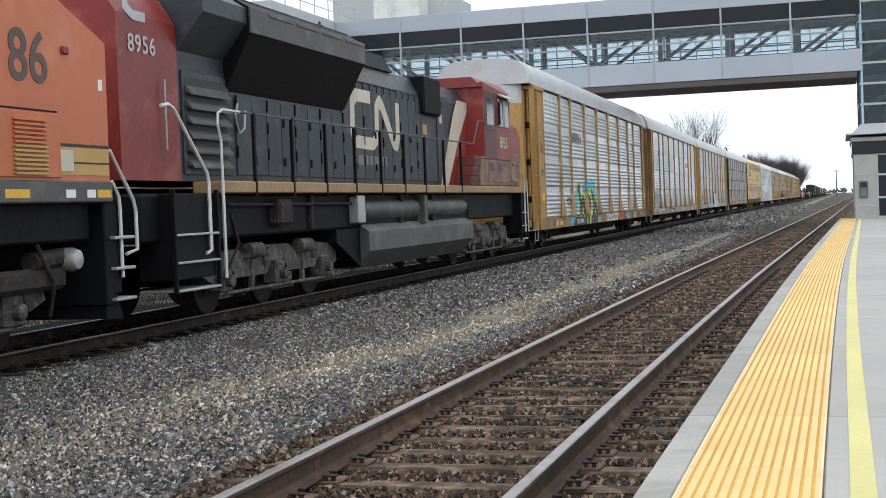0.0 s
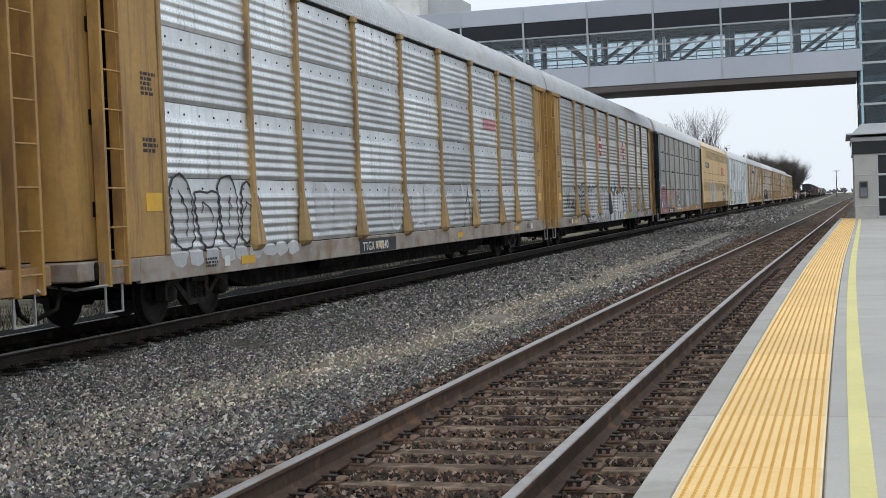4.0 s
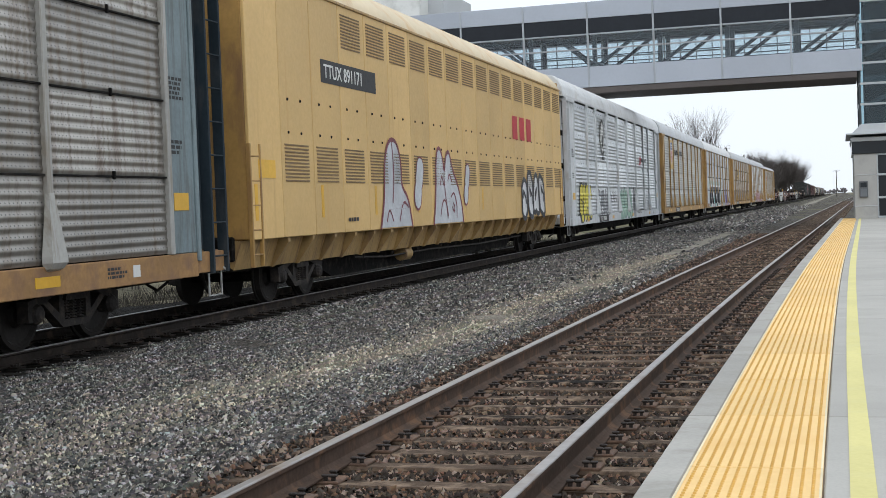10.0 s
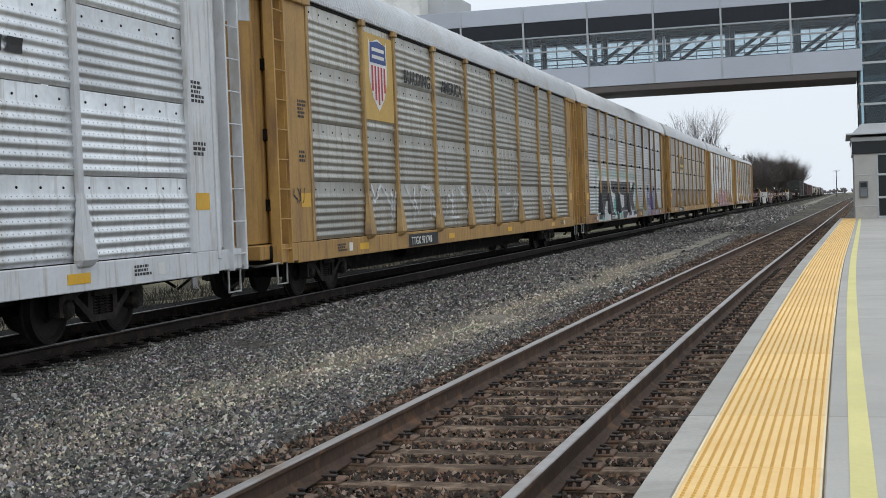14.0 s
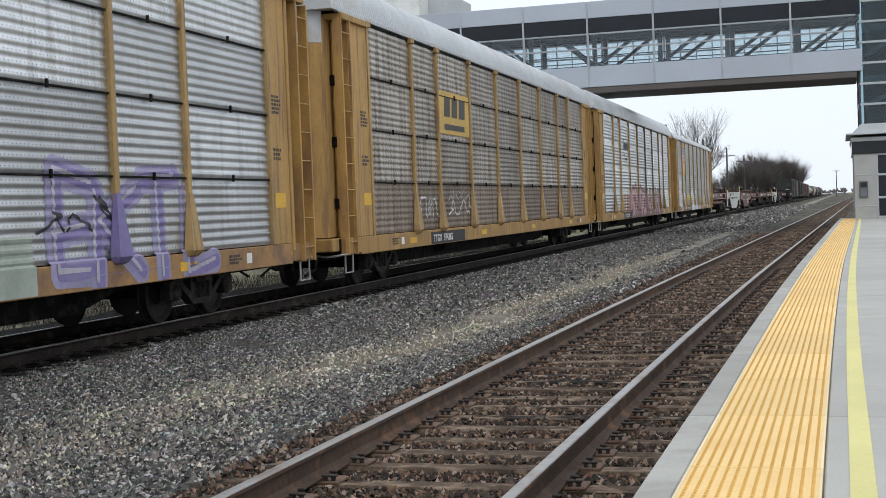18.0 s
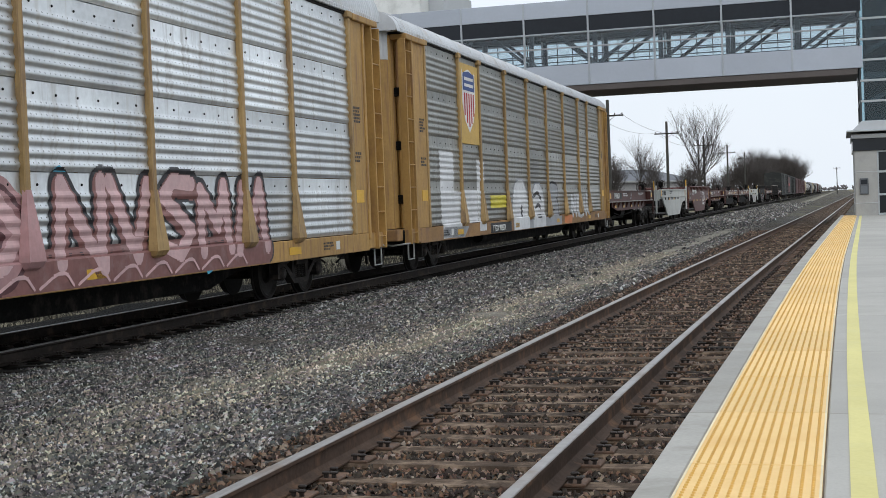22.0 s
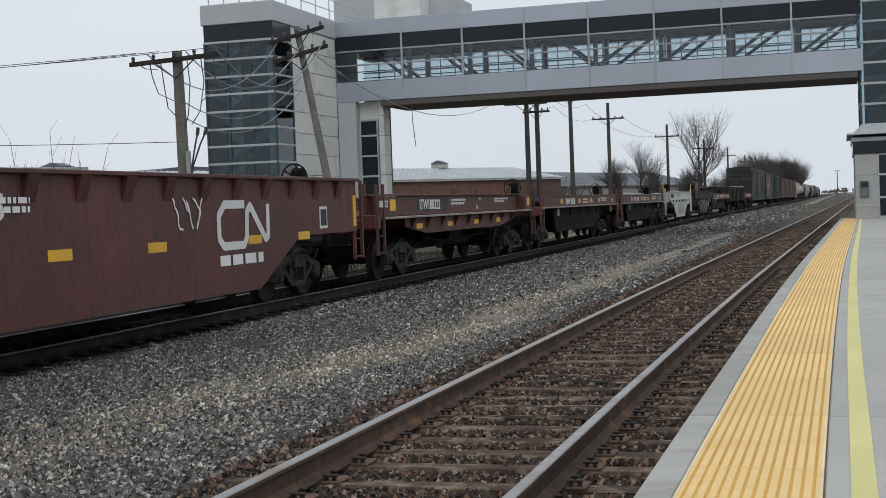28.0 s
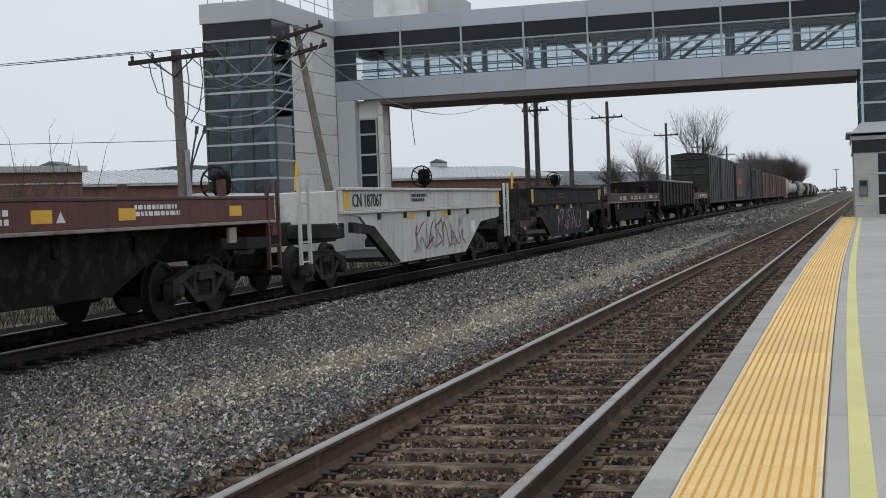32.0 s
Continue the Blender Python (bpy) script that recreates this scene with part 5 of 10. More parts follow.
def fill_paint(polys, surface, step=0.03):
    """Scan-line fill of closed outlines (y, z) laid on the side sheet."""
    s = Shape()

    def cuts(poly, z):
        xs = []
        for (a, b), (c, d) in zip(poly, poly[1:] + poly[:1]):
            if (b <= z) != (d <= z):
                xs.append(a + (z - b) * (c - a) / (d - b))
        return sorted(xs)
    for poly in polys:
        lo, hi = min(p[1] for p in poly) + 1e-4, max(p[1] for p in poly) - 1e-4
        n = max(1, int(round((hi - lo) / step)))
        old, ids = None, None
        for i in range(n + 1):
            z = lo + (hi - lo) * i / n
            xs = cuts(poly, z)
            k = len(s.v)
            s.v += [(surface(z), x, z) for x in xs]
            new_ids = list(range(k, k + len(xs)))
            if old is not None and len(old) == len(xs):
                s.f += [(ids[j], ids[j + 1], new_ids[j + 1], new_ids[j]) for j in range(0, len(xs) - 1, 2)]
            elif old is not None:
                zm = z - (hi - lo) / n / 2
                mid = cuts(poly, zm)
                for a, c in zip(mid[::2], mid[1::2]):
                    q = len(s.v)
                    z0 = z - (hi - lo) / n
                    s.v += [(surface(z0), a, z0), (surface(z0), c, z0), (surface(z), c, z), (surface(z), a, z)]
                    s.f.append((q, q + 1, q + 2, q + 3))
            old, ids = xs, new_ids
    return s


def capsule_cuts(lines, r, z):
    """The spans (y0, y1) that round-ended strokes of half-width r cover at the height z, merged."""
    spans = []
    for line in lines:
        for (a, b), (c, d) in zip(line, line[1:]):
            ys = []
            for u, w in ((a, b), (c, d)):
                if abs(z - w) < r:
                    k = math.sqrt(r * r - (z - w) ** 2)
                    ys += [u - k, u + k]
            n = math.hypot(c - a, d - b)
            if n > 1e-6:
                ox, oz = -(d - b) / n * r, (c - a) / n * r
                quad = [(a + ox, b + oz), (c + ox, d + oz), (c - ox, d - oz), (a - ox, b - oz)]
                for (p, q), (e, f) in zip(quad, quad[1:] + quad[:1]):
                    if (q <= z) != (f <= z):
                        ys.append(p + (z - q) * (e - p) / (f - q))
            if ys:
                spans.append((min(ys), max(ys)))
    spans.sort()
    out = []
    for a, b in spans:
        if out and a <= out[-1][1]:
            out[-1][1] = max(out[-1][1], b)
        else:
            out.append([a, b])
    return [v for p in out for v in p]


def blob_paint(lines, r, surface, step=0.025):
    """Fat round-ended spray strokes, merged into one skin that follows the ribs."""
    s = Shape()
    lo = max(0.6, min(p[1] for q in lines for p in q) - r) + 1e-4
    hi = max(p[1] for q in lines for p in q) + r - 1e-4
    n = max(2, int((hi - lo) / step))
    old = ids = None
    for i in range(n + 1):
        z = lo + (hi - lo) * i / n
        ys = capsule_cuts(lines, r, z)
        k = len(s.v)
        s.v += [(surface(z), y, z) for y in ys]
        fresh = list(range(k, k + len(ys)))
        if old is not None and len(old) == len(ys):
            s.f += [(ids[j], ids[j + 1], fresh[j + 1], fresh[j]) for j in range(0, len(ys) - 1, 2)]
        elif old is not None:
            z0 = z - (hi - lo) / n
            mid = capsule_cuts(lines, r, (z + z0) / 2)
            for a, b in zip(mid[::2], mid[1::2]):
                q = len(s.v)
                s.v += [(surface(z0), a, z0), (surface(z0), b, z0), (surface(z), b, z), (surface(z), a, z)]
                s.f.append((q, q + 1, q + 2, q + 3))
        old, ids = ys, fresh
    return s


GLYPH = {"a": ["0,0 .5,1 1,0", ".25,.35 .75,.35"], "t": ["0,1 1,1", ".5,1 .5,0"], "e": ["1,1 .1,1 .1,0 1,0", ".1,.5 .8,.5"], "k": ["0,0 0,1", "1,1 .1,.5 1,0"],
         "s": ["1,.9 .5,1 .1,.75 .5,.5 .9,.25 .5,0 0,.1"], "n": ["0,0 0,1 1,0 1,1"], "o": [".5,1 .1,.75 .1,.25 .5,0 .9,.25 .9,.75 .5,1"], "u": ["0,1 0,.2 .5,0 1,.2 1,1"],
         "r": ["0,0 0,1 .8,1 .9,.65 .1,.5 1,0"], "m": ["0,0 .1,1 .5,.4 .9,1 1,0"], "i": [".5,0 .5,1"], "f": ["0,0 0,1 1,1", "0,.5 .7,.5"], "l": ["0,1 0,0 .9,0"],
         "h": ["0,0 0,1", "1,0 1,1", "0,.5 1,.5"], "c": ["1,.85 .5,1 .1,.6 .1,.4 .5,0 1,.15"], "v": ["0,1 .5,0 1,1"], "z": ["0,1 1,1 0,0 1,0"], "d": ["0,0 0,1 .7,.9 1,.5 .7,.1 0,0"]}


def glyph_lines(text, y, z, w, h, rnd, gap=0.25, wob=0.06):
    """Skeleton strokes of sprayed forms, each in its own cell, jittered by hand."""
    out = []
    for i, ch in enumerate(text):
        lift, tall, lean = rnd.uniform(-.05, .05) * h, h * rnd.uniform(0.9, 1.1), rnd.uniform(-.1, .1) * w
        for line in GLYPH[ch]:
            pts = [tuple(float(v) for v in p.split(",")) for p in line.split()]
            out.append([(y + i * w + (gap / 2 + a * (1 - gap)) * w + lean * b + rnd.uniform(-wob, wob) * w, z + lift + b * tall + rnd.uniform(-wob, wob) * h) for a, b in pts])
    return out


def piece(parent, lines, f, *coats):
    """Coats of spray over the same strokes, the widest first: (material, half-width, shift along, shift up)."""
    for k, (m, r, dy, dz) in enumerate(coats):
        moved = [[(a + dy, b + dz) for a, b in line] for line in lines]
        lift = 0.0035 * k
        part(("graffiti_outline", "graffiti_letter", "graffiti_stroke", "graffiti_accent")[min(k, 3)], blob_paint(moved, r, lambda z: f(z) + lift), m, parent)


def smooth_line(pts):
    """Rounds the corners of a polyline."""
    for _ in range(2):
        out = [pts[0]]
        for (a, b), (c, d) in zip(pts, pts[1:]):
            out += [(a * .75 + c * .25, b * .75 + d * .25), (a * .25 + c * .75, b * .25 + d * .75)]
        pts = out + [pts[-1]]
    return pts


def stroke_paint(lines, width, surface, lift=0.0, step=0.035):
    """Brush strokes along polylines (y, z)."""
    s = Shape()
    for line in lines:
        pts = []
        for (a, b), (c, d) in zip(line, line[1:]):
            n = max(1, int(math.hypot(c - a, d - b) / step))
            pts += [(a + (c - a) * i / n, b + (d - b) * i / n) for i in range(n)]
        pts.append(line[-1])
        vs = []
        for i, (y, z) in enumerate(pts):
            p, q = pts[max(0, i - 1)], pts[min(len(pts) - 1, i + 1)]
            t = Vector((q[0] - p[0], q[1] - p[1], 0))
            t = t.normalized() if t.length else Vector((1, 0, 0))
            for k in (-0.5, 0.5):
                yy, zz = y - t.y * width * k, z + t.x * width * k
                vs.append((max(surface(zz), surface(z)) + 0.004 + lift, yy, zz))
        s.add(vs, [(2 * i, 2 * i + 1, 2 * i + 3, 2 * i + 2) for i in range(len(pts) - 1)])
    return s


def bubble(rnd, cy, cz, w, h, n=18, wob=0.16):
    """A bulging letter-like outline."""
    ph, k = rnd.uniform(0, 6.28), rnd.choice((2, 3, 4))
    out = []
    for i in range(n):
        a = 2 * math.pi * i / n
        r = 1 + wob * math.sin(k * a + ph) + rnd.uniform(-0.05, 0.05)
        sq = 1 / max(abs(math.cos(a)), abs(math.sin(a))) ** 0.55
        out.append((cy + w / 2 * r * math.cos(a) * sq * 0.92, cz + h / 2 * r * math.sin(a) * sq * 0.92))
    return out


@functools.lru_cache(None)
def spray(name, r, g, b):
    return mat("spray_" + name, (r, g, b), 0.55, 0, 0.18, 1.2, 14, 0.05, stain=(r * .7 + .06, g * .7 + .06, b * .7 + .06), amount=0.3)


def lettering(parent, y, z, count, w, h, fill, line, surface, seed, thick=0.06, jag=0.0, shadow=None):
    """A sprayed name that cannot be read: bulging forms with outlines and inner strokes."""
    rnd = random.Random(seed)
    for i in range(count):
        cy = y + w * (i + 0.5) + rnd.uniform(-.06, .06) * w
        hh = h * rnd.uniform(0.8, 1.08)
        out = bubble(rnd, cy, z + hh / 2, w * 1.02, hh)
        a, u0, u1, sh = rnd.uniform(-.25, .25) * w, rnd.uniform(.15, .4), rnd.uniform(.55, .85), rnd.uniform(-.1, .1) * w
        b = -a * 0.7
        if shadow:
            part("graffiti_shadow", fill_paint([[(p + 0.12, q - 0.08) for p, q in out]], lambda q: surface(q) - 0.002), shadow, parent)
        if fill:
            part("graffiti_letter", fill_paint([out], surface), fill, parent)
        if line:
            part("graffiti_outline", stroke_paint([out + out[:1]], thick, surface, 0.002), line, parent)
            hook = [(cy + a, z + hh * u0), (cy + a + sh, z + hh * (u0 + u1) / 2), (cy + b, z + hh * u1), (cy + b + sh * 2, z + hh * (u1 - 0.2))]
            part("graffiti_stroke", stroke_paint([hook], thick * 0.8, surface, 0.003), line, parent)


def scrawl(parent, y, z, count, w, h, material, surface, seed, thick=0.045):
    """A quick handwritten tag that cannot be read."""
    rnd = random.Random(seed)
    for i in range(count):
        cy = y + i * w
        pts = [(cy + rnd.uniform(0, w), z + rnd.uniform(0, h)) for _ in range(4)]
        pts[0] = (cy, z + h * rnd.choice((0.05, 0.95)))
        pts[-1] = (cy + w * 0.95, z + h * rnd.choice((0.05, 0.95)))
        sm = []
        for a, b in zip(pts, pts[1:]):
            for k in range(4):
                u = k / 4
                sm.append((a[0] + (b[0] - a[0]) * u + 0.06 * w * math.sin(u * 6.28), a[1] + (b[1] - a[1]) * u))
        part("graffiti_tag", stroke_paint([sm + [pts[-1]]], thick, surface, 0.003), material, parent)


def bars(parent, y, z, rows, width, height, material, surface, seed, gap=0.5, name="lettering"):
    """Small writing that cannot be read, as plain bars."""
    rnd = random.Random(seed)
    polys = []
    for r in range(rows):
        zz, yy, end = z - r * height * (1 + gap), y, y + width * rnd.uniform(0.6, 1.0)
        while yy < end:
            w = height * rnd.uniform(0.8, 2.6)
            polys.append([(yy, zz), (min(end, yy + w), zz), (min(end, yy + w), zz + height), (yy, zz + height)])
            yy += w + height * 0.5
    part(name, fill_paint(polys, lambda q: surface(q) + 0.004, max(0.02, height / 2)), material, parent)


def word(parent, text, y, z, size, material, x=SIDE + 0.02, name="lettering", space=1.0, side=1):
    """Painted characters on the side towards the platform."""
    cu = bpy.data.curves.new(name, "FONT")
    cu.body, cu.size, cu.extrude, cu.space_character, cu.offset = text, size, 0.003, space, size * 0.012
    tmp = bpy.data.objects.new(name, cu)
    scene.collection.objects.link(tmp)
    bpy.context.view_layer.update()
    me = bpy.data.meshes.new_from_object(tmp.evaluated_get(bpy.context.evaluated_depsgraph_get()))
    bpy.data.objects.remove(tmp)
    me.materials.append(material)
    ob = new(name, me)
    ob.parent = parent
    ob.matrix_basis = pose(x, y, z, 90, 0, 90)
    return ob


def patch(parent, y0, y1, z0, z1, material, name="patch", lift=0.003, surface=None):
    f = surface
    return part(name, fill_paint([[(y0, z0), (y1, z0), (y1, z1), (y0, z1)]], lambda q: f(q) + lift), material, parent)


def sheet_material(name, base, stain, amount, style="bold", rough=0.4, metal=0.8):
    """Galvanised pressed sheet with a row of small holes along every rib, streaked with dirt."""
    rows, ribs, depth, share = STYLES[style]
    high = (PANEL_Z1 - PANEL_Z0) / rows
    m = mat(name, base, rough, metal, 0.16, 0.7, 10, 0.08, 0.004, stain=stain, amount=amount, streak=True, rand=0.16)
    n, l = m.node_tree.nodes, m.node_tree.links
    b = n["Principled BSDF"]
    co = n.new("ShaderNodeTexCoord")
    mul, fr, sub, flat, ln = (n.new("ShaderNodeVectorMath") for _ in range(5))
    mul.operation, fr.operation, sub.operation, flat.operation, ln.operation = "MULTIPLY", "FRACTION", "SUBTRACT", "MULTIPLY", "LENGTH"
    across = 9.5 if style == "bold" else 13.0
    mul.inputs[1].default_value = (1, across, ribs / (high * share))
    sub.inputs[1].default_value = (0.5, 0.5, 0.72)
    flat.inputs[1].default_value = (0, 1.0 / across, high * share / ribs)
    l.new(co.outputs["Object"], mul.inputs[0])
    l.new(mul.outputs[0], fr.inputs[0])
    l.new(fr.outputs[0], sub.inputs[0])
    l.new(sub.outputs[0], flat.inputs[0])
    l.new(flat.outputs[0], ln.inputs[0])
    lt = n.new("ShaderNodeMath")
    lt.operation = "LESS_THAN"
    lt.inputs[1].default_value = 0.0095
    l.new(ln.outputs["Value"], lt.inputs[0])
    sep = n.new("ShaderNodeSeparateXYZ")
    l.new(co.outputs["Object"], sep.inputs[0])
    low = n.new("ShaderNodeMath")
    low.operation = "LESS_THAN"
    low.inputs[1].default_value = high * share
    l.new(sep.outputs["Z"], low.inputs[0])
    both = n.new("ShaderNodeMath")
    both.operation = "MULTIPLY"
    l.new(lt.outputs[0], both.inputs[0])
    l.new(low.outputs[0], both.inputs[1])
    mx = n.new("ShaderNodeMix")
    mx.data_type = "RGBA"
    l.new(both.outputs[0], mx.inputs["Factor"])
    l.new(b.inputs["Base Color"].links[0].from_socket, mx.inputs["A"])
    mx.inputs["B"].default_value = (0.05, 0.05, 0.05, 1)
    l.new(mx.outputs["Result"], b.inputs["Base Color"])
    return m


def roof_material(name, base, stain):
    """Roof sheet with fine pressed corrugations that run across the car."""
    m = mat(name, base, 0.48, 0.35, 0.1, 0.5, 9, 0.06, stain=stain, amount=0.3)
    n, l = m.node_tree.nodes, m.node_tree.links
    co, wave, bp = n.new("ShaderNodeTexCoord"), n.new("ShaderNodeTexWave"), n.new("ShaderNodeBump")
    wave.bands_direction = "Y"
    wave.inputs["Scale"].default_value = 2.6
    wave.inputs["Distortion"].default_value = 0.0
    bp.inputs["Strength"].default_value, bp.inputs["Distance"].default_value = 0.7, 0.03
    l.new(co.outputs["Object"], wave.inputs["Vector"])
    l.new(wave.outputs["Fac"], bp.inputs["Height"])
    l.new(bp.outputs["Normal"], n["Principled BSDF"].inputs["Normal"])
    return m


def panel_mesh(width, material, style):
    """One pressed panel of a row."""
    rows, ribs, depth, share = STYLES[style]
    h = (PANEL_Z1 - PANEL_Z0) / rows
    ks = [0.0]
    for i in range(ribs):
        ks += [(i + u) * share / ribs for u in (0.0, 0.16, 0.34, 0.5, 0.66, 0.84)]
    ks += [share + 0.005, 1.0] if share < 0.95 else [1.0]
    prof = [(profile(style, min(k, 0.9999)), k * (h - 0.012) + 0.006) for k in sorted(set(ks))]
    n = len(prof)
    vs = [(x, y, z) for y in (0.0, width) for x, z in prof]
    vs += [(-0.02, y, z) for y in (0.0, width) for z in (prof[0][1], prof[-1][1])]
    fs = [(i, i + 1, n + i + 1, n + i) for i in range(n - 1)]
    fs += [(0, n, 2 * n + 2, 2 * n), (n - 1, 2 * n + 1, 2 * n + 3, 2 * n - 1)]
    fs += [tuple(range(n)) + (2 * n + 1, 2 * n), tuple(range(n, 2 * n))[::-1] + (2 * n + 2, 2 * n + 3)]
    out = Shape().add(vs, fs)
    out.smooth = True
    return out.mesh("side_panel", material)


@functools.lru_cache(None)
def bolt_row_mesh(width):
    """The row of bolt heads along a flat, as small domes."""
    s = Shape()
    n = int(width / 0.42)
    for i in range(n):
        y = (i + 0.5) * width / n
        s.lathe([(0.019, 0), (0.016, 0.01), (0.003, 0.013)], (0, y, 0), "x", 6)
    return s.mesh("bolt_row", BLACK)


BAYS = [2.875, 1.96, 2.875, 2.875, 2.875, 2.875, 2.875, 1.96, 2.875]
ENDS = 1.62


@functools.lru_cache(None)
def foot_mesh(material):
    """The splayed foot of a post: it widens and stands out towards the sill, then tucks in under it."""
    s = Shape()
    levels = ((1.8, 0.048, 0.056), (1.05, 0.125, 0.18), (0.97, 0.13, 0.185), (0.90, 0.08, 0.16), (0.87, 0.024, 0.14))
    vs = [(SIDE + x, y, z) for z, out, half in levels for x, y in ((0.0, -half), (out, -half * 0.86), (out, half * 0.86), (0.0, half))]
    fs = [(4 * i + j, 4 * i + (j + 1) % 4, 4 * i + 4 + (j + 1) % 4, 4 * i + 4 + j) for i in range(len(levels) - 1) for j in range(4)]
    k = 4 * (len(levels) - 1)
    return s.add(vs, fs + [(0, 1, 2, 3), (k, k + 1, k + 2, k + 3)]).mesh("post_foot", material)


@functools.lru_cache(None)
def latch_mesh():
    return Shape().cbox(-0.02, 0.02, -0.018, 0.018, -0.06, 0.05, 0.006).mesh("panel_latch", BLACK)


FEET = {}


def coat_foot(c, numbers, material):
    """Spray that runs across the feet of posts."""
    for i in numbers:
        FEET[c.name][i - 1].data = foot_mesh(material)


def autorack(start, length, label, sheet, post, roof, end_m, sill, group="autoracks in the train", style="bold", high=1.0):
    """A long enclosed car for new vehicles: pressed side panels between posts, a bowed roof, doors and ladders at the ends."""
    c = car("autorack_car", start, label, "rail car", group, exact=start, stretch=STRETCH)
    span = sum(BAYS)
    y0 = (length - span) / 2
    y1 = y0 + span
    # underframe
    part("side_sill", Shape().cbox(SIDE - 0.06, SIDE + 0.02, y0 - 0.75, y1 + 0.75, 0.58, 0.93, 0.01), sill, c)
    part("side_sill", Shape().cbox(-SIDE - 0.02, -SIDE + 0.06, y0 - 0.75, y1 + 0.75, 0.58, 0.93, 0.01), sill, c)
    part("underframe", Shape().cbox(-SIDE + 0.07, SIDE - 0.07, 0.5, length - 0.5, 0.68, 0.92, 0.03), BLACK, c)
    part("centre_sill", Shape().prism([(0.4, 0.68), (0.4, 0.48), (5.6, 0.43), (6.6, 0.2), (length - 6.6, 0.2), (length - 5.6, 0.43), (length - 0.4, 0.48), (length - 0.4, 0.68)], "x", -0.62, 0.62), BLACK, c)
    for y in np.linspace(y0 + 4.5, y1 - 4.5, 7):
        part("cross_bearer", Shape().prism([(-SIDE + 0.1, 0.68), (-0.3, 0.44), (0.3, 0.44), (SIDE - 0.1, 0.68)], "y", y - 0.06, y + 0.06), BLACK, c)
    part("brake_reservoir", Shape().cyl((0.75, 9.2, 0.5), (0.75, 10.6, 0.5), 0.19, 12), BLACK, c, smooth=True)
    truck(c, 3.9)
    truck(c, length - 3.9)
    couplers(c, length)
    part("deck", Shape().box(-SIDE + 0.08, SIDE - 0.08, 1.2, length - 1.2, 3.0, 3.06), BLACK, c)
    # side panels
    foot = foot_mesh(post)
    deep_m = NAVY if end_m is TEAL_END else end_m
    made = {}
    for side in (1, -1):
        y = y0
        for w in BAYS:
            for r, (za, zb) in enumerate(rows_of(style)):
                if side < 0 and r:
                    continue
                if side > 0:
                    # The bottom row of the brown-grimed car takes a darker brown sheet.
                    skin = DARK_BROWN_SHEET if sheet is SILVER_BROWN and r == 0 else sheet
                    if (w, skin) not in made:
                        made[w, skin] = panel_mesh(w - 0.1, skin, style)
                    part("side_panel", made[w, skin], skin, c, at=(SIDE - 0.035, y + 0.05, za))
                    if style == "bold":
                        tagged(part("bolt_row", bolt_row_mesh(w - 0.1), BLACK, c, at=(SIDE - 0.035, y + 0.05, zb - 0.15)), kind="stuff")
                else:
                    part("side_panel", Shape().box(-SIDE, -SIDE + 0.03, y + 0.05, y + w - 0.05, PANEL_Z0, PANEL_Z1), sheet, c)
            y += w
        # posts with splayed feet
        ys = [y0]
        for w in BAYS:
            ys.append(ys[-1] + w)
        for yy in ys:
            x0, x1 = sorted((side * (SIDE - 0.04), side * (SIDE + 0.045)))
            part("side_post", Shape().cbox(x0, x1, yy - 0.055, yy + 0.055, 0.93, PANEL_Z1 + 0.02, 0.012), post, c)
            if side > 0:
                part("post_cap", Shape().cbox(x0, x1 + 0.03, yy - 0.115, yy + 0.115, PANEL_Z1 - 0.08, PANEL_Z1 + 0.05, 0.015), post, c)
                if yy not in (ys[0], ys[-1]):
                    FEET.setdefault(c.name, []).append(part("post_foot", foot, post, c, at=(0, yy, 0)))
        x0, x1 = sorted((side * (SIDE - 0.05), side * (SIDE + 0.03)))
        part("top_rail", Shape().cbox(x0, x1, y0 - ENDS, y1 + ENDS, PANEL_Z1 + 0.035, PANEL_Z1 + 0.13, 0.012), roof, c)
        part("top_slot", Shape().box(*sorted((side * (SIDE - 0.05), side * (SIDE - 0.012))), y0, y1, PANEL_Z1 - 0.02, PANEL_Z1 + 0.034), BLACK, c)
    if style == "fine":
        for za, zb in rows_of(style)[1:]:
            part("seam_rail", Shape().cbox(SIDE - 0.02, SIDE + 0.012, y0, y1, za - 0.013, za + 0.013, 0.003), BLACK, c)
            for i in range(9):
                yy = y0 + sum(BAYS[:i]) + BAYS[i] * 0.5
                part("panel_latch", latch_mesh(), BLACK, c, at=(SIDE + 0.02, yy, za + 0.02))
    # bowed roof
    half, prof = SIDE + 0.02, []
    side_prof = [(1.0, 0.12), (0.985, 0.36), (0.95, 0.58), (0.88, 0.80), (0.75, 1.0), (0.55, 1.09), (0.28, 1.13)]
    prof = [(-half * k, PANEL_Z1 + u * high) for k, u in side_prof] + [(0, PANEL_Z1 + 1.14 * high)] + [(half * k, PANEL_Z1 + u * high) for k, u in side_prof[::-1]]
    ribbed = Shape().prism(prof + [(half, PANEL_Z1 + 0.1), (-half, PANEL_Z1 + 0.1)], "y", y0 - ENDS, y1 + ENDS)
    part("roof", ribbed, roof, c, smooth=True)
    n_seam = 20
    seam = Shape().prism([(a, b + 0.012) for a, b in prof] + [(a * 0.99, b - 0.05) for a, b in prof[::-1]], "y", -0.03, 0.03).mesh("roof_seam", roof)
    for i in range(n_seam):
        y = y0 - ENDS + 0.3 + i * (span + 2 * ENDS - 0.6) / (n_seam - 1)
        part("roof_seam", seam, roof, c, at=(0, y, 0))
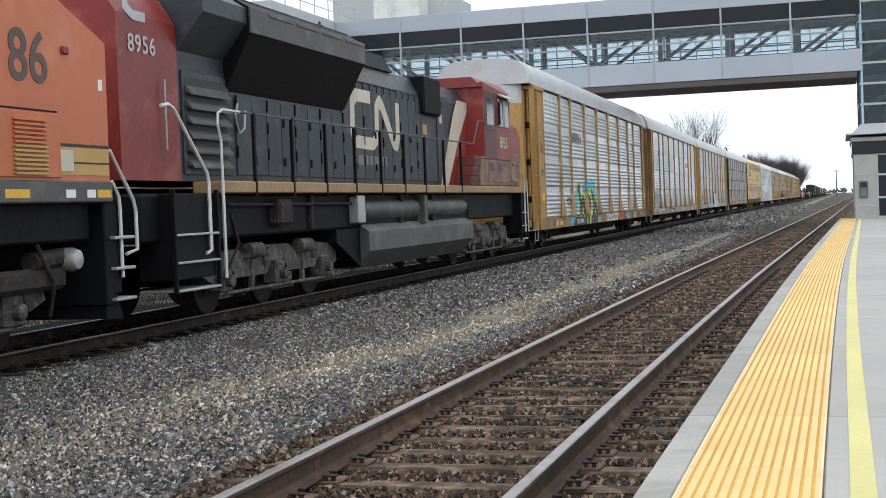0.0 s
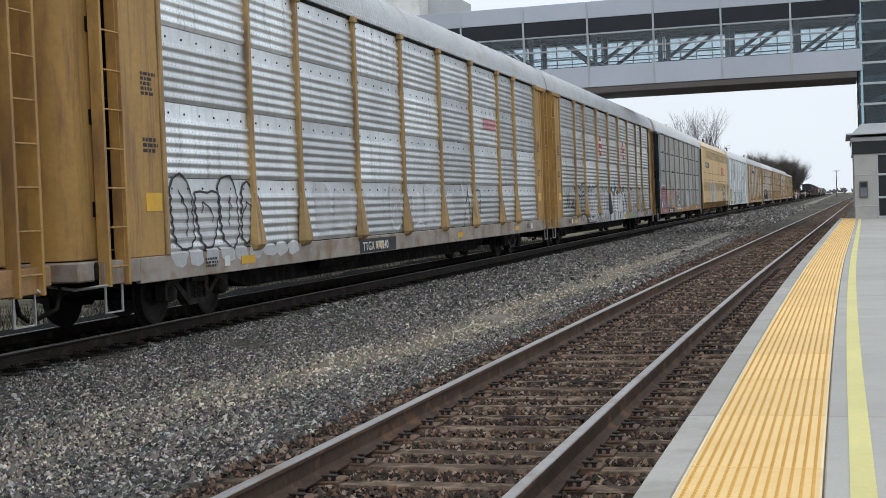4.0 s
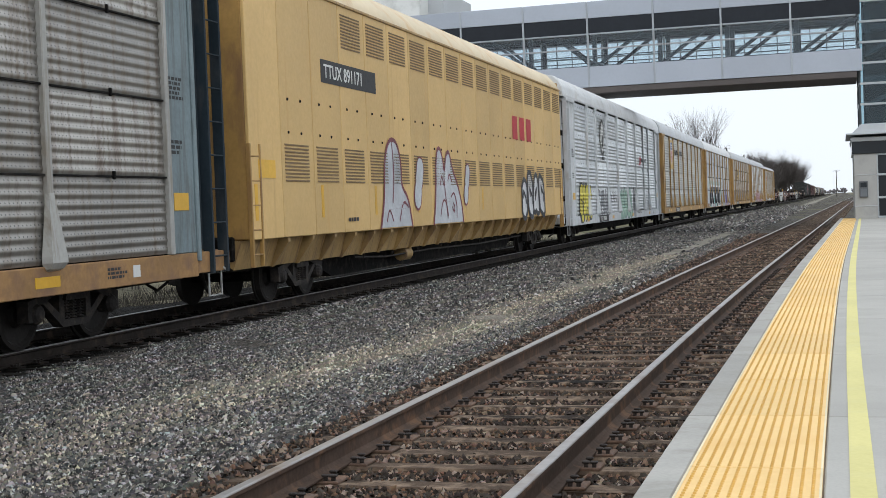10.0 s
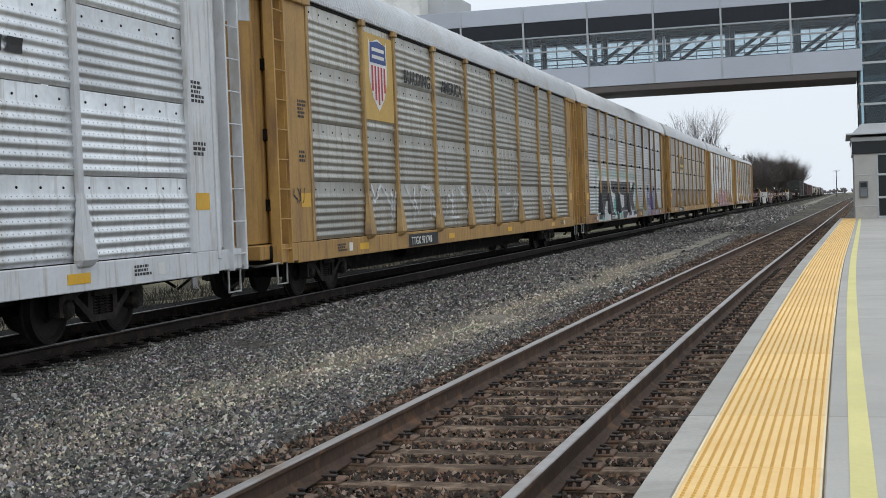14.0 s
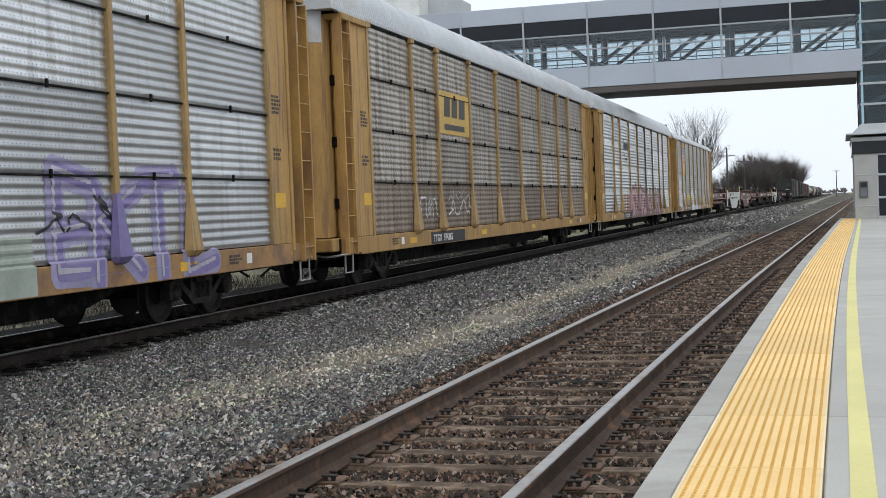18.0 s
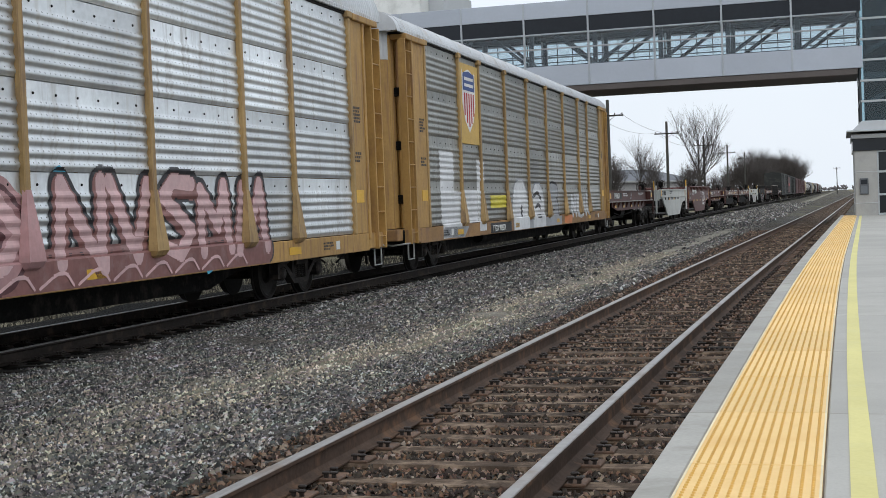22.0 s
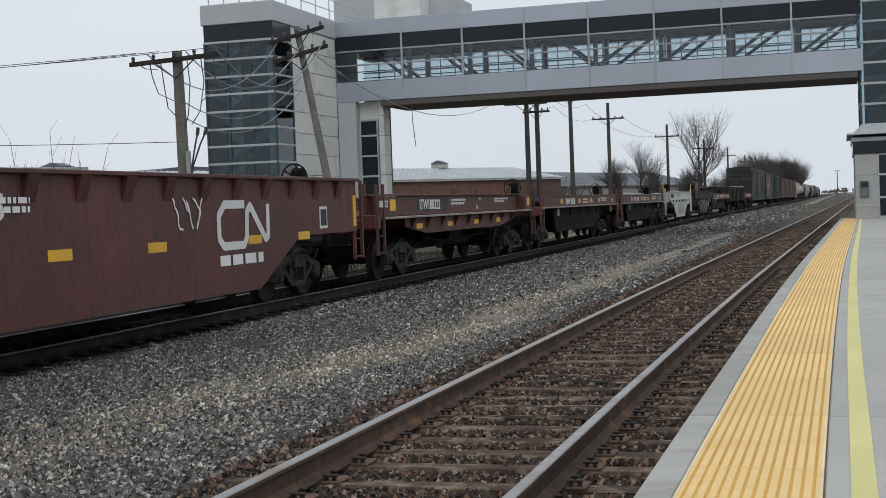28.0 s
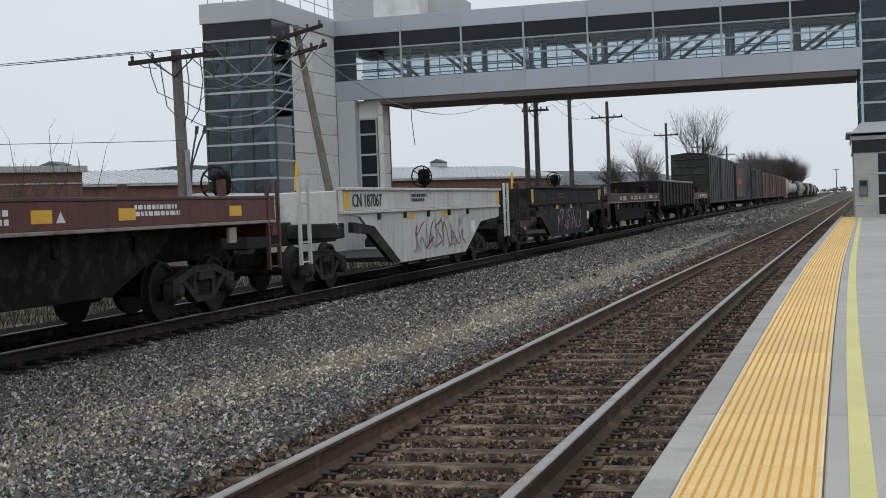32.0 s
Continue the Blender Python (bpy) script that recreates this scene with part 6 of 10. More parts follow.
    # ends: corner plate, recessed curved doors with a pale header, ladders, steps
    for wide, yy, sgn in ((1.06, y0, -1), (0.72, y1, 1)):
        span_y = lambda u, w: sorted((yy + sgn * u, yy + sgn * w))
        for side in (1, -1):
            def bx(a, b):
                return sorted((side * (SIDE + a), side * (SIDE + b)))
            part("end_panel", Shape().cbox(*bx(-0.05, 0.02), *span_y(0.06, wide), 0.93, PANEL_Z1, 0.015), end_m, c)
            part("corner_post", Shape().cbox(*bx(-0.12, 0.05), *span_y(wide, wide + 0.1), 0.8, PANEL_Z1 + 0.05, 0.015), end_m, c)
            part("door_track", Shape().cbox(*bx(-0.34, 0.09), *span_y(0.1, 1.5), PANEL_Z1 - 0.1, PANEL_Z1 + 0.03, 0.015), end_m, c)
            part("folded_door", Shape().cbox(*bx(-0.34, -0.29), *span_y(wide + 0.1, ENDS), 0.95, PANEL_Z1, 0.015), deep_m, c)
            part("door_hinge_post", Shape().cyl((side * (SIDE - 0.22), yy + sgn * (wide + 0.2), 0.95), (side * (SIDE - 0.22), yy + sgn * (wide + 0.2), PANEL_Z1), 0.045, 8), end_m, c)
            for zz in (1.5, 2.7, 3.9):
                part("door_latch", Shape().cbox(*bx(-0.3, -0.16), *span_y(wide + 0.14, wide + 0.28), zz, zz + 0.2, 0.01), BLACK, c)
            # curved folding door leaf, drawn in towards the middle
            pts = [(side * (SIDE - 0.3 - 0.8 * (1 - math.cos(a))), yy + sgn * (ENDS - 0.02 + 0.3 * math.sin(a))) for a in np.linspace(0, math.pi / 2, 7)]
            pts += [(0.0, pts[-1][1])]
            inner = [(a * 0.97, b - sgn * 0.05) for a, b in pts]
            part("end_door", Shape().prism(pts + inner[::-1], "z", 0.95, PANEL_Z1 - 0.55), deep_m, c, smooth=True)
            part("end_header", Shape().prism(pts + inner[::-1], "z", PANEL_Z1 - 0.545, PANEL_Z1 + 0.1), roof, c, smooth=True)
        part("end_platform", Shape().cbox(-SIDE + 0.1, SIDE - 0.1, *span_y(0.7, ENDS + 0.4), 0.68, 0.93, 0.02), sill, c)
        part("end_sill", Shape().cbox(SIDE - 0.06, SIDE + 0.02, *span_y(0.75, ENDS), 0.62, 0.93, 0.01), sill, c)
        ladder(c, SIDE + 0.05, min(span_y(ENDS - 0.49, ENDS - 0.03)), 0.6, PANEL_Z1 - 0.1, deep_m, 0.46, deep=0.13)
        part("step_iron", Shape().pipe([(SIDE - 0.03, yy + sgn * 1.15, 0.66), (SIDE - 0.03, yy + sgn * 1.15, 0.26), (SIDE - 0.03, yy + sgn * 1.55, 0.26), (SIDE - 0.03, yy + sgn * 1.55, 0.66)], 0.018), GRAB, c)
        part("brake_hose", Shape().pipe([(SIDE - 0.5, yy + sgn * (ENDS + 0.2), 0.62), (SIDE - 0.5, yy + sgn * (ENDS + 0.3), 0.35), (SIDE - 0.6, yy + sgn * (ENDS + 0.6), 0.25)], 0.03), BLACK, c)
        prof2 = [(a, b - 0.02) for a, b in prof]
        ya, yb = sorted((yy + sgn * ENDS, yy + sgn * (ENDS + 0.28)))
        part("roof_end", Shape().prism(prof2 + [(half, PANEL_Z1 + 0.06), (-half, PANEL_Z1 + 0.06)], "y", ya, yb), roof, c, smooth=True)
    return c, y0, y1


SILVER = sheet_material("bright_galvanised_sheet", (0.82, 0.85, 0.88), (0.5, 0.5, 0.49), 0.25)
SILVER_DULL = sheet_material("dull_galvanised_sheet", (0.63, 0.645, 0.65), (0.36, 0.34, 0.31), 0.35)
SILVER_GREY = sheet_material("grey_galvanised_sheet", (0.63, 0.64, 0.65), (0.42, 0.41, 0.40), 0.35, "fine")
SILVER_DARK = sheet_material("grimy_galvanised_sheet", (0.4, 0.38, 0.35), (0.22, 0.185, 0.155), 0.45, "fine")
SILVER_TAN = sheet_material("tan_grimed_sheet", (0.56, 0.55, 0.5), (0.34, 0.3, 0.24), 0.45)
SILVER_DARK2 = sheet_material("olive_grimed_sheet", (0.40, 0.40, 0.375), (0.25, 0.24, 0.21), 0.4)
DARK_BROWN_SHEET = sheet_material("dark_brown_sheet", (0.34, 0.27, 0.215), (0.13, 0.09, 0.065), 0.6, "fine", 0.6, 0.4)
SILVER_BROWN = sheet_material("brown_grimed_sheet", (0.56, 0.515, 0.46), (0.2, 0.15, 0.11), 0.55, "fine")
YELLOW = mat("aged_yellow_paint", (0.45, 0.262, 0.075), 0.6, 0, 0.18, 0.8, 14, 0.1, stain=(0.24, 0.13, 0.055), amount=0.45, streak=True)
YELLOW_PALE = mat("faded_yellow_paint", (0.68, 0.45, 0.175), 0.55, 0, 0.1, 0.35, 12, 0.08, stain=(0.55, 0.34, 0.12), amount=0.12, streak=True)
YELLOW_POST = mat("tan_yellow_post_paint", (0.42, 0.27, 0.105), 0.6, 0, 0.2, 1, 14, 0.1, stain=(0.2, 0.125, 0.065), amount=0.4, streak=True)
WHITE_POST = mat("white_post_paint", (0.62, 0.64, 0.66), 0.55, 0, 0.1, 1, 14, 0.08, stain=(0.42, 0.4, 0.37), amount=0.3, streak=True)
GREY_POST = mat("worn_grey_post_paint", (0.40, 0.395, 0.37), 0.6, 0.1, 0.15, 1, 14, 0.1, stain=(0.25, 0.22, 0.18), amount=0.4, streak=True)
TEAL_END = mat("blue_grey_end_paint", (0.2, 0.26, 0.28), 0.6, 0, 0.2, 1, 14, 0.1, stain=(0.11, 0.13, 0.13), amount=0.4, streak=True)
NAVY = mat("navy_end_paint", (0.022, 0.034, 0.044), 0.75, 0, 0.2, 1, 14, 0.1, stain=(0.05, 0.055, 0.06), amount=0.3, streak=True, spec=0.15)
ROOF = roof_material("galvanised_roof_sheet", (0.58, 0.6, 0.62), (0.45, 0.43, 0.4))
ROOF_WHITE = roof_material("white_painted_roof_sheet", (0.74, 0.75, 0.75), (0.6, 0.59, 0.56))
RUST_SILL = mat("rusty_yellow_sill", (0.36, 0.2, 0.075), 0.7, 0, 0.25, 0.9, 14, 0.15, stain=(0.2, 0.11, 0.06), amount=0.5)
GREY_SILL = mat("grimy_grey_sill", (0.34, 0.3, 0.26), 0.7, 0, 0.2, 0.9, 14, 0.15, stain=(0.22, 0.15, 0.1), amount=0.5)

# where the first side panel of each car begins along the track at the start
FIRST_PANEL = [44.2, 75.0, 105.15, 136.3, 165.0, 195.0, 225.7, 256.0, 287.1, 318.1, 349.2]
RACK_LENGTH = 28.4
SPECS = [
    ("silver autorack car with yellow posts and black-and-green graffiti", SILVER, YELLOW_POST, YELLOW, RUST_SILL, "bold"),
    ("silver autorack car with yellow ends and pale white graffiti", SILVER, YELLOW_POST, YELLOW, GREY_SILL, "bold"),
    ("silver autorack car with yellow posts and black-and-white graffiti", SILVER_DULL, YELLOW_POST, YELLOW, GREY_SILL, "bold"),
    ("grimy grey autorack car with navy ends and rose graffiti", SILVER_DARK, GREY_POST, TEAL_END, RUST_SILL, "fine"),
    None,
    ("silver autorack car with white posts and yellow and green graffiti", SILVER, WHITE_POST, WHITE_POST, WHITE_POST, "bold"),
    ("grey autorack car with yellow ends and a shield emblem panel", SILVER_TAN, YELLOW_POST, YELLOW, YELLOW, "bold"),
    ("grey autorack car with yellow posts and large black graffiti", SILVER_GREY, YELLOW_POST, YELLOW, RUST_SILL, "fine"),
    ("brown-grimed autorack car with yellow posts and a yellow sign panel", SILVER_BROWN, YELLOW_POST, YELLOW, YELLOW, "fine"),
    ("silver autorack car with yellow posts and pink graffiti", SILVER, YELLOW_POST, YELLOW, YELLOW, "bold"),
    ("dull grey autorack car with yellow posts and white block letters", SILVER_DARK2, YELLOW_POST, YELLOW, RUST_SILL, "bold"),
]
RACKS = {}
for i, spec in enumerate(SPECS):
    if spec:
        label, sheet, post, end_m, sill, style = spec
        RACKS[i + 1] = autorack(FIRST_PANEL[i] - STRETCH * (RACK_LENGTH - sum(BAYS)) / 2, RACK_LENGTH, label, sheet, post, ROOF_WHITE if i + 1 in (4, 6, 8) else ROOF, end_m, sill, style=style, high=0.5 if i + 1 == 11 else 0.82) + (surface_of(style),)


# ---- paint and writing on the autorack cars ----
INK = spray("black", 0.02, 0.02, 0.025)
CHALK = spray("white", 0.72, 0.73, 0.74)
PALE = spray("faded_white", 0.52, 0.53, 0.54)
CYAN = spray("cyan", 0.06, 0.42, 0.62)
LIME = spray("lime", 0.50, 0.62, 0.08)
PINK = spray("pink", 0.55, 0.25, 0.27)
ROSE = spray("dark_rose", 0.28, 0.05, 0.08)
GREEN = spray("mint_green", 0.34, 0.55, 0.42)
TEAL = spray("teal", 0.12, 0.55, 0.50)
LEMON = spray("lemon", 0.70, 0.60, 0.05)
ORANGE = spray("orange", 0.65, 0.2, 0.05)
PURPLE = spray("purple", 0.2, 0.16, 0.35)
SIGN_RED = mat("sign_red", (0.5, 0.03, 0.04), 0.6, 0, 0.1)
SIGN_WHITE = mat("sign_white", (0.75, 0.75, 0.73), 0.6, 0, 0.1)
SIGN_BLUE = mat("sign_blue", (0.03, 0.07, 0.25), 0.6, 0, 0.1)
SIGN_BLACK = mat("sign_black", (0.02, 0.02, 0.022), 0.6, 0, 0.15)
SIGN_YELLOW = mat("sign_yellow", (0.62, 0.4, 0.1), 0.6, 0, 0.12, stain=(0.5, 0.32, 0.1))
REFLECT = mat("yellow_reflector", (0.75, 0.42, 0.02), 0.4, 0, 0.1)


def sill_plate(c, y, text, width=2.4):
    """The black number board painted on the side sill."""
    part("number_board", Shape().box(SIDE + 0.018, SIDE + 0.025, y, y + width, 0.6, 0.88), SIGN_BLACK, c)
    word(c, text, y + 0.12, 0.65, 0.24, SIGN_WHITE, SIDE + 0.042, space=1.08)


def end_marks(c, y0, y1, seed):
    """Small markings, boards and reflectors round the ends and the sill."""
    f = lambda z: SIDE + 0.02
    for k, y in enumerate((y0 - 0.55, y1 + 0.08)):
        bars(c, y, 3.4, 5, 0.42, 0.045, SIGN_BLACK, f, seed + k)
        bars(c, y, 2.5, 3, 0.42, 0.05, SIGN_BLACK, f, seed + 7 + k)
        part("notice_board", Shape().box(SIDE + 0.021, SIDE + 0.027, y + 0.02, y + 0.44, 1.55, 1.8), REFLECT, c)
    for y in (y0 + 1.1, y1 - 1.7):
        bars(c, y, 0.8, 3, 0.5, 0.035, SIGN_BLACK, f, seed + 13)
        part("label_plate", Shape().box(SIDE + 0.021, SIDE + 0.026, y + 0.62, y + 0.8, 0.68, 0.84), SIGN_WHITE, c)
    for y, out in ((y0 - 1.5, -1), (y1 + 1.5, 1)):
        part("uncoupling_lever", Shape().pipe([(SIDE - 0.02, y, 0.7), (SIDE + 0.06, y + 0.1 * out, 0.62), (SIDE - 0.3, y + 0.3 * out, 0.58), (0.25, y + 0.42 * out, 0.72)], 0.02, 5), GRAB, c)
    for y in (y0 + 2.3, y0 + 8.5, y0 + 14.6, y0 + 20.8):
        part("reflector", Shape().box(SIDE + 0.021, SIDE + 0.026, y, y + 0.5, 0.68, 0.81), REFLECT, c)


def shield(c, y, z, w, h):
    out = [(0, 1), (0.08, 0.92), (0.3, 0.97), (0.5, 1.0), (0.7, 0.97), (0.92, 0.92), (1, 1), (1.0, 0.45), (0.82, 0.18), (0.5, 0.0), (0.18, 0.18), (0.0, 0.45)]
    pts = [(y + w * a, z + h * b) for a, b in out]
    f = lambda q: SIDE + 0.014
    part("shield", fill_paint([pts], f), SIGN_WHITE, c, "white emblem shield")
    part("shield_field", fill_paint([[(y + 0.05 * w, z + 0.66 * h), (y + 0.95 * w, z + 0.66 * h), (y + 0.93 * w, z + 0.93 * h), (y + 0.5 * w, z + 0.97 * h), (y + 0.07 * w, z + 0.93 * h)]], lambda q: SIDE + 0.019), SIGN_BLUE, c)
    for i in range(5):
        a = 0.12 + i * 0.17
        low = 0.05 + 1.0 * abs(a + 0.04 - 0.5) ** 1.6
        part("shield_stripe", fill_paint([[(y + a * w, z + (low + 0.04) * h), (y + (a + 0.09) * w, z + (low + 0.04) * h), (y + (a + 0.09) * w, z + 0.62 * h), (y + a * w, z + 0.62 * h)]], lambda q: SIDE + 0.019), SIGN_RED, c)
    for r in range(2):
        part("shield_band", fill_paint([[(y + 0.16 * w, z + (0.72 + 0.1 * r) * h), (y + 0.84 * w, z + (0.72 + 0.1 * r) * h), (y + 0.84 * w, z + (0.77 + 0.1 * r) * h), (y + 0.16 * w, z + (0.77 + 0.1 * r) * h)]], lambda q: SIDE + 0.023), SIGN_WHITE, c)


SMOKE = spray("smoke_grey_spray", 0.33, 0.34, 0.36)
OLIVE = spray("olive_spray", 0.33, 0.36, 0.2)


def paint_cars():
    for k in RACKS:
        c, y0, y1, f = RACKS[k]
        end_marks(c, y0, y1, k * 31)
    # 1: black letters on lime and cyan
    c, y, y1, f = RACKS[1]
    forms = [[(6.25, 1.95), (6.45, 1.5), (6.6, 0.95), (6.75, 0.75)], [(6.6, 1.2), (7.1, 1.6), (7.3, 1.2), (7.25, 0.75)], [(8.0, 1.75), (8.1, 1.2), (8.0, 0.75)], [(8.0, 1.45), (8.6, 1.5), (8.5, 1.15), (8.1, 1.05)],
             [(9.1, 1.75), (9.5, 1.45), (9.45, 1.0), (9.1, 0.75)], [(9.9, 1.3), (10.1, 0.95), (9.8, 0.7)], [(8.7, 0.7), (9.5, 0.66)]]
    forms = [[(y + p, q) for p, q in smooth_line(line)] for line in forms]
    flare = [[(y + 4.6, 0.66), (y + 5.5, 1.3)], [(y + 5.6, 1.5), (y + 5.9, 1.7)], [(y + 7.6, 1.95), (y + 8.3, 2.0)], [(y + 8.9, 2.0), (y + 9.6, 1.95)], [(y + 10.1, 1.5), (y + 10.5, 0.8)], [(y + 7.2, 1.6), (y + 9.5, 1.5)]]
    part("graffiti_cloud", blob_paint(flare, 0.34, lambda z: f(z) - 0.002), CYAN, c)
    piece(c, forms, f, (LIME, 0.36, 0.0, 0.0), (INK, 0.2, 0.02, 0.02))
    part("graffiti_block", fill_paint([[(y + 4.75, 0.61), (y + 10.2, 0.61), (y + 10.0, 0.9), (y + 5.3, 0.9)]], lambda z: f(z) - 0.001), INK, c)
    scrawl(c, y + 3.9, 1.25, 3, 0.32, 0.4, INK, f, 6, 0.06)
    scrawl(c, y + 11.0, 1.05, 2, 0.3, 0.4, INK, f, 7, 0.05)
    sill_plate(c, y + 5.2, "TTGX 980846")
    bars(c, y + 5.2, 3.72, 1, 2.35, 0.34, mat("faded_grey_letters", (0.16, 0.16, 0.17), 0.6, 0, 0.2), lambda z: f(z) + 0.02, 3)
    x0 = y + 12.2
    for w, m in ((3.3, CHALK), (1.9, ORANGE), (0.7, INK), (1.4, GREEN), (1.0, PURPLE), (0.8, LEMON)):
        part("graffiti_block", fill_paint([[(x0, 0.6), (x0 + w * 0.94, 0.6), (x0 + w, 0.91), (x0 + 0.1, 0.91)]], f), m, c)
        scrawl(c, x0 + 0.15, 0.66, max(2, int(w / 0.34)), 0.3, 0.2, INK if m is not INK else CHALK, lambda z: f(z) + 0.003, int(x0 * 10), 0.04)
        x0 += w
    # 2: pale white scrawls
    c, y, y1, f = RACKS[2]
    lettering(c, y + 0.15, 1.0, 4, 0.75, 1.05, PALE, INK, f, 12, 0.035)
    lettering(c, y + 5.4, 1.05, 3, 0.95, 0.95, PALE, None, f, 13)
    lettering(c, y + 9.6, 1.05, 6, 0.8, 0.9, PALE, CHALK, f, 14, 0.05)
    scrawl(c, y + 15.2, 1.1, 3, 0.6, 1.0, CHALK, f, 15, 0.09)
    scrawl(c, y + 15.3, 0.9, 3, 0.6, 1.0, INK, f, 16, 0.04)
    lettering(c, y + 0.1, 0.74, 9, 0.5, 0.3, PALE, None, f, 17)
    patch(c, y + 17.6, y + 19.0, 3.55, 3.85, PINK, "red_mark", surface=f)
    sill_plate(c, y + 7.6, "TTGX 970240", 2.2)
    # 3: white peaks rimmed with black, with grey outlined forms before and after
    c, y, y1, f = RACKS[3]
    rnd = random.Random(22)
    haze = spray("pale_violet_haze", 0.47, 0.47, 0.52)
    patch(c, y + 5.2, y + 10.4, 0.6, 1.85, haze, "graffiti_ground", surface=lambda z: f(z) - 0.003)
    scrawl(c, y + 0.9, 1.2, 5, 0.42, 0.8, INK, f, 21, 0.06)
    piece(c, glyph_lines("srn", y + 3.0, 1.0, 0.95, 0.95, rnd), f, (INK, 0.19, 0, 0), (SMOKE, 0.12, 0, 0))
    piece(c, glyph_lines("mruo", y + 5.6, 0.75, 1.2, 1.1, rnd), f, (INK, 0.21, 0, 0), (PALE, 0.13, 0, 0))
    peaks = [(10.72, 1.55), (11.25, 2.02), (11.75, 1.72), (12.1, 1.82), (12.5, 2.06), (12.85, 1.72), (13.2, 1.92), (13.45, 1.62), (13.9, 2.08), (14.3, 1.7), (14.75, 2.1), (15.15, 1.62), (15.55, 1.2)]
    part("graffiti_letter", fill_paint([[(y + 10.75, 0.6), (y + 15.6, 0.6)] + [(y + p, q) for p, q in peaks[::-1]]], f), CHALK, c, "cream-white sprayed peaks")
    part("graffiti_outline", blob_paint([[(y + p, q) for p, q in peaks]], 0.085, lambda z: f(z) + 0.004), INK, c)
    for p, q in ((10.72, 1.55), (11.75, 1.72), (12.1, 1.8), (12.85, 1.72), (13.45, 1.62), (14.3, 1.7), (15.15, 1.6), (15.55, 1.25)):
        wide = 0.1 if p in (10.72, 13.45) else 0.055
        part("graffiti_slot", blob_paint([[(y + p, q), (y + p + 0.04, 1.0)], [(y + p + 0.04, 0.98), (y + p - 0.22, 0.6)]], wide, lambda z: f(z) + 0.004), INK, c)
    coat_foot(c, (5,), CHALK)
    coat_foot(c, (4,), INK)
    part("graffiti_slot", blob_paint([[(y + 14.72, 1.05), (y + 14.75, 1.35)]], 0.14, lambda z: f(z) + 0.004), INK, c)
    part("graffiti_flare", fill_paint([[(y + 11.9, 1.98), (y + 12.5, 2.12), (y + 12.4, 2.42), (y + 12.1, 2.35)]], lambda z: f(z) - 0.002), CYAN, c)
    part("graffiti_flare", fill_paint([[(y + 12.9, 2.0), (y + 13.6, 2.05), (y + 13.4, 2.75)]], lambda z: f(z) - 0.002), PINK, c)
    patch(c, y + 15.7, y + 21.1, 0.62, 1.95, haze, "graffiti_ground", surface=lambda z: f(z) - 0.003)
    piece(c, glyph_lines("tur", y + 16.3, 1.0, 1.55, 0.8, rnd), f, (INK, 0.22, 0, 0), (SMOKE, 0.14, 0, 0))
    piece(c, glyph_lines("oc", y + 21.4, 1.1, 0.8, 0.7, rnd), f, (PURPLE, 0.07, 0, 0), (PALE, 0.03, 0, 0))
    patch(c, y + 15.8, y + 18.6, 0.6, 0.9, OLIVE, "graffiti_block", surface=f)
    for a, m in ((15.2, SIGN_YELLOW), (18.7, PURPLE), (19.5, SMOKE)):
        patch(c, y + a, y + a + 0.6, 0.6, 0.9, m, "graffiti_block", surface=f)
    for yy, zz in ((8.2, 3.3), (14.55, 3.3)):
        rnd = random.Random(3)
        out = [(y + yy + 0.45 + 0.4 * math.cos(a) * (1.15 if abs(math.cos(a)) > 0.5 else 1), zz + 0.45 + 0.55 * math.sin(a)) for a in np.linspace(0.39, 0.39 + 2 * math.pi, 9)[:-1]]
        part("emblem", fill_paint([out], lambda z: f(z) + 0.01), SIGN_WHITE, c, "red-and-white painted emblem")
        part("emblem_field", fill_paint([[(y + yy + 0.45 + (a - y - yy - 0.45) * 0.86, zz + 0.45 + (b - zz - 0.45) * 0.86) for a, b in out]], lambda z: f(z) + 0.014), SIGN_RED, c)
        part("emblem_bar", fill_paint([[(y + yy + 0.2, zz + u), (y + yy + 0.7, zz + u), (y + yy + 0.7, zz + u + 0.12), (y + yy + 0.2, zz + u + 0.12)] for u in (0.25, 0.55)], lambda z: f(z) + 0.018), SIGN_WHITE, c)
    sill_plate(c, y + 4.9, "TTGX 891001", 2.1)
    # 4: rose letters, a blue-orange block and three faces
    c, y, y1, f = RACKS[4]
    domes = [[(y + 0.4 + 0.62 * i, 0.7), (y + 0.4 + 0.62 * i, 1.88)] for i in range(5)]
    piece(c, domes, f, (CHALK, 0.4, 0, 0.03), (ROSE, 0.35, 0, 0))
    part("graffiti_stroke", blob_paint([smooth_line([(y + a, 1.85), (y + a - 0.1, 1.4), (y + a + 0.15, 1.1), (y + a - 0.05, 0.66)]) for a in (0.75, 1.35, 2.0, 2.6)] + [smooth_line([(y + 0.5, 1.2), (y + 0.75, 1.35), (y + 0.7, 1.0)]), smooth_line([(y + 1.5, 1.05), (y + 1.7, 1.4), (y + 1.9, 1.0)])], 0.028, lambda z: f(z) + 0.008), CHALK, c)
    part("graffiti_tag", blob_paint([smooth_line([(y - 0.25, 1.15), (y + 0.05, 1.2), (y - 0.3, 1.0), (y + 0.1, 1.02)]), smooth_line([(y + 3.2, 2.05), (y + 3.35, 1.6), (y + 3.15, 1.1)])], 0.06, lambda z: SIDE + 0.09), CHALK, c)
    part("graffiti_fill", fill_paint([bubble(random.Random(4), y + 4.35, 1.6, 0.85, 0.95)], f), ORANGE, c)
    scrawl(c, y + 3.5, 1.1, 3, 0.26, 0.3, CHALK, f, 36, 0.05)
    rnd = random.Random(33)
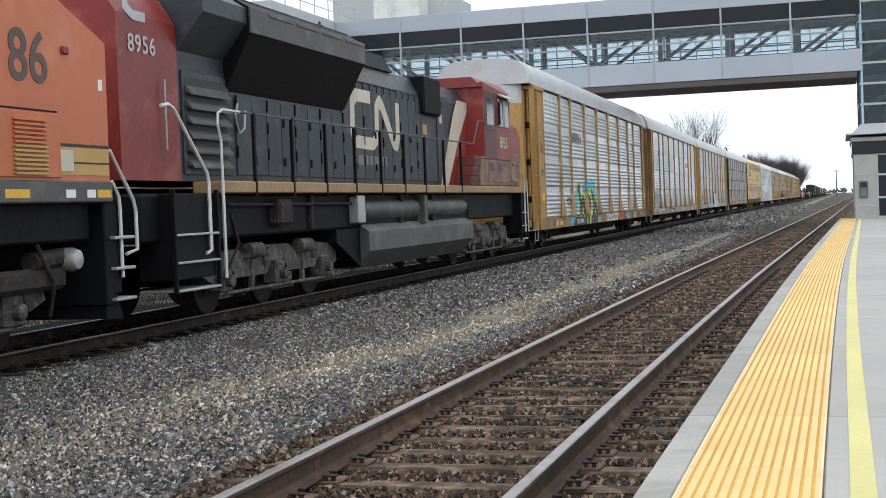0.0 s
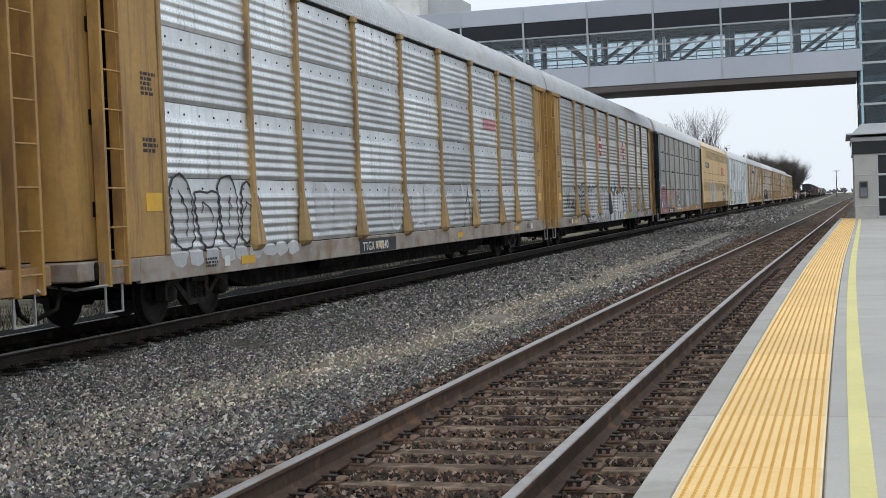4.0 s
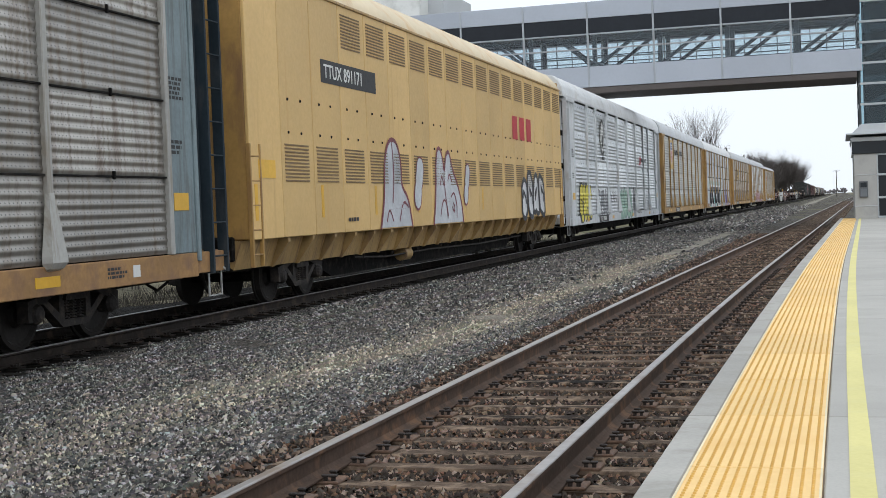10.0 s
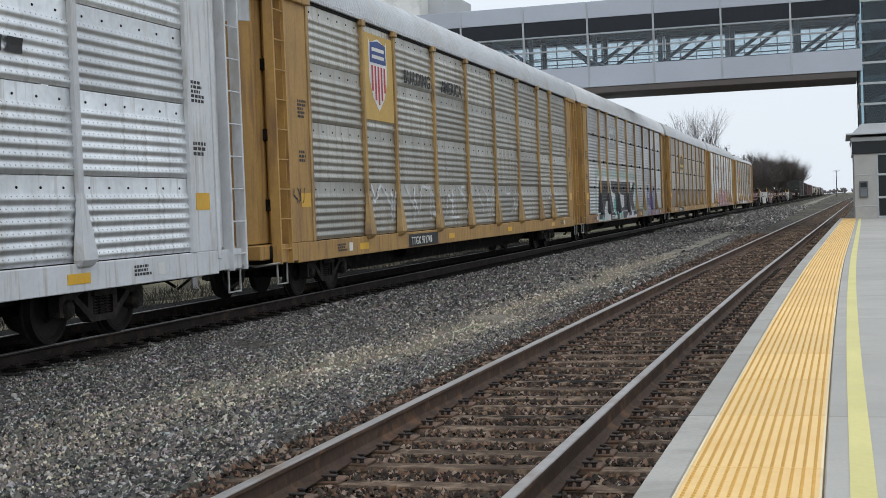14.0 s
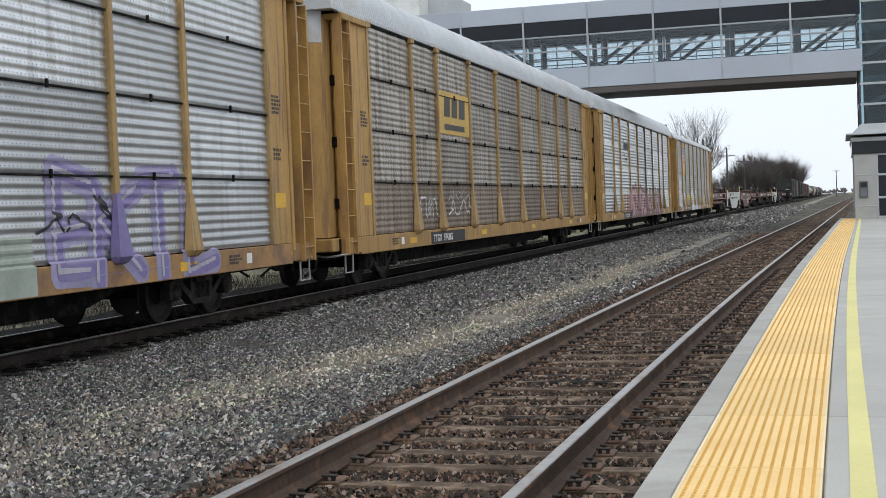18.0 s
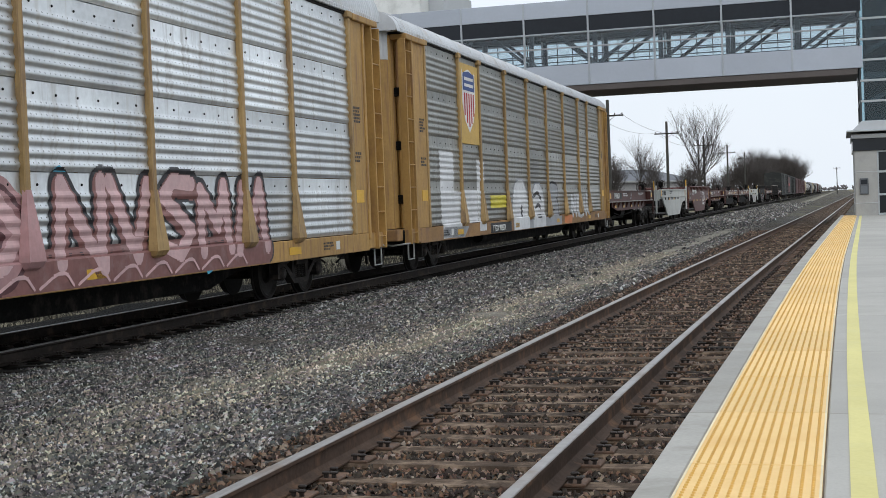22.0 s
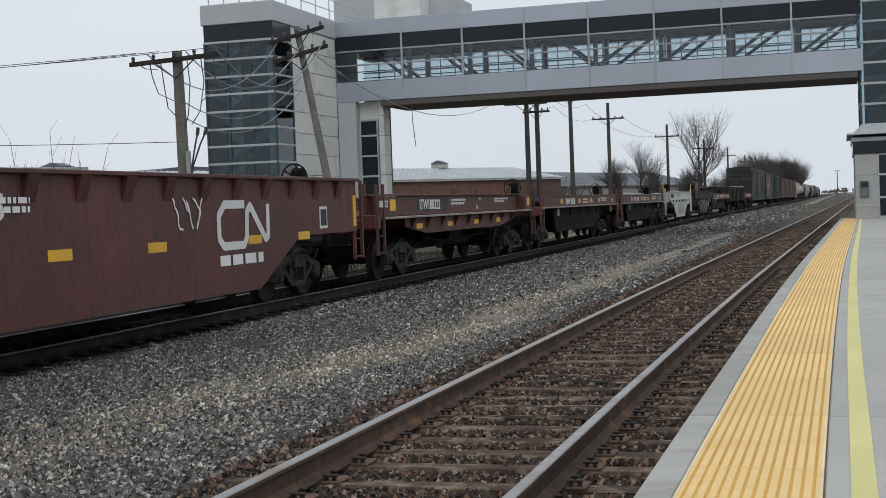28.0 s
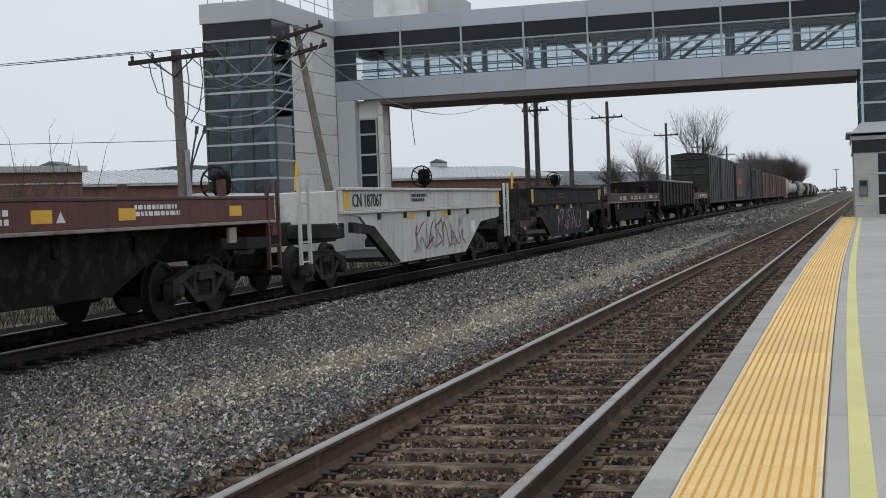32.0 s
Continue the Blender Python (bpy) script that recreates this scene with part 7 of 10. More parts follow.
    mixed = glyph_lines("neze", y + 5.15, 1.1, 0.62, 0.95, rnd, 0.1, 0.12)
    part("graffiti_ground", fill_paint([[(y + 5.1, 0.96), (y + 7.6, 0.96), (y + 7.55, 2.25), (y + 5.15, 2.15)]], lambda z: f(z) - 0.002), spray("washed_blue_spray", 0.3, 0.45, 0.5), c)
    piece(c, mixed, f, (spray("washed_red_spray", 0.5, 0.14, 0.08), 0.17, 0.05, -0.04), (spray("washed_orange_spray", 0.62, 0.3, 0.08), 0.11, 0, 0), (CYAN, 0.03, 0.05, 0.03))
    for p, q, r, m in ((8.4, 1.5, 0.36, ROSE), (9.9, 1.5, 0.36, spray("bottle_green_spray", 0.05, 0.16, 0.12)), (9.15, 1.35, 0.4, INK)):
        piece(c, [[(y + p, 1.25), (y + p, q)]], f, (CHALK, r + 0.1, 0, 0), (INK, r + 0.05, 0, 0), (m, r - 0.03, 0, 0))
        part("graffiti_stroke", blob_paint([smooth_line([(y + p - 0.22, q + 0.1), (y + p - 0.05, q - 0.22), (y + p + 0.2, q - 0.05), (y + p + 0.08, q + 0.18)]), smooth_line([(y + p - 0.2, 1.05), (y + p, 0.98), (y + p + 0.2, 1.08)])], 0.045, lambda z: f(z) + 0.014), CHALK, c)
    piece(c, [[(y + 9.15, 1.85), (y + 9.15, 1.9)]], lambda z: f(z) + 0.004, (CHALK, 0.34, 0, 0), (PINK, 0.27, 0, 0))
    piece(c, [smooth_line([(y + 14.7 + 0.6 * i, 0.95), (y + 14.8 + 0.6 * i, 1.7), (y + 15.0 + 0.6 * i, 1.75), (y + 15.05 + 0.6 * i, 0.95)]) for i in range(3)], f, (PALE, 0.12, 0, 0))
    part("emblem", stroke_paint([[(y + 6.7, 4.35), (y + 5.6, 4.35), (y + 5.6, 3.6), (y + 6.7, 3.6), (y + 6.7, 3.95), (y + 6.2, 3.95)], [(y + 6.9, 4.35), (y + 8.0, 4.35)], [(y + 7.45, 4.35), (y + 7.45, 3.55)]], 0.2, lambda z: f(z) - 0.002), spray("ghost_white_paint", 0.44, 0.44, 0.42), c, "worn pale emblem")
    scrawl(c, y - 0.95, 3.5, 3, 0.25, 0.5, INK, lambda z: SIDE + 0.022, 38, 0.04)
    scrawl(c, y - 0.95, 2.3, 3, 0.26, 0.4, CHALK, lambda z: SIDE + 0.022, 39, 0.05)
    sill_plate(c, y + 3.9, "TTGX  255375", 2.9)
    lettering(c, y + 9.2, 0.76, 6, 0.4, 0.24, None, CHALK, f, 37, 0.03)
    # 6: yellow name, outlines, green forms
    c, y, y1, f = RACKS[6]
    rnd = random.Random(42)
    bulbs = [smooth_line([(y + 1.3, 0.95), (y + 1.25, 1.4), (y + 1.45, 1.88)]), smooth_line([(y + 1.98, 1.0), (y + 2.05, 1.4), (y + 2.0, 1.85)]), smooth_line([(y + 2.55, 1.05), (y + 2.6, 1.85)]), smooth_line([(y + 3.15, 1.05), (y + 3.2, 1.5), (y + 3.3, 1.8)])]
    part("graffiti_shadow", blob_paint([[(p - 0.2, q) for p, q in line] for line in bulbs], 0.33, lambda z: f(z) - 0.002), INK, c)
    piece(c, bulbs, f, (INK, 0.33, 0, 0), (LEMON, 0.265, 0, 0))
    part("graffiti_stroke", blob_paint([smooth_line([(y + 1.3, 1.55), (y + 1.5, 1.45), (y + 1.35, 1.3)]), smooth_line([(y + 1.95, 1.6), (y + 2.15, 1.5), (y + 1.95, 1.35)]), [(y + 2.5, 1.2), (y + 2.65, 1.2)]], 0.035, lambda z: f(z) + 0.008), INK, c)
    piece(c, glyph_lines("fmun", y + 5.25, 1.0, 0.62, 0.85, rnd, 0.3, 0.1), f, (INK, 0.13, 0, 0), (SMOKE, 0.08, 0, 0))
    scrawl(c, y + 8.0, 1.4, 5, 0.4, 0.45, INK, f, 44, 0.05)
    mint = glyph_lines("nouo", y + 11.0, 0.8, 0.95, 0.95, rnd, 0.35, 0.05)
    piece(c, mint, f, (spray("dark_teal_spray", 0.08, 0.2, 0.17), 0.27, 0.02, -0.02), (GREEN, 0.2, 0, 0), (CHALK, 0.02, -0.06, 0.06))
    piece(c, [[(y + 15.6, 0.75), (y + 15.6, 1.75)]], f, (INK, 0.34, 0, 0), (SMOKE, 0.25, 0, 0))
    scrawl(c, y + 15.3, 0.9, 3, 0.22, 0.9, INK, lambda z: f(z) + 0.008, 46, 0.06)
    oval = [(y + 6.5 + 0.5 * math.cos(a), 4.15 + 0.72 * math.sin(a)) for a in np.linspace(0, 6.28, 18)[:-1]]
    part("crest", fill_paint([oval], lambda z: f(z) + 0.01), SIGN_WHITE, c, "white painted crest with a dark rim")
    part("crest_rim", stroke_paint([oval + oval[:1]], 0.1, lambda z: f(z) + 0.02), SIGN_BLACK, c)
    part("crest_leaf", fill_paint([bubble(random.Random(2), y + 6.6, 4.0, 0.45, 0.5, 14, 0.3)], lambda z: f(z) + 0.02), SIGN_BLACK, c)
    bars(c, y + 6.25, 3.2, 1, 0.8, 0.14, SIGN_BLACK, lambda z: f(z) + 0.02, 5)
    part("emblem_cross", stroke_paint([[(y + 17.6, 3.65), (y + 18.3, 3.2)], [(y + 18.3, 3.65), (y + 17.6, 3.2)]], 0.13, lambda z: f(z) + 0.02), SIGN_RED, c)
    bars(c, y + 18.4, 3.4, 1, 1.9, 0.18, SIGN_BLACK, lambda z: f(z) + 0.02, 6)
    sill_plate(c, y + 5.1, "TTGX 707698", 2.4)
    bars(c, y + 1.6, 0.9, 1, 1.8, 0.07, SIGN_BLACK, f, 8)
    scrawl(c, y + 16.6, 0.78, 3, 0.4, 0.24, INK, f, 47, 0.06)
    # 7: shield panel, slogan, pale scrawls
    c, y, y1, f = RACKS[7]
    part("sign_panel", Shape().cbox(SIDE - 0.02, SIDE + 0.008, y + 2.88, y + 4.74, 3.3, 5.08, 0.004), SIGN_YELLOW, c, "yellow emblem panel")
    shield(c, y + 3.25, 3.5, 1.1, 1.5)
    word(c, "BUILDING", y + 5.5, 4.25, 0.42, SIGN_BLACK, SIDE + 0.01, space=1.05)
    word(c, "AMERICA", y + 8.35, 4.25, 0.42, SIGN_BLACK, SIDE + 0.01, space=1.05)
    for yy, n, s in ((3.2, 3, 51), (5.4, 4, 52), (8.4, 4, 53), (11.4, 4, 54), (14.6, 4, 55), (20.5, 3, 56)):
        scrawl(c, y + yy, 1.15, n, 0.62, 0.85, CHALK, f, s, 0.06)
    scrawl(c, y - 0.85, 1.6, 3, 0.16, 0.3, INK, lambda z: SIDE + 0.02, 57, 0.03)
    sill_plate(c, y + 5.4, "TTGX 971749", 2.2)
    # 8: large black letters rimmed with teal and white
    c, y, y1, f = RACKS[8]
    part("graffiti_glow", fill_paint([[(y + 1.6, 0.62), (y + 13.9, 0.62), (y + 13.6, 2.75), (y + 1.8, 2.8)]], lambda z: f(z) - 0.004), spray("pale_teal_haze", 0.42, 0.52, 0.49), c)
    part("graffiti_base", fill_paint([[(y + 2.0, 0.62), (y + 13.3, 0.62), (y + 13.75, 1.5), (y + 13.3, 2.45), (y + 2.2, 2.5)]], f), CHALK, c)
    g8 = lambda z: f(z) + 0.005
    for pts in ([(2.2, 0.7), (3.5, 0.7), (4.3, 1.45), (4.9, 1.45), (5.3, 0.7), (6.6, 0.7), (5.3, 2.32), (2.6, 2.32)],
                [(5.7, 2.32), (8.6, 2.32), (8.6, 1.9), (8.0, 1.8), (7.9, 1.1), (6.95, 0.8), (6.9, 1.75), (5.9, 1.85)],
                [(8.3, 1.75), (8.75, 2.32), (10.6, 2.32), (10.6, 1.0), (9.9, 0.64), (8.9, 0.64), (8.7, 1.1), (9.5, 1.2), (9.4, 1.7)],
                [(10.75, 2.32), (11.5, 2.32), (11.65, 1.85), (12.5, 2.32), (13.2, 2.32), (12.4, 1.5), (13.3, 0.78), (12.4, 0.72), (11.7, 1.2), (11.5, 0.72), (10.7, 0.72)]):
        part("graffiti_letter", fill_paint([[(y + a, b) for a, b in pts]], g8), INK, c)
    for pts in ([(6.55, 0.66), (6.95, 0.66), (6.85, 1.7), (6.5, 1.5)], [(8.0, 0.66), (8.6, 0.66), (8.3, 1.6), (8.02, 1.7)], [(13.3, 0.8), (13.7, 1.5), (13.3, 2.3), (13.1, 2.2), (13.35, 1.5), (13.1, 0.9)], [(2.9, 0.64), (3.6, 0.64), (3.1, 0.9)]):
        part("graffiti_accent", fill_paint([[(y + a, b) for a, b in pts]], lambda z: f(z) + 0.008), TEAL, c)
    patch(c, y + 4.82, y + 7.58, 3.85, 4.75, spray("grey_patch", 0.4, 0.42, 0.44), "sign_patch", surface=lambda z: SIDE - 0.008)
    bars(c, y + 5.5, 4.4, 1, 2.4, 0.26, SIGN_WHITE, lambda z: SIDE, 7)
    bars(c, y + 5.5, 4.0, 1, 1.9, 0.26, SIGN_WHITE, lambda z: SIDE, 9)
    scrawl(c, y + 5.6, 3.9, 5, 0.5, 0.9, INK, lambda z: SIDE + 0.004, 63, 0.02)
    coat_foot(c, (1, 2, 3, 4), INK)
    rnd = random.Random(64)
    tall = glyph_lines("ektl", y + 17.6, 0.75, 1.1, 1.25, rnd, 0.2, 0.1)
    piece(c, tall, f, (spray("lavender_spray", 0.3, 0.27, 0.42), 0.19, 0, 0), (PURPLE, 0.1, 0.04, 0), (spray("lilac_spray", 0.5, 0.48, 0.55), 0.03, -0.03, 0.03))
    coat_foot(c, (7,), PURPLE)
    patch(c, y + 15.6, y + 17.4, 0.6, 1.3, spray("washed_mint_spray", 0.42, 0.47, 0.4), "graffiti_ground", surface=lambda z: f(z) - 0.001)
    scrawl(c, y + 17.5, 1.3, 3, 0.6, 0.5, INK, f, 65, 0.04)
    sill_plate(c, y + 5.3, "TTGX 941900", 2.4)
    # 9: yellow sign panel with a dark emblem
    c, y, y1, f = RACKS[9]
    part("sign_panel", Shape().cbox(SIDE - 0.01, SIDE + 0.008, y + 4.88, y + 7.62, 3.25, 4.3, 0.004), SIGN_YELLOW, c, "yellow emblem panel")
    g = lambda z: SIDE + 0.012
    dark = mat("emblem_dark", (0.06, 0.055, 0.045), 0.6, 0, 0.2)
    for a, w in ((5.35, 0.5), (6.0, 0.5), (6.65, 0.55)):
        part("emblem_block", fill_paint([[(y + a, 3.68), (y + a + w, 3.68), (y + a + w + 0.06, 4.16), (y + a + 0.06, 4.16)]], g), dark, c, "dark plain emblem block")
    patch(c, y + 5.35, y + 7.15, 3.36, 3.5, dark, "emblem_bar", surface=g)
    scrawl(c, y + 3.3, 1.2, 4, 0.45, 0.5, CHALK, f, 71, 0.04)
    scrawl(c, y + 5.5, 1.25, 5, 0.48, 0.4, CHALK, f, 72, 0.04)
    scrawl(c, y + 5.5, 1.6, 4, 0.5, 0.3, PALE, f, 73, 0.03)
    sill_plate(c, y + 3.9, "TTGX  974365", 2.9)
    # 10: pink letters
    c, y, y1, f = RACKS[10]
    part("graffiti_stroke", blob_paint([[(y + 5.1 + 0.5 * i, 1.0), (y + 5.25 + 0.5 * i, 1.65)] for i in range(6)], 0.14, f), spray("rust_orange_spray", 0.42, 0.19, 0.1), c)
    dusty, brick_rose = spray("dusty_pink_spray", 0.45, 0.25, 0.25), spray("brick_rose_spray", 0.24, 0.1, 0.09)
    patch(c, y + 8.0, y + 20.0, 0.6, 1.1, brick_rose, "graffiti_ground", surface=lambda z: f(z) - 0.002)
    rnd = random.Random(81)
    blush, maroon = spray("blush_spray", 0.66, 0.43, 0.43), spray("maroon_spray", 0.09, 0.02, 0.025)
    first = glyph_lines("snod", y + 8.0, 0.85, 1.38, 1.0, rnd, 0.22, 0.05)
    piece(c, first, f, (dusty, 0.36, 0, 0), (maroon, 0.27, 0, 0), (dusty, 0.2, 0, 0), (blush, 0.11, -0.03, 0.04))
    coat_foot(c, (3, 4, 5), dusty)
    second = glyph_lines("nvsmm", y + 14.0, 0.85, 1.2, 0.95, rnd, 0.24, 0.06)
    piece(c, second, f, (INK, 0.24, 0, 0), (brick_rose, 0.18, 0, -0.02), (blush, 0.11, 0, 0.04))
    for p, q in ((14.2, 1.9), (16.3, 1.75), (19.9, 0.9), (17.9, 0.75)):
        part("graffiti_accent", fill_paint([bubble(random.Random(int(p * 9)), y + p, q, 0.35, 0.4)], lambda z: f(z) - 0.001), CYAN, c)
    part("graffiti_stroke", blob_paint([smooth_line([(y + 8.0 + 0.8 * i, 0.64), (y + 8.5 + 0.8 * i, 0.86), (y + 8.7 + 0.8 * i, 0.64)]) for i in range(14)], 0.02, lambda z: f(z) + 0.012), blush, c)
    part("emblem", stroke_paint([[(y + 6.1, 4.3), (y + 5.9, 4.3), (y + 5.9, 3.6), (y + 6.1, 3.6)], [(y + 7.3, 4.3), (y + 7.5, 4.3), (y + 7.5, 3.6), (y + 7.3, 3.6)]], 0.07, lambda z: f(z) + 0.03), SIGN_BLACK, c, "bracket-shaped emblem")
    bars(c, y + 6.1, 3.85, 1, 1.5, 0.3, SIGN_BLACK, lambda z: f(z) + 0.02, 12)
    bars(c, y + 6.4, 3.35, 1, 0.9, 0.12, SIGN_BLACK, lambda z: f(z) + 0.02, 14)
    sill_plate(c, y + 5.4, "TTGX 973218", 2.5)
    scrawl(c, y - 0.8, 1.2, 4, 0.16, 0.6, CHALK, lambda z: SIDE + 0.02, 87, 0.03)
    # 11: shield panel and white block letters
    c, y, y1, f = RACKS[11]
    part("sign_panel", Shape().cbox(SIDE - 0.02, SIDE + 0.008, y + 2.88, y + 4.74, 3.0, 5.08, 0.004), SIGN_YELLOW, c, "yellow emblem panel")
    shield(c, y + 3.18, 3.3, 1.25, 1.65)
    for a, b, z0, z1 in ((1.05, 2.2, 0.62, 2.75), (2.2, 2.9, 0.62, 1.75), (2.9, 4.4, 0.95, 1.8), (4.45, 5.15, 0.7, 2.6)):
        part("graffiti_block", fill_paint([[(y + a, z0), (y + b, z0), (y + b + 0.03, z1), (y + a - 0.02, z1 + 0.02)]], f), CHALK, c, "white rolled block letter")
    for p, r, top in ((9.4, 0.85, 1.25), (11.9, 0.75, 1.25)):
        piece(c, [[(y + p - 0.2, 0.75), (y + p - 0.15, top)], [(y + p + 0.2, 0.75), (y + p + 0.15, top)]], f, (SMOKE, r + 0.07, 0, 0), (CHALK, r, 0, 0))
    part("graffiti_slot", blob_paint([[(y + 9.5, 1.05), (y + 9.5, 1.25)]], 0.1, lambda z: f(z) + 0.008), INK, c)
    part("graffiti_stroke", blob_paint([smooth_line([(y + 11.2, 1.6), (y + 11.8, 1.75), (y + 12.3, 1.5)]), smooth_line([(y + 11.5, 1.25), (y + 12.0, 1.35), (y + 12.2, 1.2)]), [(y + 11.0, 1.6), (y + 11.0, 0.9)], [(y + 11.7, 0.95), (y + 12.2, 0.95)]], 0.06, lambda z: f(z) + 0.008), INK, c)
    piece(c, [smooth_line([(y + 14.9, 1.75), (y + 13.8, 1.85), (y + 13.8, 1.4), (y + 14.8, 1.35), (y + 15.0, 0.95), (y + 13.7, 0.75)])], f, (INK, 0.3, 0, 0), (SMOKE, 0.22, 0, 0))
    piece(c, glyph_lines("nemu", y + 17.5, 0.95, 1.0, 0.55, random.Random(93), 0.3), f, (PALE, 0.17, 0, 0), (CHALK, 0.1, 0, 0))
    patch(c, y + 8.4, y + 15.5, 0.6, 0.9, SMOKE, "graffiti_ground", surface=lambda z: f(z) - 0.002)
    for p, q, m in ((1.0, 2.4, SMOKE), (11.0, 2.2, INK), (13.6, 0.9, PALE), (16.0, 1.6, ORANGE)):
        part("graffiti_block", fill_paint([[(y + p, 0.62), (y + p + q * 0.8, 0.6), (y + p + q, 0.88), (y + p + 0.15, 0.9)]], f), m, c)
    sill_plate(c, y + 5.6, "TTGX 993271", 2.4)
    patch(c, y + 5.8, y + 7.6, 1.3, 1.65, LEMON, "graffiti_block", surface=f)


paint_cars()


# ---- the smooth-sided car ----
def smooth_rack(start, length):
    c = car("autorack_car", start, "smooth pale-yellow autorack car with vent grilles and graffiti", "rail car", "autoracks in the train", exact=start, stretch=1.0)
    y0, y1 = 0.45, length - 0.45
    paint = YELLOW_PALE
    edges = np.linspace(y0 + 1.35, y1, 18)
    part("side_skin", Shape().cbox(SIDE - 0.06, SIDE, y0, edges[0] - 0.006, 1.04, 5.42, 0.01), paint, c)
    slot = Shape()
    for r in range(11):
        slot.box(SIDE + 0.001, SIDE + 0.012, 0.12, 1.16, r * 0.062, r * 0.062 + 0.028)
    grille = slot.mesh("vent_grille", mat("vent_slots", (0.2, 0.13, 0.06), 0.7, 0, 0.1))
    for i, (a, b) in enumerate(zip(edges, edges[1:])):
        part("side_skin", Shape().cbox(SIDE - 0.06, SIDE, a + 0.012, b - 0.012, 1.04, 5.42, 0.012), paint, c)
        k = (b - a) / 1.42
        for z in ((2.0, 4.6) if i > 1 else (2.0,)):
            if not (z > 4 and i in (0, 1)):
                g = part("vent_grille", grille, paint, c, at=(0, a + 0.02, z))
                g.scale = (1, k, 1)
        for z in (2.85, 3.42):
            part("lift_eye", Shape().lathe([(0.03, 0), (0.02, 0.02), (0.005, 0.022)], (SIDE, a + 0.35, z), "x", 8).lathe([(0.03, 0), (0.02, 0.02), (0.005, 0.022)], (SIDE, a + 0.95, z), "x", 8), BLACK, c)
    part("side_skin", Shape().cbox(-SIDE, -SIDE + 0.06, y0, y1, 1.04, 5.42, 0.02), paint, c)
    rise = [(SIDE, 5.46), (SIDE - 0.1, 5.66), (SIDE - 0.42, 6.0), (SIDE - 0.9, 6.1), (0.0, 6.14)]
    prof = [(-a, b) for a, b in rise] + rise[-2::-1]
    part("roof", Shape().prism(prof + [(SIDE, 5.41), (-SIDE, 5.41)], "y", y0, y1), mat("sun_bleached_yellow_roof", (0.74, 0.6, 0.38), 0.5, 0, 0.1, 0.4, 9, 0.05, stain=(0.55, 0.36, 0.16), amount=0.3), c, "bleached pale-yellow roof", smooth=True)
    part("roof_edge", Shape().cbox(SIDE - 0.03, SIDE + 0.03, y0, y1, 5.4, 5.46, 0.01), YELLOW_POST, c)
    for y, s in ((y0, 1), (y1, -1)):
        part("end_wall", Shape().cbox(-SIDE + 0.06, SIDE - 0.06, min(y, y + s * 0.1), max(y, y + s * 0.1), 1.04, 5.7, 0.02), YELLOW, c)
        ladder(c, SIDE - 0.02, y + (0.0 if s > 0 else -0.42), 0.6, 2.6, YELLOW, 0.4)
    part("side_sill", Shape().prism([(SIDE - 0.42, 0.6), (SIDE - 0.36, 0.56), (SIDE - 0.2, 1.03), (SIDE - 0.42, 1.03)], "y", y0, y1), YELLOW_POST, c)
    for i in range(22):
        y = y0 + 1.6 + i * (y1 - y0 - 3) / 21
        part("gusset", Shape().prism([(SIDE - 0.4, 0.55), (SIDE - 0.33, 0.54), (SIDE - 0.02, 0.96), (SIDE - 0.02, 1.035), (SIDE - 0.4, 1.035)], "y", y - 0.05, y + 0.05), YELLOW_POST, c)
    part("underframe", Shape().cbox(-1.2, 1.2, 0.4, length - 0.4, 0.7, 1.1, 0.03), BLACK, c)
    part("centre_sill", Shape().prism([(0.4, 0.7), (0.4, 0.5), (5.2, 0.45), (6.2, 0.14), (length - 6.2, 0.14), (length - 5.2, 0.45), (length - 0.4, 0.5), (length - 0.4, 0.7)], "x", -0.7, 0.7), BLACK, c)
    part("brake_reservoir", Shape().cyl((1.0, 10.0, 0.42), (1.0, 10.5, 0.42), 0.16, 10), YELLOW_POST, c, "grimy tan brake cylinder", smooth=True)
    part("brake_pipe", Shape().pipe([(1.1, 6.5, 0.5), (1.1, 8.6, 0.42), (1.12, 12.0, 0.45), (1.1, 17.0, 0.4), (1.1, 22.5, 0.46)], 0.022), GEAR, c)
    for y in np.linspace(7.0, 21.0, 8):
        part("pipe_hanger", Shape().pipe([(1.2, y, 0.72), (1.12, y, 0.44), (1.0, y + 0.25, 0.7)], 0.014, 4), GEAR, c)
    truck(c, 3.6)
    truck(c, length - 3.6)
    couplers(c, length)
    f = lambda z: SIDE + 0.012
    part("number_board", Shape().box(SIDE, SIDE + 0.008, y0 + 3.4, y0 + 6.6, 3.85, 4.28), SIGN_BLACK, c)
    word(c, "TTUX 891171", y0 + 3.55, 3.95, 0.36, SIGN_WHITE, SIDE + 0.01, space=1.05)
    frost = spray("cool_white_spray", 0.55, 0.57, 0.6)
    wine = spray("wine_red_spray", 0.2, 0.03, 0.05)
    first = [(6.6, 1.07), (6.9, 1.7), (6.95, 2.5), (7.35, 2.98), (7.9, 2.9), (8.15, 2.4), (8.1, 1.95), (8.6, 1.7), (8.85, 1.07)]
    second = [(10.6, 1.07), (10.85, 1.7), (10.95, 2.7), (11.25, 2.95), (11.55, 2.65), (11.65, 2.25), (11.85, 2.75), (12.15, 2.85), (12.4, 2.4), (12.9, 2.0), (13.25, 1.5), (13.35, 1.07)]
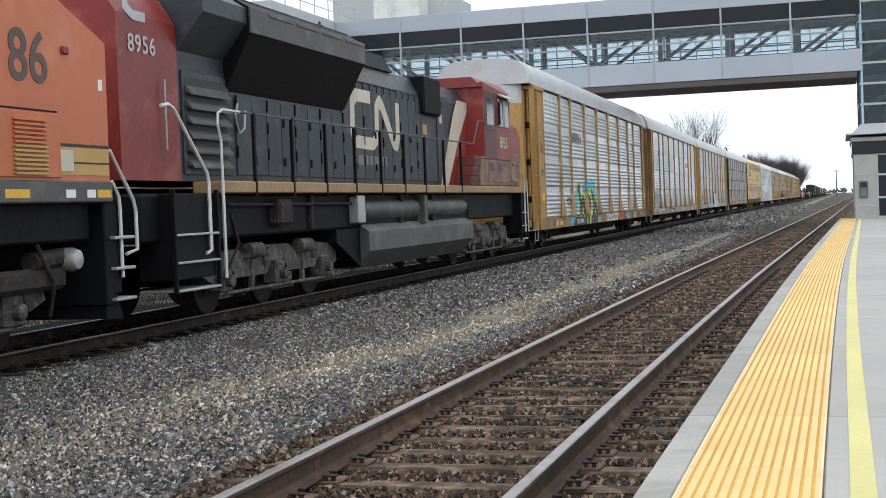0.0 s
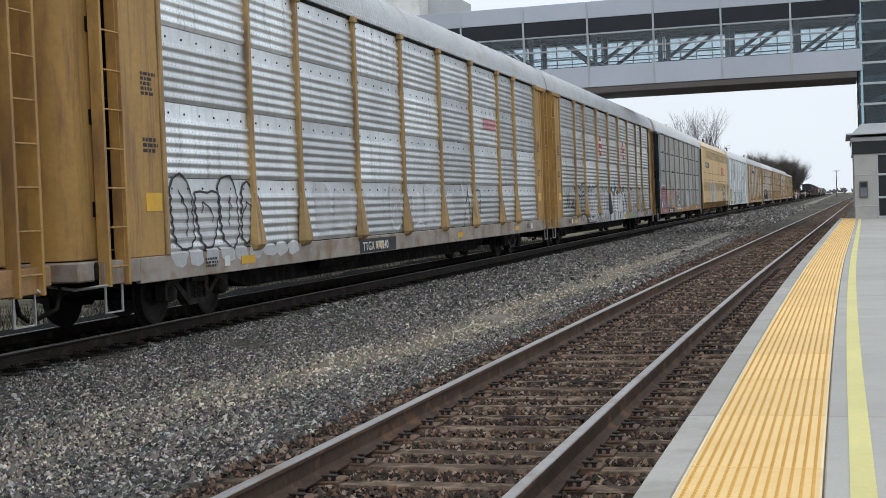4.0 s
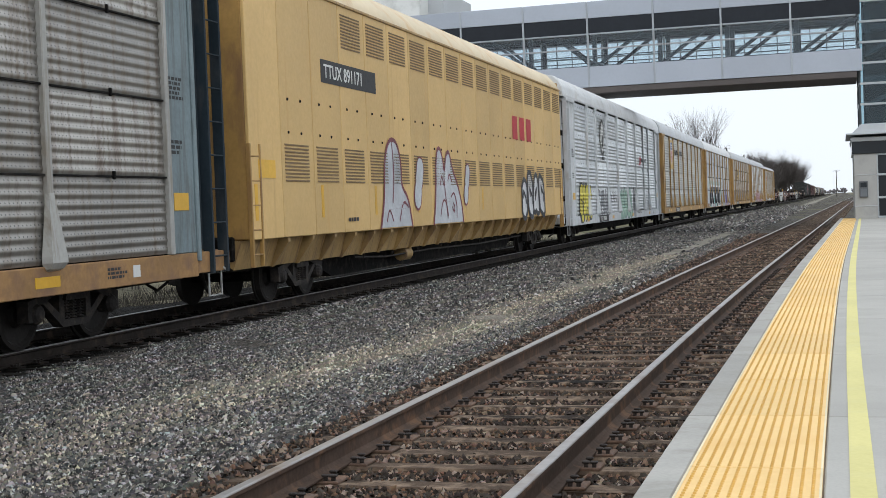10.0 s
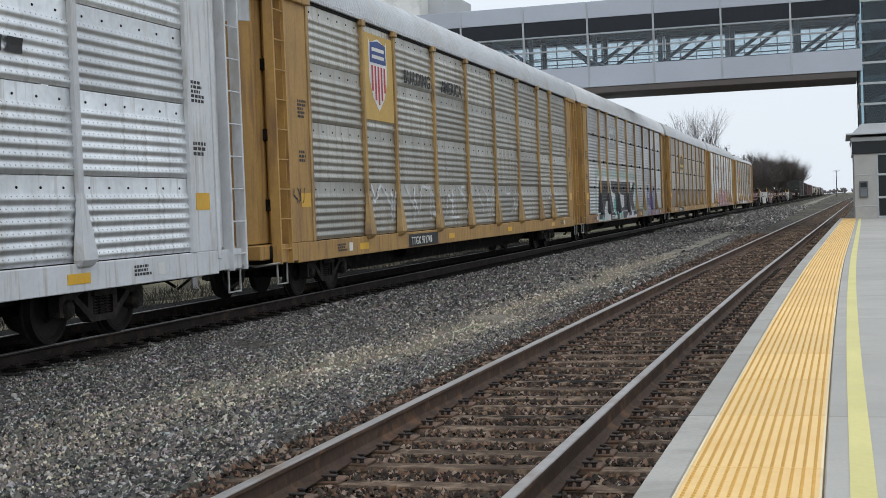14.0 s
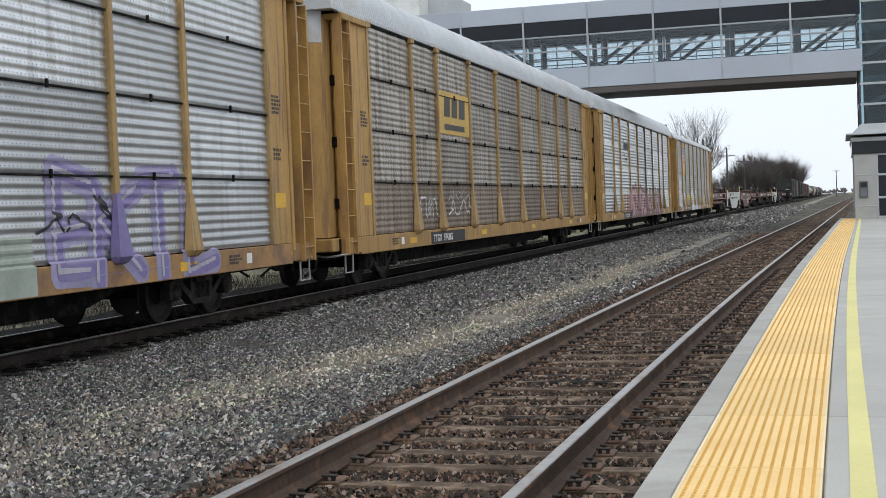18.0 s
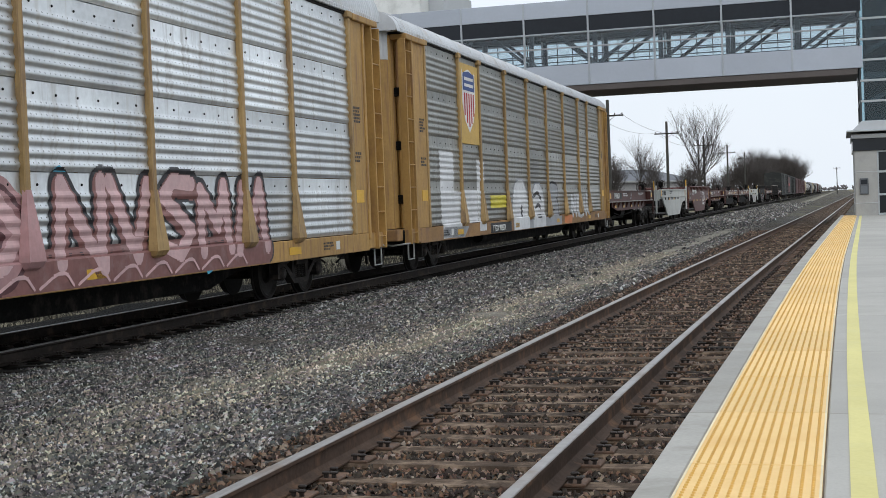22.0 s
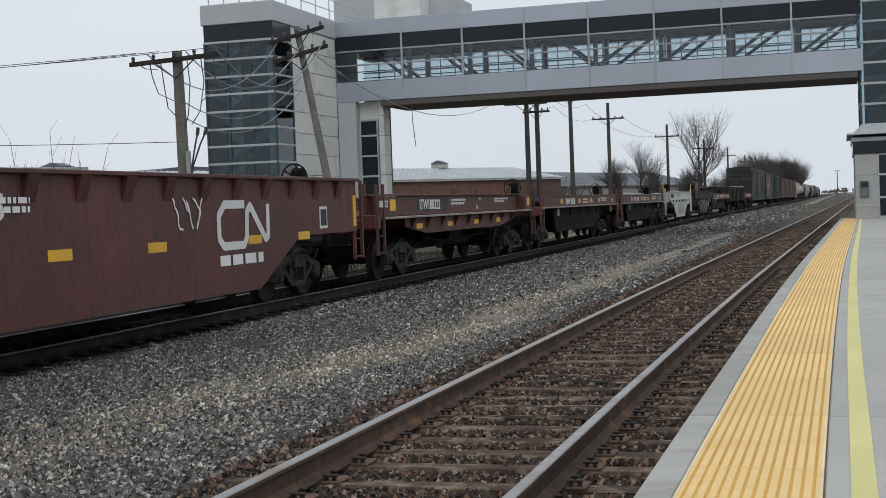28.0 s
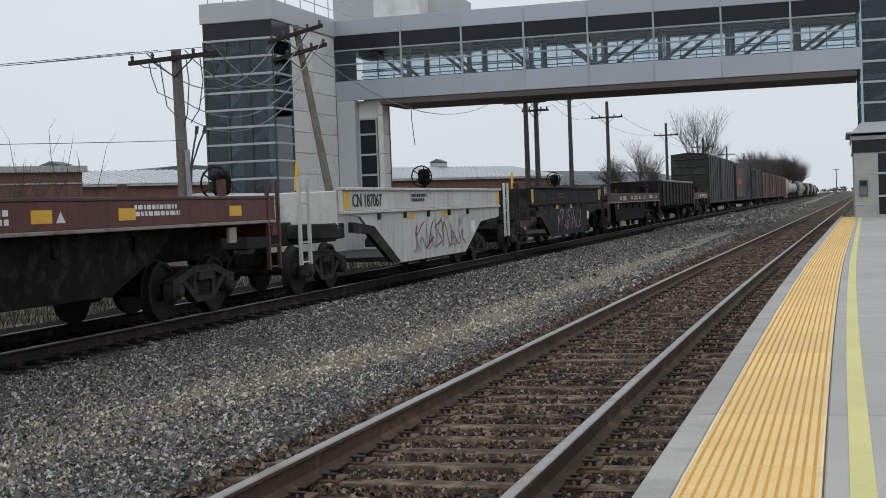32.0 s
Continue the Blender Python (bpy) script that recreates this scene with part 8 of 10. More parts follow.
    inner = [[(7.5, 2.9), (7.6, 2.2), (7.45, 1.6)], [(7.9, 1.2), (8.2, 1.65), (8.55, 1.5)], [(7.0, 1.2), (7.2, 1.5), (7.45, 1.2)], [(11.6, 2.2), (11.7, 1.7), (11.9, 1.25)], [(11.2, 1.25), (11.45, 1.65), (11.75, 1.6), (11.85, 1.2)],
             [(12.2, 1.7), (12.5, 1.85), (12.75, 1.5), (12.7, 1.2)], [(12.3, 1.45), (12.45, 1.3), (12.55, 1.45), (12.4, 1.55)], [(11.25, 2.0), (11.4, 2.25), (11.55, 2.0)], [(11.95, 2.1), (12.1, 2.3), (12.3, 2.1)]]
    for edge in (first, second):
        edge = [(y0 + p, q) for p, q in smooth_line(edge)]
        part("graffiti_letter", fill_paint([edge], f), frost, c)
        part("graffiti_outline", blob_paint([edge], 0.045, lambda z: f(z) + 0.004), wine, c)
    part("graffiti_stroke", blob_paint([[(y0 + p, q) for p, q in smooth_line(line)] for line in inner], 0.026, lambda z: f(z) + 0.007), wine, c)
    for p, r in ((9.5, 0.3), (13.85, 0.23)):
        piece(c, [[(y0 + p, 2.1), (y0 + p + 0.1, 2.35)], [(y0 + p - 0.1, 1.85), (y0 + p - 0.15, 1.7)]], f, (wine, r, 0, 0), (frost, r - 0.05, 0, 0))
    lettering(c, y0 + 20.4, 1.06, 4, 0.9, 1.25, CHALK, INK, f, 105, 0.16)
    for a in (19.5, 20.5, 21.5):
        part("emblem_block", fill_paint([[(y0 + a, 3.42), (y0 + a + 0.7, 3.42), (y0 + a + 0.7, 4.12), (y0 + a, 4.12)]], f), SIGN_RED, c, "faded red plain emblem block")
    part("notice_board", Shape().box(SIDE, SIDE + 0.008, y0 + 0.35, y0 + 1.05, 2.05, 2.35), REFLECT, c)
    for y in (0.15, 3.2, 6.3, 9.4, 15.5, 21):
        part("reflector", Shape().box(SIDE, SIDE + 0.006, y0 + y, y0 + y + 0.12, 1.35, 1.95), REFLECT, c)
    bars(c, y0 + 4.6, 1.25, 1, 0.9, 0.07, SIGN_BLACK, f, 3)
    return c


smooth_rack(164.55, 28.3)


# ---- locomotives ----
LOCO_GREY = mat("dark_loco_paint", (0.036, 0.042, 0.05), 0.45, 0, 0.25, 0.8, 12, 0.06, stain=(0.055, 0.06, 0.066), amount=0.3, spec=0.3)
LOCO_BLACK = mat("soot_black_paint", (0.008, 0.008, 0.009), 0.6, 0, 0.3, 1, 14, 0.08, spec=0.12)
LOCO_RED = mat("faded_red_paint", (0.22, 0.022, 0.019), 0.45, 0, 0.18, 0.6, 10, 0.06, stain=(0.28, 0.07, 0.055), amount=0.3)
LOCO_PINK = mat("chalky_red_paint", (0.2, 0.1, 0.075), 0.6, 0, 0.2, 0.7, 10, 0.06, stain=(0.25, 0.165, 0.12), amount=0.5)
LOCO_WHITE = mat("cream_white_paint", (0.60, 0.55, 0.44), 0.5, 0, 0.1, 0.8, 10, 0.05, stain=(0.5, 0.42, 0.3))
LOCO_ORANGE = mat("bright_orange_paint", (0.54, 0.14, 0.045), 0.42, 0, 0.08, 0.5, 9, 0.04, stain=(0.52, 0.16, 0.07), amount=0.25)
LOCO_TAN = mat("tan_walkway_edge", (0.34, 0.21, 0.1), 0.6, 0, 0.2, 0.9, 12, 0.08, stain=(0.24, 0.14, 0.07))
LOCO_YELLOW = mat("dull_yellow_stripe", (0.47, 0.28, 0.08), 0.5, 0, 0.1)
TANK_GREY = mat("dusty_fuel_tank", (0.075, 0.073, 0.07), 0.55, 0.0, 0.2, 0.7, 12, 0.06, stain=(0.13, 0.125, 0.115), amount=0.3)
HANDRAIL = mat("white_grey_handrail", (0.62, 0.62, 0.6), 0.4, 0.2, 0.06)
CAB_GLASS = mat("dark_cab_glass", (0.02, 0.024, 0.027), 0.06, 0, 0.1, spec=0.8)


def loco_truck(parent, y):
    t = new("truck")
    t.parent = parent
    t.matrix_basis = pose(0, y, RAIL_Z)
    t.scale = (1, 1 / parent.scale.y, 1)
    for u in (-2.25, 0, 2.25):
        part("axle", axle_mesh(), BLACK, t, at=(0, u, 0.53))
        for s in (-1, 1):
            part("wheel", wheel_mesh(0.53), WHEEL, t, at=(s * 0.745, u, 0.53), rot=(0, 0, 0 if s > 0 else 180))
            part("journal_box", Shape().cbox(-0.14, 0.16, -0.2, 0.2, 0.34, 0.76, 0.04).lathe([(0.1, 0.16), (0.1, 0.26), (0.05, 0.28), (0.01, 0.28)], (0, 0, 0.53), "x", 12), LOCO_GEAR, t, at=(s * 1.02, u, 0), rot=(0, 0, 0 if s > 0 else 180))
    for s in (-1, 1):
        part("side_frame", Shape().prism([(-3.0, 0.62), (-2.9, 0.95), (-1.7, 1.02), (-1.3, 0.86), (-0.9, 0.86), (-0.5, 1.04), (0.5, 1.04), (0.9, 0.86), (1.3, 0.86), (1.7, 1.02), (2.9, 0.95), (3.0, 0.62), (2.65, 0.5), (2.5, 0.74), (1.95, 0.74), (1.8, 0.55), (0.5, 0.55), (0.3, 0.76), (-0.3, 0.76), (-0.5, 0.55), (-1.8, 0.55), (-1.95, 0.74), (-2.5, 0.74), (-2.65, 0.5)], "x", s * 1.02 - 0.09, s * 1.02 + 0.09), LOCO_GEAR, t)
        for u in (-1.15, 1.15):
            part("brake_cylinder", Shape().cyl((s * 1.16, u - 0.3, 0.98), (s * 1.16, u + 0.25, 0.98), 0.13, 12), LOCO_GEAR, t, smooth=True)
            part("brake_hanger", Shape().cbox(s * 1.1 - 0.04, s * 1.1 + 0.04, u - 0.05, u + 0.05, 0.3, 0.95, 0.01), LOCO_GEAR, t)
            part("coil_spring", Shape().lathe([(0.09, 0.72), (0.1, 0.78), (0.08, 0.84), (0.1, 0.9), (0.08, 0.96), (0.1, 1.02)], (s * 1.13, u + 0.55, 0), "z", 10), LOCO_GEAR, t)
        part("brake_rod", Shape().cyl((s * 1.14, -2.2, 0.33), (s * 1.14, 2.2, 0.33), 0.03, 6), LOCO_GEAR, t)
    part("truck_bolster", Shape().cbox(-0.9, 0.9, -2.2, 2.2, 0.7, 1.0, 0.03), BLACK, t)


def steps(parent, y, w, side=1):
    """A stairwell at a corner with treads and bright handrails."""
    x0, x1 = side * 0.95, side * 1.5
    part("step_well", Shape().cbox(min(x0, x1), max(x0, x1) - 0.02, y, y + w, 0.55, 1.8, 0.02), LOCO_BLACK, parent)
    for k, z in enumerate((0.38, 0.78, 1.18)):
        part("step_tread", Shape().cbox(min(x0, side * 1.56), max(x0, side * 1.56), y + 0.02, y + w - 0.02, z, z + 0.035, 0.008), GRAB, parent)
    part("step_edge", Shape().cbox(side * 1.5 - 0.02, side * 1.5 + 0.05, y - 0.03, y + 0.02, 0.35, 1.85, 0.008), LOCO_BLACK, parent)
    part("step_edge", Shape().cbox(side * 1.5 - 0.02, side * 1.5 + 0.05, y + w - 0.02, y + w + 0.03, 0.35, 1.85, 0.008), LOCO_BLACK, parent)


def build_cn():
    S = 17.0
    c = car("locomotive", S, "black and red diesel locomotive with cream lettering and flared radiators", "locomotive", exact=16.05, stretch=1.058)
    H = 1.0
    part("frame", Shape().cbox(-1.3, 1.3, 0.6, 23.7, 1.1, 1.8, 0.04), LOCO_BLACK, c)
    for s in (1, -1):
        x0, x1 = sorted((s * 1.0, s * 1.55))
        part("walkway", Shape().cbox(x0, x1, 2.75, 23.2, 1.8, 1.99, 0.02), LOCO_TAN, c, "tan-edged walkway")
    # long hood
    part("hood_end", Shape().prism([(-H, 2.0), (H, 2.0), (H, 4.35), (H - 0.25, 4.75), (-H + 0.25, 4.75), (-H, 4.35)], "y", 0.7, 2.42), LOCO_RED, c, "red long-hood end")
    part("hood", Shape().prism([(-H, 2.0), (H, 2.0), (H, 4.2), (H - 0.22, 4.62), (-H + 0.22, 4.62), (-H, 4.2)], "y", 2.42, 17.3), LOCO_GREY, c)
    part("grille_frame", Shape().cbox(H, H + 0.03, 2.5, 4.1, 2.1, 3.7, 0.01), LOCO_GREY, c)
    part("grille_back", Shape().box(H + 0.03, H + 0.034, 2.6, 4.0, 2.2, 3.6), SIGN_BLACK, c)
    for k in range(6):
        z = 2.25 + k * 0.225
        part("grille_slat", Shape().prism([(H + 0.03, z), (H + 0.13, z - 0.05), (H + 0.13, z - 0.02), (H + 0.03, z + 0.1)], "y", 2.6, 4.0), TANK_GREY, c)
    for k in range(4):
        for j in range(2):
            for q in range(5):
                yy, zz = 2.55 + j * 0.75, 4.02 + k * 0.085
                part("louvre", Shape().box(H + 0.001, H + 0.012, yy + q * 0.13, yy + q * 0.13 + 0.1, zz, zz + 0.035), SIGN_BLACK, c)
    # flared radiators
    for s in (1, -1):
        o = [(s * (H - 0.1), 3.45), (s * (H + 0.02), 3.5), (s * 1.5, 4.4), (s * 1.5, 4.82), (s * 1.2, 5.0), (s * (H - 0.3), 5.0)]
        part("radiator_flare", Shape().prism(o, "y", 4.0, 9.4), LOCO_BLACK, c, "black flared radiator housing")
        part("radiator_flare_end", Shape().prism([(s * (H - 0.1), 3.9), (s * (H + 0.02), 4.0), (s * 1.45, 4.55), (s * 1.45, 4.8), (s * 1.2, 4.97), (s * (H - 0.3), 4.97)], "y", 2.45, 4.0), LOCO_GREY, c)
        part("radiator_edge", Shape().cbox(min(s * 1.49, s * 1.53), max(s * 1.49, s * 1.53), 3.98, 9.42, 4.4, 4.83, 0.01), TANK_GREY, c)
    part("radiator_top", Shape().cbox(-1.2, 1.2, 2.45, 9.4, 4.95, 5.04, 0.03), LOCO_BLACK, c)
    part("roof_hatch", Shape().prism([(-H + 0.1, 4.6), (H - 0.1, 4.6), (H - 0.35, 5.0), (-H + 0.35, 5.0)], "y", 10.1, 13.0), LOCO_BLACK, c)
    part("pale_hood_shoulder", Shape().prism([(H - 0.02, 4.18), (H + 0.03, 4.18), (H - 0.2, 4.66), (H - 0.28, 4.66)], "y", 9.45, 12.9), TANK_GREY, c, "pale worn hood shoulder")
    part("dynamic_brake_hatch", Shape().cbox(-1.15, 1.15, 14.6, 16.0, 3.75, 4.68, 0.04), LOCO_BLACK, c)
    part("exhaust_stack", Shape().cbox(-0.4, 0.4, 11.0, 12.2, 5.0, 5.12, 0.03), BLACK, c)
    # hood doors with hinges and latches
    y, k = 4.35, 0
    while y < 14.4:
        w = 0.62
        part("hood_door", Shape().cbox(H, H + 0.025, y, y + w - 0.02, 2.12, 3.42 if y < 9.3 else 4.12, 0.008), LOCO_GREY, c)
        if k % 2:
            part("door_latch", Shape().cbox(H + 0.02, H + 0.05, y + 0.05, y + 0.12, 2.3, 2.45, 0.008), LOCO_BLACK, c)
            part("door_latch", Shape().cbox(H + 0.02, H + 0.05, y + 0.05, y + 0.12, 3.0, 3.15, 0.008), LOCO_BLACK, c)
        else:
            for z in (2.4, 2.85, 3.25):
                part("door_hinge", Shape().cyl((H + 0.03, y + 0.01, z), (H + 0.03, y + 0.01, z + 0.2), 0.018, 6), LOCO_BLACK, c)
        y += w
        k += 1
    part("equipment_door", Shape().cbox(H, H + 0.03, 14.6, 15.9, 2.1, 3.7, 0.01), LOCO_GREY, c)
    part("equipment_door", Shape().cbox(H, H + 0.03, 16.0, 17.0, 2.1, 4.3, 0.01), LOCO_GREY, c)
    for i in range(16):
        part("handhold", Shape().pipe([(H, 9.6 + i * 0.45, 4.0), (H + 0.05, 9.6 + i * 0.45, 4.02), (H + 0.05, 9.6 + i * 0.45, 4.14), (H, 9.6 + i * 0.45, 4.16)], 0.01, 4), LOCO_BLACK, c)
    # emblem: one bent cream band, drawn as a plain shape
    g = lambda z: H + 0.028
    b0 = 9.75
    part("emblem", stroke_paint([[(b0 + 1.25, 3.88), (b0 + 0.35, 3.88), (b0 + 0.12, 3.72), (b0 + 0.1, 3.1), (b0 + 0.25, 2.9), (b0 + 1.35, 2.88), (b0 + 1.6, 3.0), (b0 + 1.65, 3.7), (b0 + 1.85, 3.85), (b0 + 2.05, 3.7), (b0 + 2.75, 2.95), (b0 + 2.95, 2.9), (b0 + 3.05, 3.05), (b0 + 3.08, 3.88)]], 0.27, g), LOCO_WHITE, c, "cream painted band emblem")
    bars(c, b0 + 0.1, 2.42, 1, 3.1, 0.2, mat("worn_lettering", (0.2, 0.19, 0.17), 0.6), lambda z: H + 0.024, 4, name="web_lettering")
    word(c, "8956", 0.98, 3.83, 0.36, PALE, H + 0.012, space=1.12)
    part("emblem", stroke_paint([[(1.0, 4.9), (0.95, 4.45), (1.15, 4.35), (1.5, 4.35)]], 0.14, lambda z: H + 0.008), PALE, c)
    # diagonal cream band, then the red cab and short nose
    part("hood_front", Shape().prism([(-H, 2.0), (H, 2.0), (H, 4.2), (H - 0.22, 4.62), (-H + 0.22, 4.62), (-H, 4.2)], "y", 17.3, 19.0), LOCO_GREY, c)
    part("red_hood_panel", fill_paint([[(17.0, 2.02), (18.95, 2.02), (18.95, 4.1), (18.5, 4.1), (17.6, 3.2)]], lambda z: H + 0.03), LOCO_RED, c)
    part("cream_band", fill_paint([[(16.15, 2.02), (16.85, 2.02), (17.9, 3.2), (18.95, 4.1), (18.95, 4.3), (17.9, 4.3), (17.5, 3.95)]], lambda z: H + 0.034), LOCO_WHITE, c, "cream diagonal band")
    part("cab", Shape().prism([(18.9, 2.75), (22.0, 2.75), (22.0, 4.25), (21.75, 4.7), (18.9, 4.85)], "x", -1.5, 1.5), LOCO_RED, c, "faded red cab")
    part("cab_roof", Shape().prism([(-1.5, 4.72), (1.5, 4.72), (1.2, 5.0), (-1.2, 5.0)], "y", 18.8, 22.1), LOCO_RED, c)
    part("sun_visor", Shape().prism([(1.48, 4.62), (1.74, 4.5), (1.74, 4.53), (1.48, 4.68)], "y", 20.5, 22.0), GRAB, c)
    for a, b in ((20.55, 21.15), (21.25, 21.9)):
        part("cab_window", Shape().cbox(1.49, 1.515, a, b, 3.72, 4.5, 0.02), CAB_GLASS, c, "dark sliding cab window")
        part("window_frame", Shape().pipe([(1.52, a, 3.72), (1.52, b, 3.72), (1.52, b, 4.5), (1.52, a, 4.5), (1.52, a, 3.72)], 0.022, 5), GRAB, c)
    part("cab_mirror", Shape().cbox(1.56, 1.6, 20.35, 20.47, 3.75, 4.4, 0.01), BLACK, c)
    part("cab_door", Shape().cbox(1.49, 1.51, 18.98, 20.3, 2.8, 4.65, 0.02), mat("dark_maroon_door_paint", (0.1, 0.012, 0.011), 0.45, 0, 0.2), c, "dark maroon cab door")
    part("door_window", Shape().cbox(1.505, 1.52, 19.2, 20.0, 3.7, 4.45, 0.02), CAB_GLASS, c)
    part("door_seam", Shape().box(1.508, 1.514, 19.1, 20.15, 3.55, 3.57), SIGN_BLACK, c)
    part("cab_base", Shape().cbox(-1.5, 1.5, 18.4, 23.0, 2.0, 2.8, 0.03), LOCO_PINK, c, "chalky brownish-red lower cab side")
    part("nose", Shape().prism([(21.9, 2.75), (23.25, 2.75), (23.3, 3.35), (23.1, 3.75), (21.9, 3.9)], "x", -1.45, 1.45), LOCO_RED, c, "faded red short nose")
    part("nose_door", Shape().cbox(1.45, 1.515, 21.9, 22.75, 2.1, 2.95, 0.015), LOCO_PINK, c)
    part("side_locker", Shape().cbox(1.48, 1.515, 19.2, 21.4, 2.1, 2.72, 0.015), LOCO_PINK, c)
    for q in range(4):
        for j in range(2):
            part("louvre", Shape().box(1.515, 1.522, 19.4 + j * 0.95, 19.85 + j * 0.95, 2.42 + q * 0.06, 2.45 + q * 0.06), SIGN_BLACK, c)
    word(c, "8956", 20.6, 3.1, 0.46, LOCO_WHITE, 1.515, space=1.0)
    for z, y in ((2.0, 17.75), (2.27, 17.95), (2.54, 18.15)):
        part("cab_step", Shape().cbox(1.0, 1.5, y - 0.35, y + 0.3, z, z + 0.26, 0.01), mat("worn_red_step", (0.16, 0.03, 0.025), 0.7, 0, 0.2), c)
    for z, y in ((2.06, 17.75), (2.33, 17.95), (2.6, 18.15)):
        part("step_opening", Shape().box(1.501, 1.506, y - 0.28, y + 0.22, z, z + 0.14), SIGN_BLACK, c)
    part("panel_seam", Shape().box(1.501, 1.507, 18.45, 22.95, 2.74, 2.765), SIGN_BLACK, c)
    part("locker_handle", Shape().pipe([(1.516, 22.0, 2.2), (1.55, 22.0, 2.18), (1.55, 22.6, 2.18), (1.516, 22.6, 2.2)], 0.014, 5), GRAB, c)
    for y in (22.05, 22.55):
        part("locker_latch", Shape().cbox(1.515, 1.535, y, y + 0.1, 2.6, 2.66, 0.008), SIGN_BLACK, c)
    part("hood_placard", Shape().box(H + 0.026, H + 0.032, 14.75, 15.1, 3.25, 3.5), LOCO_YELLOW, c)
    part("hood_placard", Shape().box(H + 0.026, H + 0.032, 16.2, 16.42, 3.6, 3.85), LOCO_WHITE, c)
    for y in (5.2, 6.4, 7.6, 8.8):
        part("radiator_bolt_strip", Shape().cbox(1.515, 1.545, y - 0.5, y + 0.5, 4.74, 4.8, 0.01), TANK_GREY, c)
    for y in (6.6, 9.2, 11.8, 14.2):
        part("frame_pipe_bracket", Shape().cbox(1.3, 1.38, y, y + 0.12, 1.15, 1.8, 0.01), GEAR, c)
    part("frame_pipe", Shape().pipe([(1.36, 3.2, 1.62), (1.36, 8.9, 1.6), (1.36, 9.3, 1.5)], 0.03), GEAR, c)
    part("sand_hose", Shape().pipe([(1.3, 3.4, 1.5), (1.34, 3.6, 1.0), (1.2, 3.3, 0.45)], 0.025), GEAR, c)
    part("sand_hose", Shape().pipe([(1.3, 17.7, 1.5), (1.34, 17.5, 1.0), (1.2, 17.8, 0.45)], 0.025), GEAR, c)
    # tanks and gear below
    part("fuel_tank", Shape().prism([(-1.5, 0.62), (-1.15, 0.26), (1.15, 0.26), (1.5, 0.62), (1.5, 1.02), (1.3, 1.16), (-1.3, 1.16), (-1.5, 1.02)], "y", 9.3, 17.4), TANK_GREY, c, "dusty grey fuel tank")
    part("tank_front", Shape().prism([(8.0, 0.85), (9.3, 0.3), (9.3, 1.1), (8.0, 1.1)], "x", -1.3, 1.3), LOCO_BLACK, c)
    for a, b in ((9.5, 13.1), (13.5, 17.2)):
        part("air_reservoir", Shape().lathe([(0.02, a), (0.16, a + 0.02), (0.22, a + 0.12), (0.22, b - 0.12), (0.16, b - 0.02), (0.02, b)], (1.22, 0, 1.46), "y", 16), TANK_GREY, c, smooth=True)
    part("reservoir_bracket", Shape().cbox(1.15, 1.5, 13.2, 13.4, 1.1, 1.8, 0.02), TANK_GREY, c)
    part("fuel_gauge", Shape().cbox(1.3, 1.52, 8.7, 9.1, 1.2, 1.75, 0.02), GRAB, c)
    part("air_duct", Shape().cbox(1.1, 1.5, 4.9, 5.5, 1.25, 1.7, 0.05), GEAR, c)
    loco_truck(c, 5.6)
    loco_truck(c, 19.9)
    for s in (1, -1):
        steps(c, 1.15, 1.35, s)
        steps(c, 22.95, 0.75, s)
    couplers(c, 24.4)
    # handrails
    x = 1.53
    part("handrail", Shape().pipe([(x, 2.72, 2.0), (x, 2.72, 2.6), (x, 2.62, 2.85), (x, 2.65, 3.02), (x, 2.8, 3.08), (x, 3.4, 3.08)], 0.024, 6), HANDRAIL, c, "bright bent handrail end")
    part("handrail", Shape().pipe([(x, 3.4, 3.08), (x, 17.6, 3.1), (x, 18.2, 3.75), (x, 19.0, 3.75)], 0.02, 6), TANK_GREY, c, "dark pipe handrail")
    part("handrail", Shape().pipe([(x, 0.9, 3.02), (x, 1.1, 3.05), (x, 1.25, 3.0), (x, 2.2, 2.1), (x, 2.25, 1.95), (x, 2.25, 0.95), (x, 2.1, 0.9)], 0.028, 6), HANDRAIL, c, "bright stair handrail")
    part("handrail", Shape().pipe([(x, 2.72, 2.0), (x, 2.72, 0.5)], 0.028, 6), HANDRAIL, c)
    part("handrail", Shape().pipe([(x, 23.0, 2.5), (x, 23.4, 2.2), (x, 23.5, 1.9), (x, 23.5, 0.6)], 0.025, 6), HANDRAIL, c)
    part("handrail", Shape().pipe([(x, 23.85, 2.2), (x, 23.9, 0.6)], 0.025, 6), HANDRAIL, c)
    for yy in np.arange(3.9, 17.5, 1.55):
        part("rail_post", Shape().cbox(x - 0.025, x + 0.03, yy - 0.035, yy + 0.035, 1.75, 3.1, 0.008), LOCO_BLACK, c)
    part("grab_iron", Shape().cyl((H + 0.06, 1.9, 2.45), (H + 0.06, 1.9, 3.5), 0.018, 6), GRAB, c)
    part("hose", Shape().pipe([(H + 0.08, 4.3, 3.3), (H + 0.1, 4.15, 3.1), (H + 0.1, 4.3, 2.8), (H + 0.1, 4.5, 2.9), (H + 0.1, 4.55, 3.2)], 0.02, 5), GRAB, c)


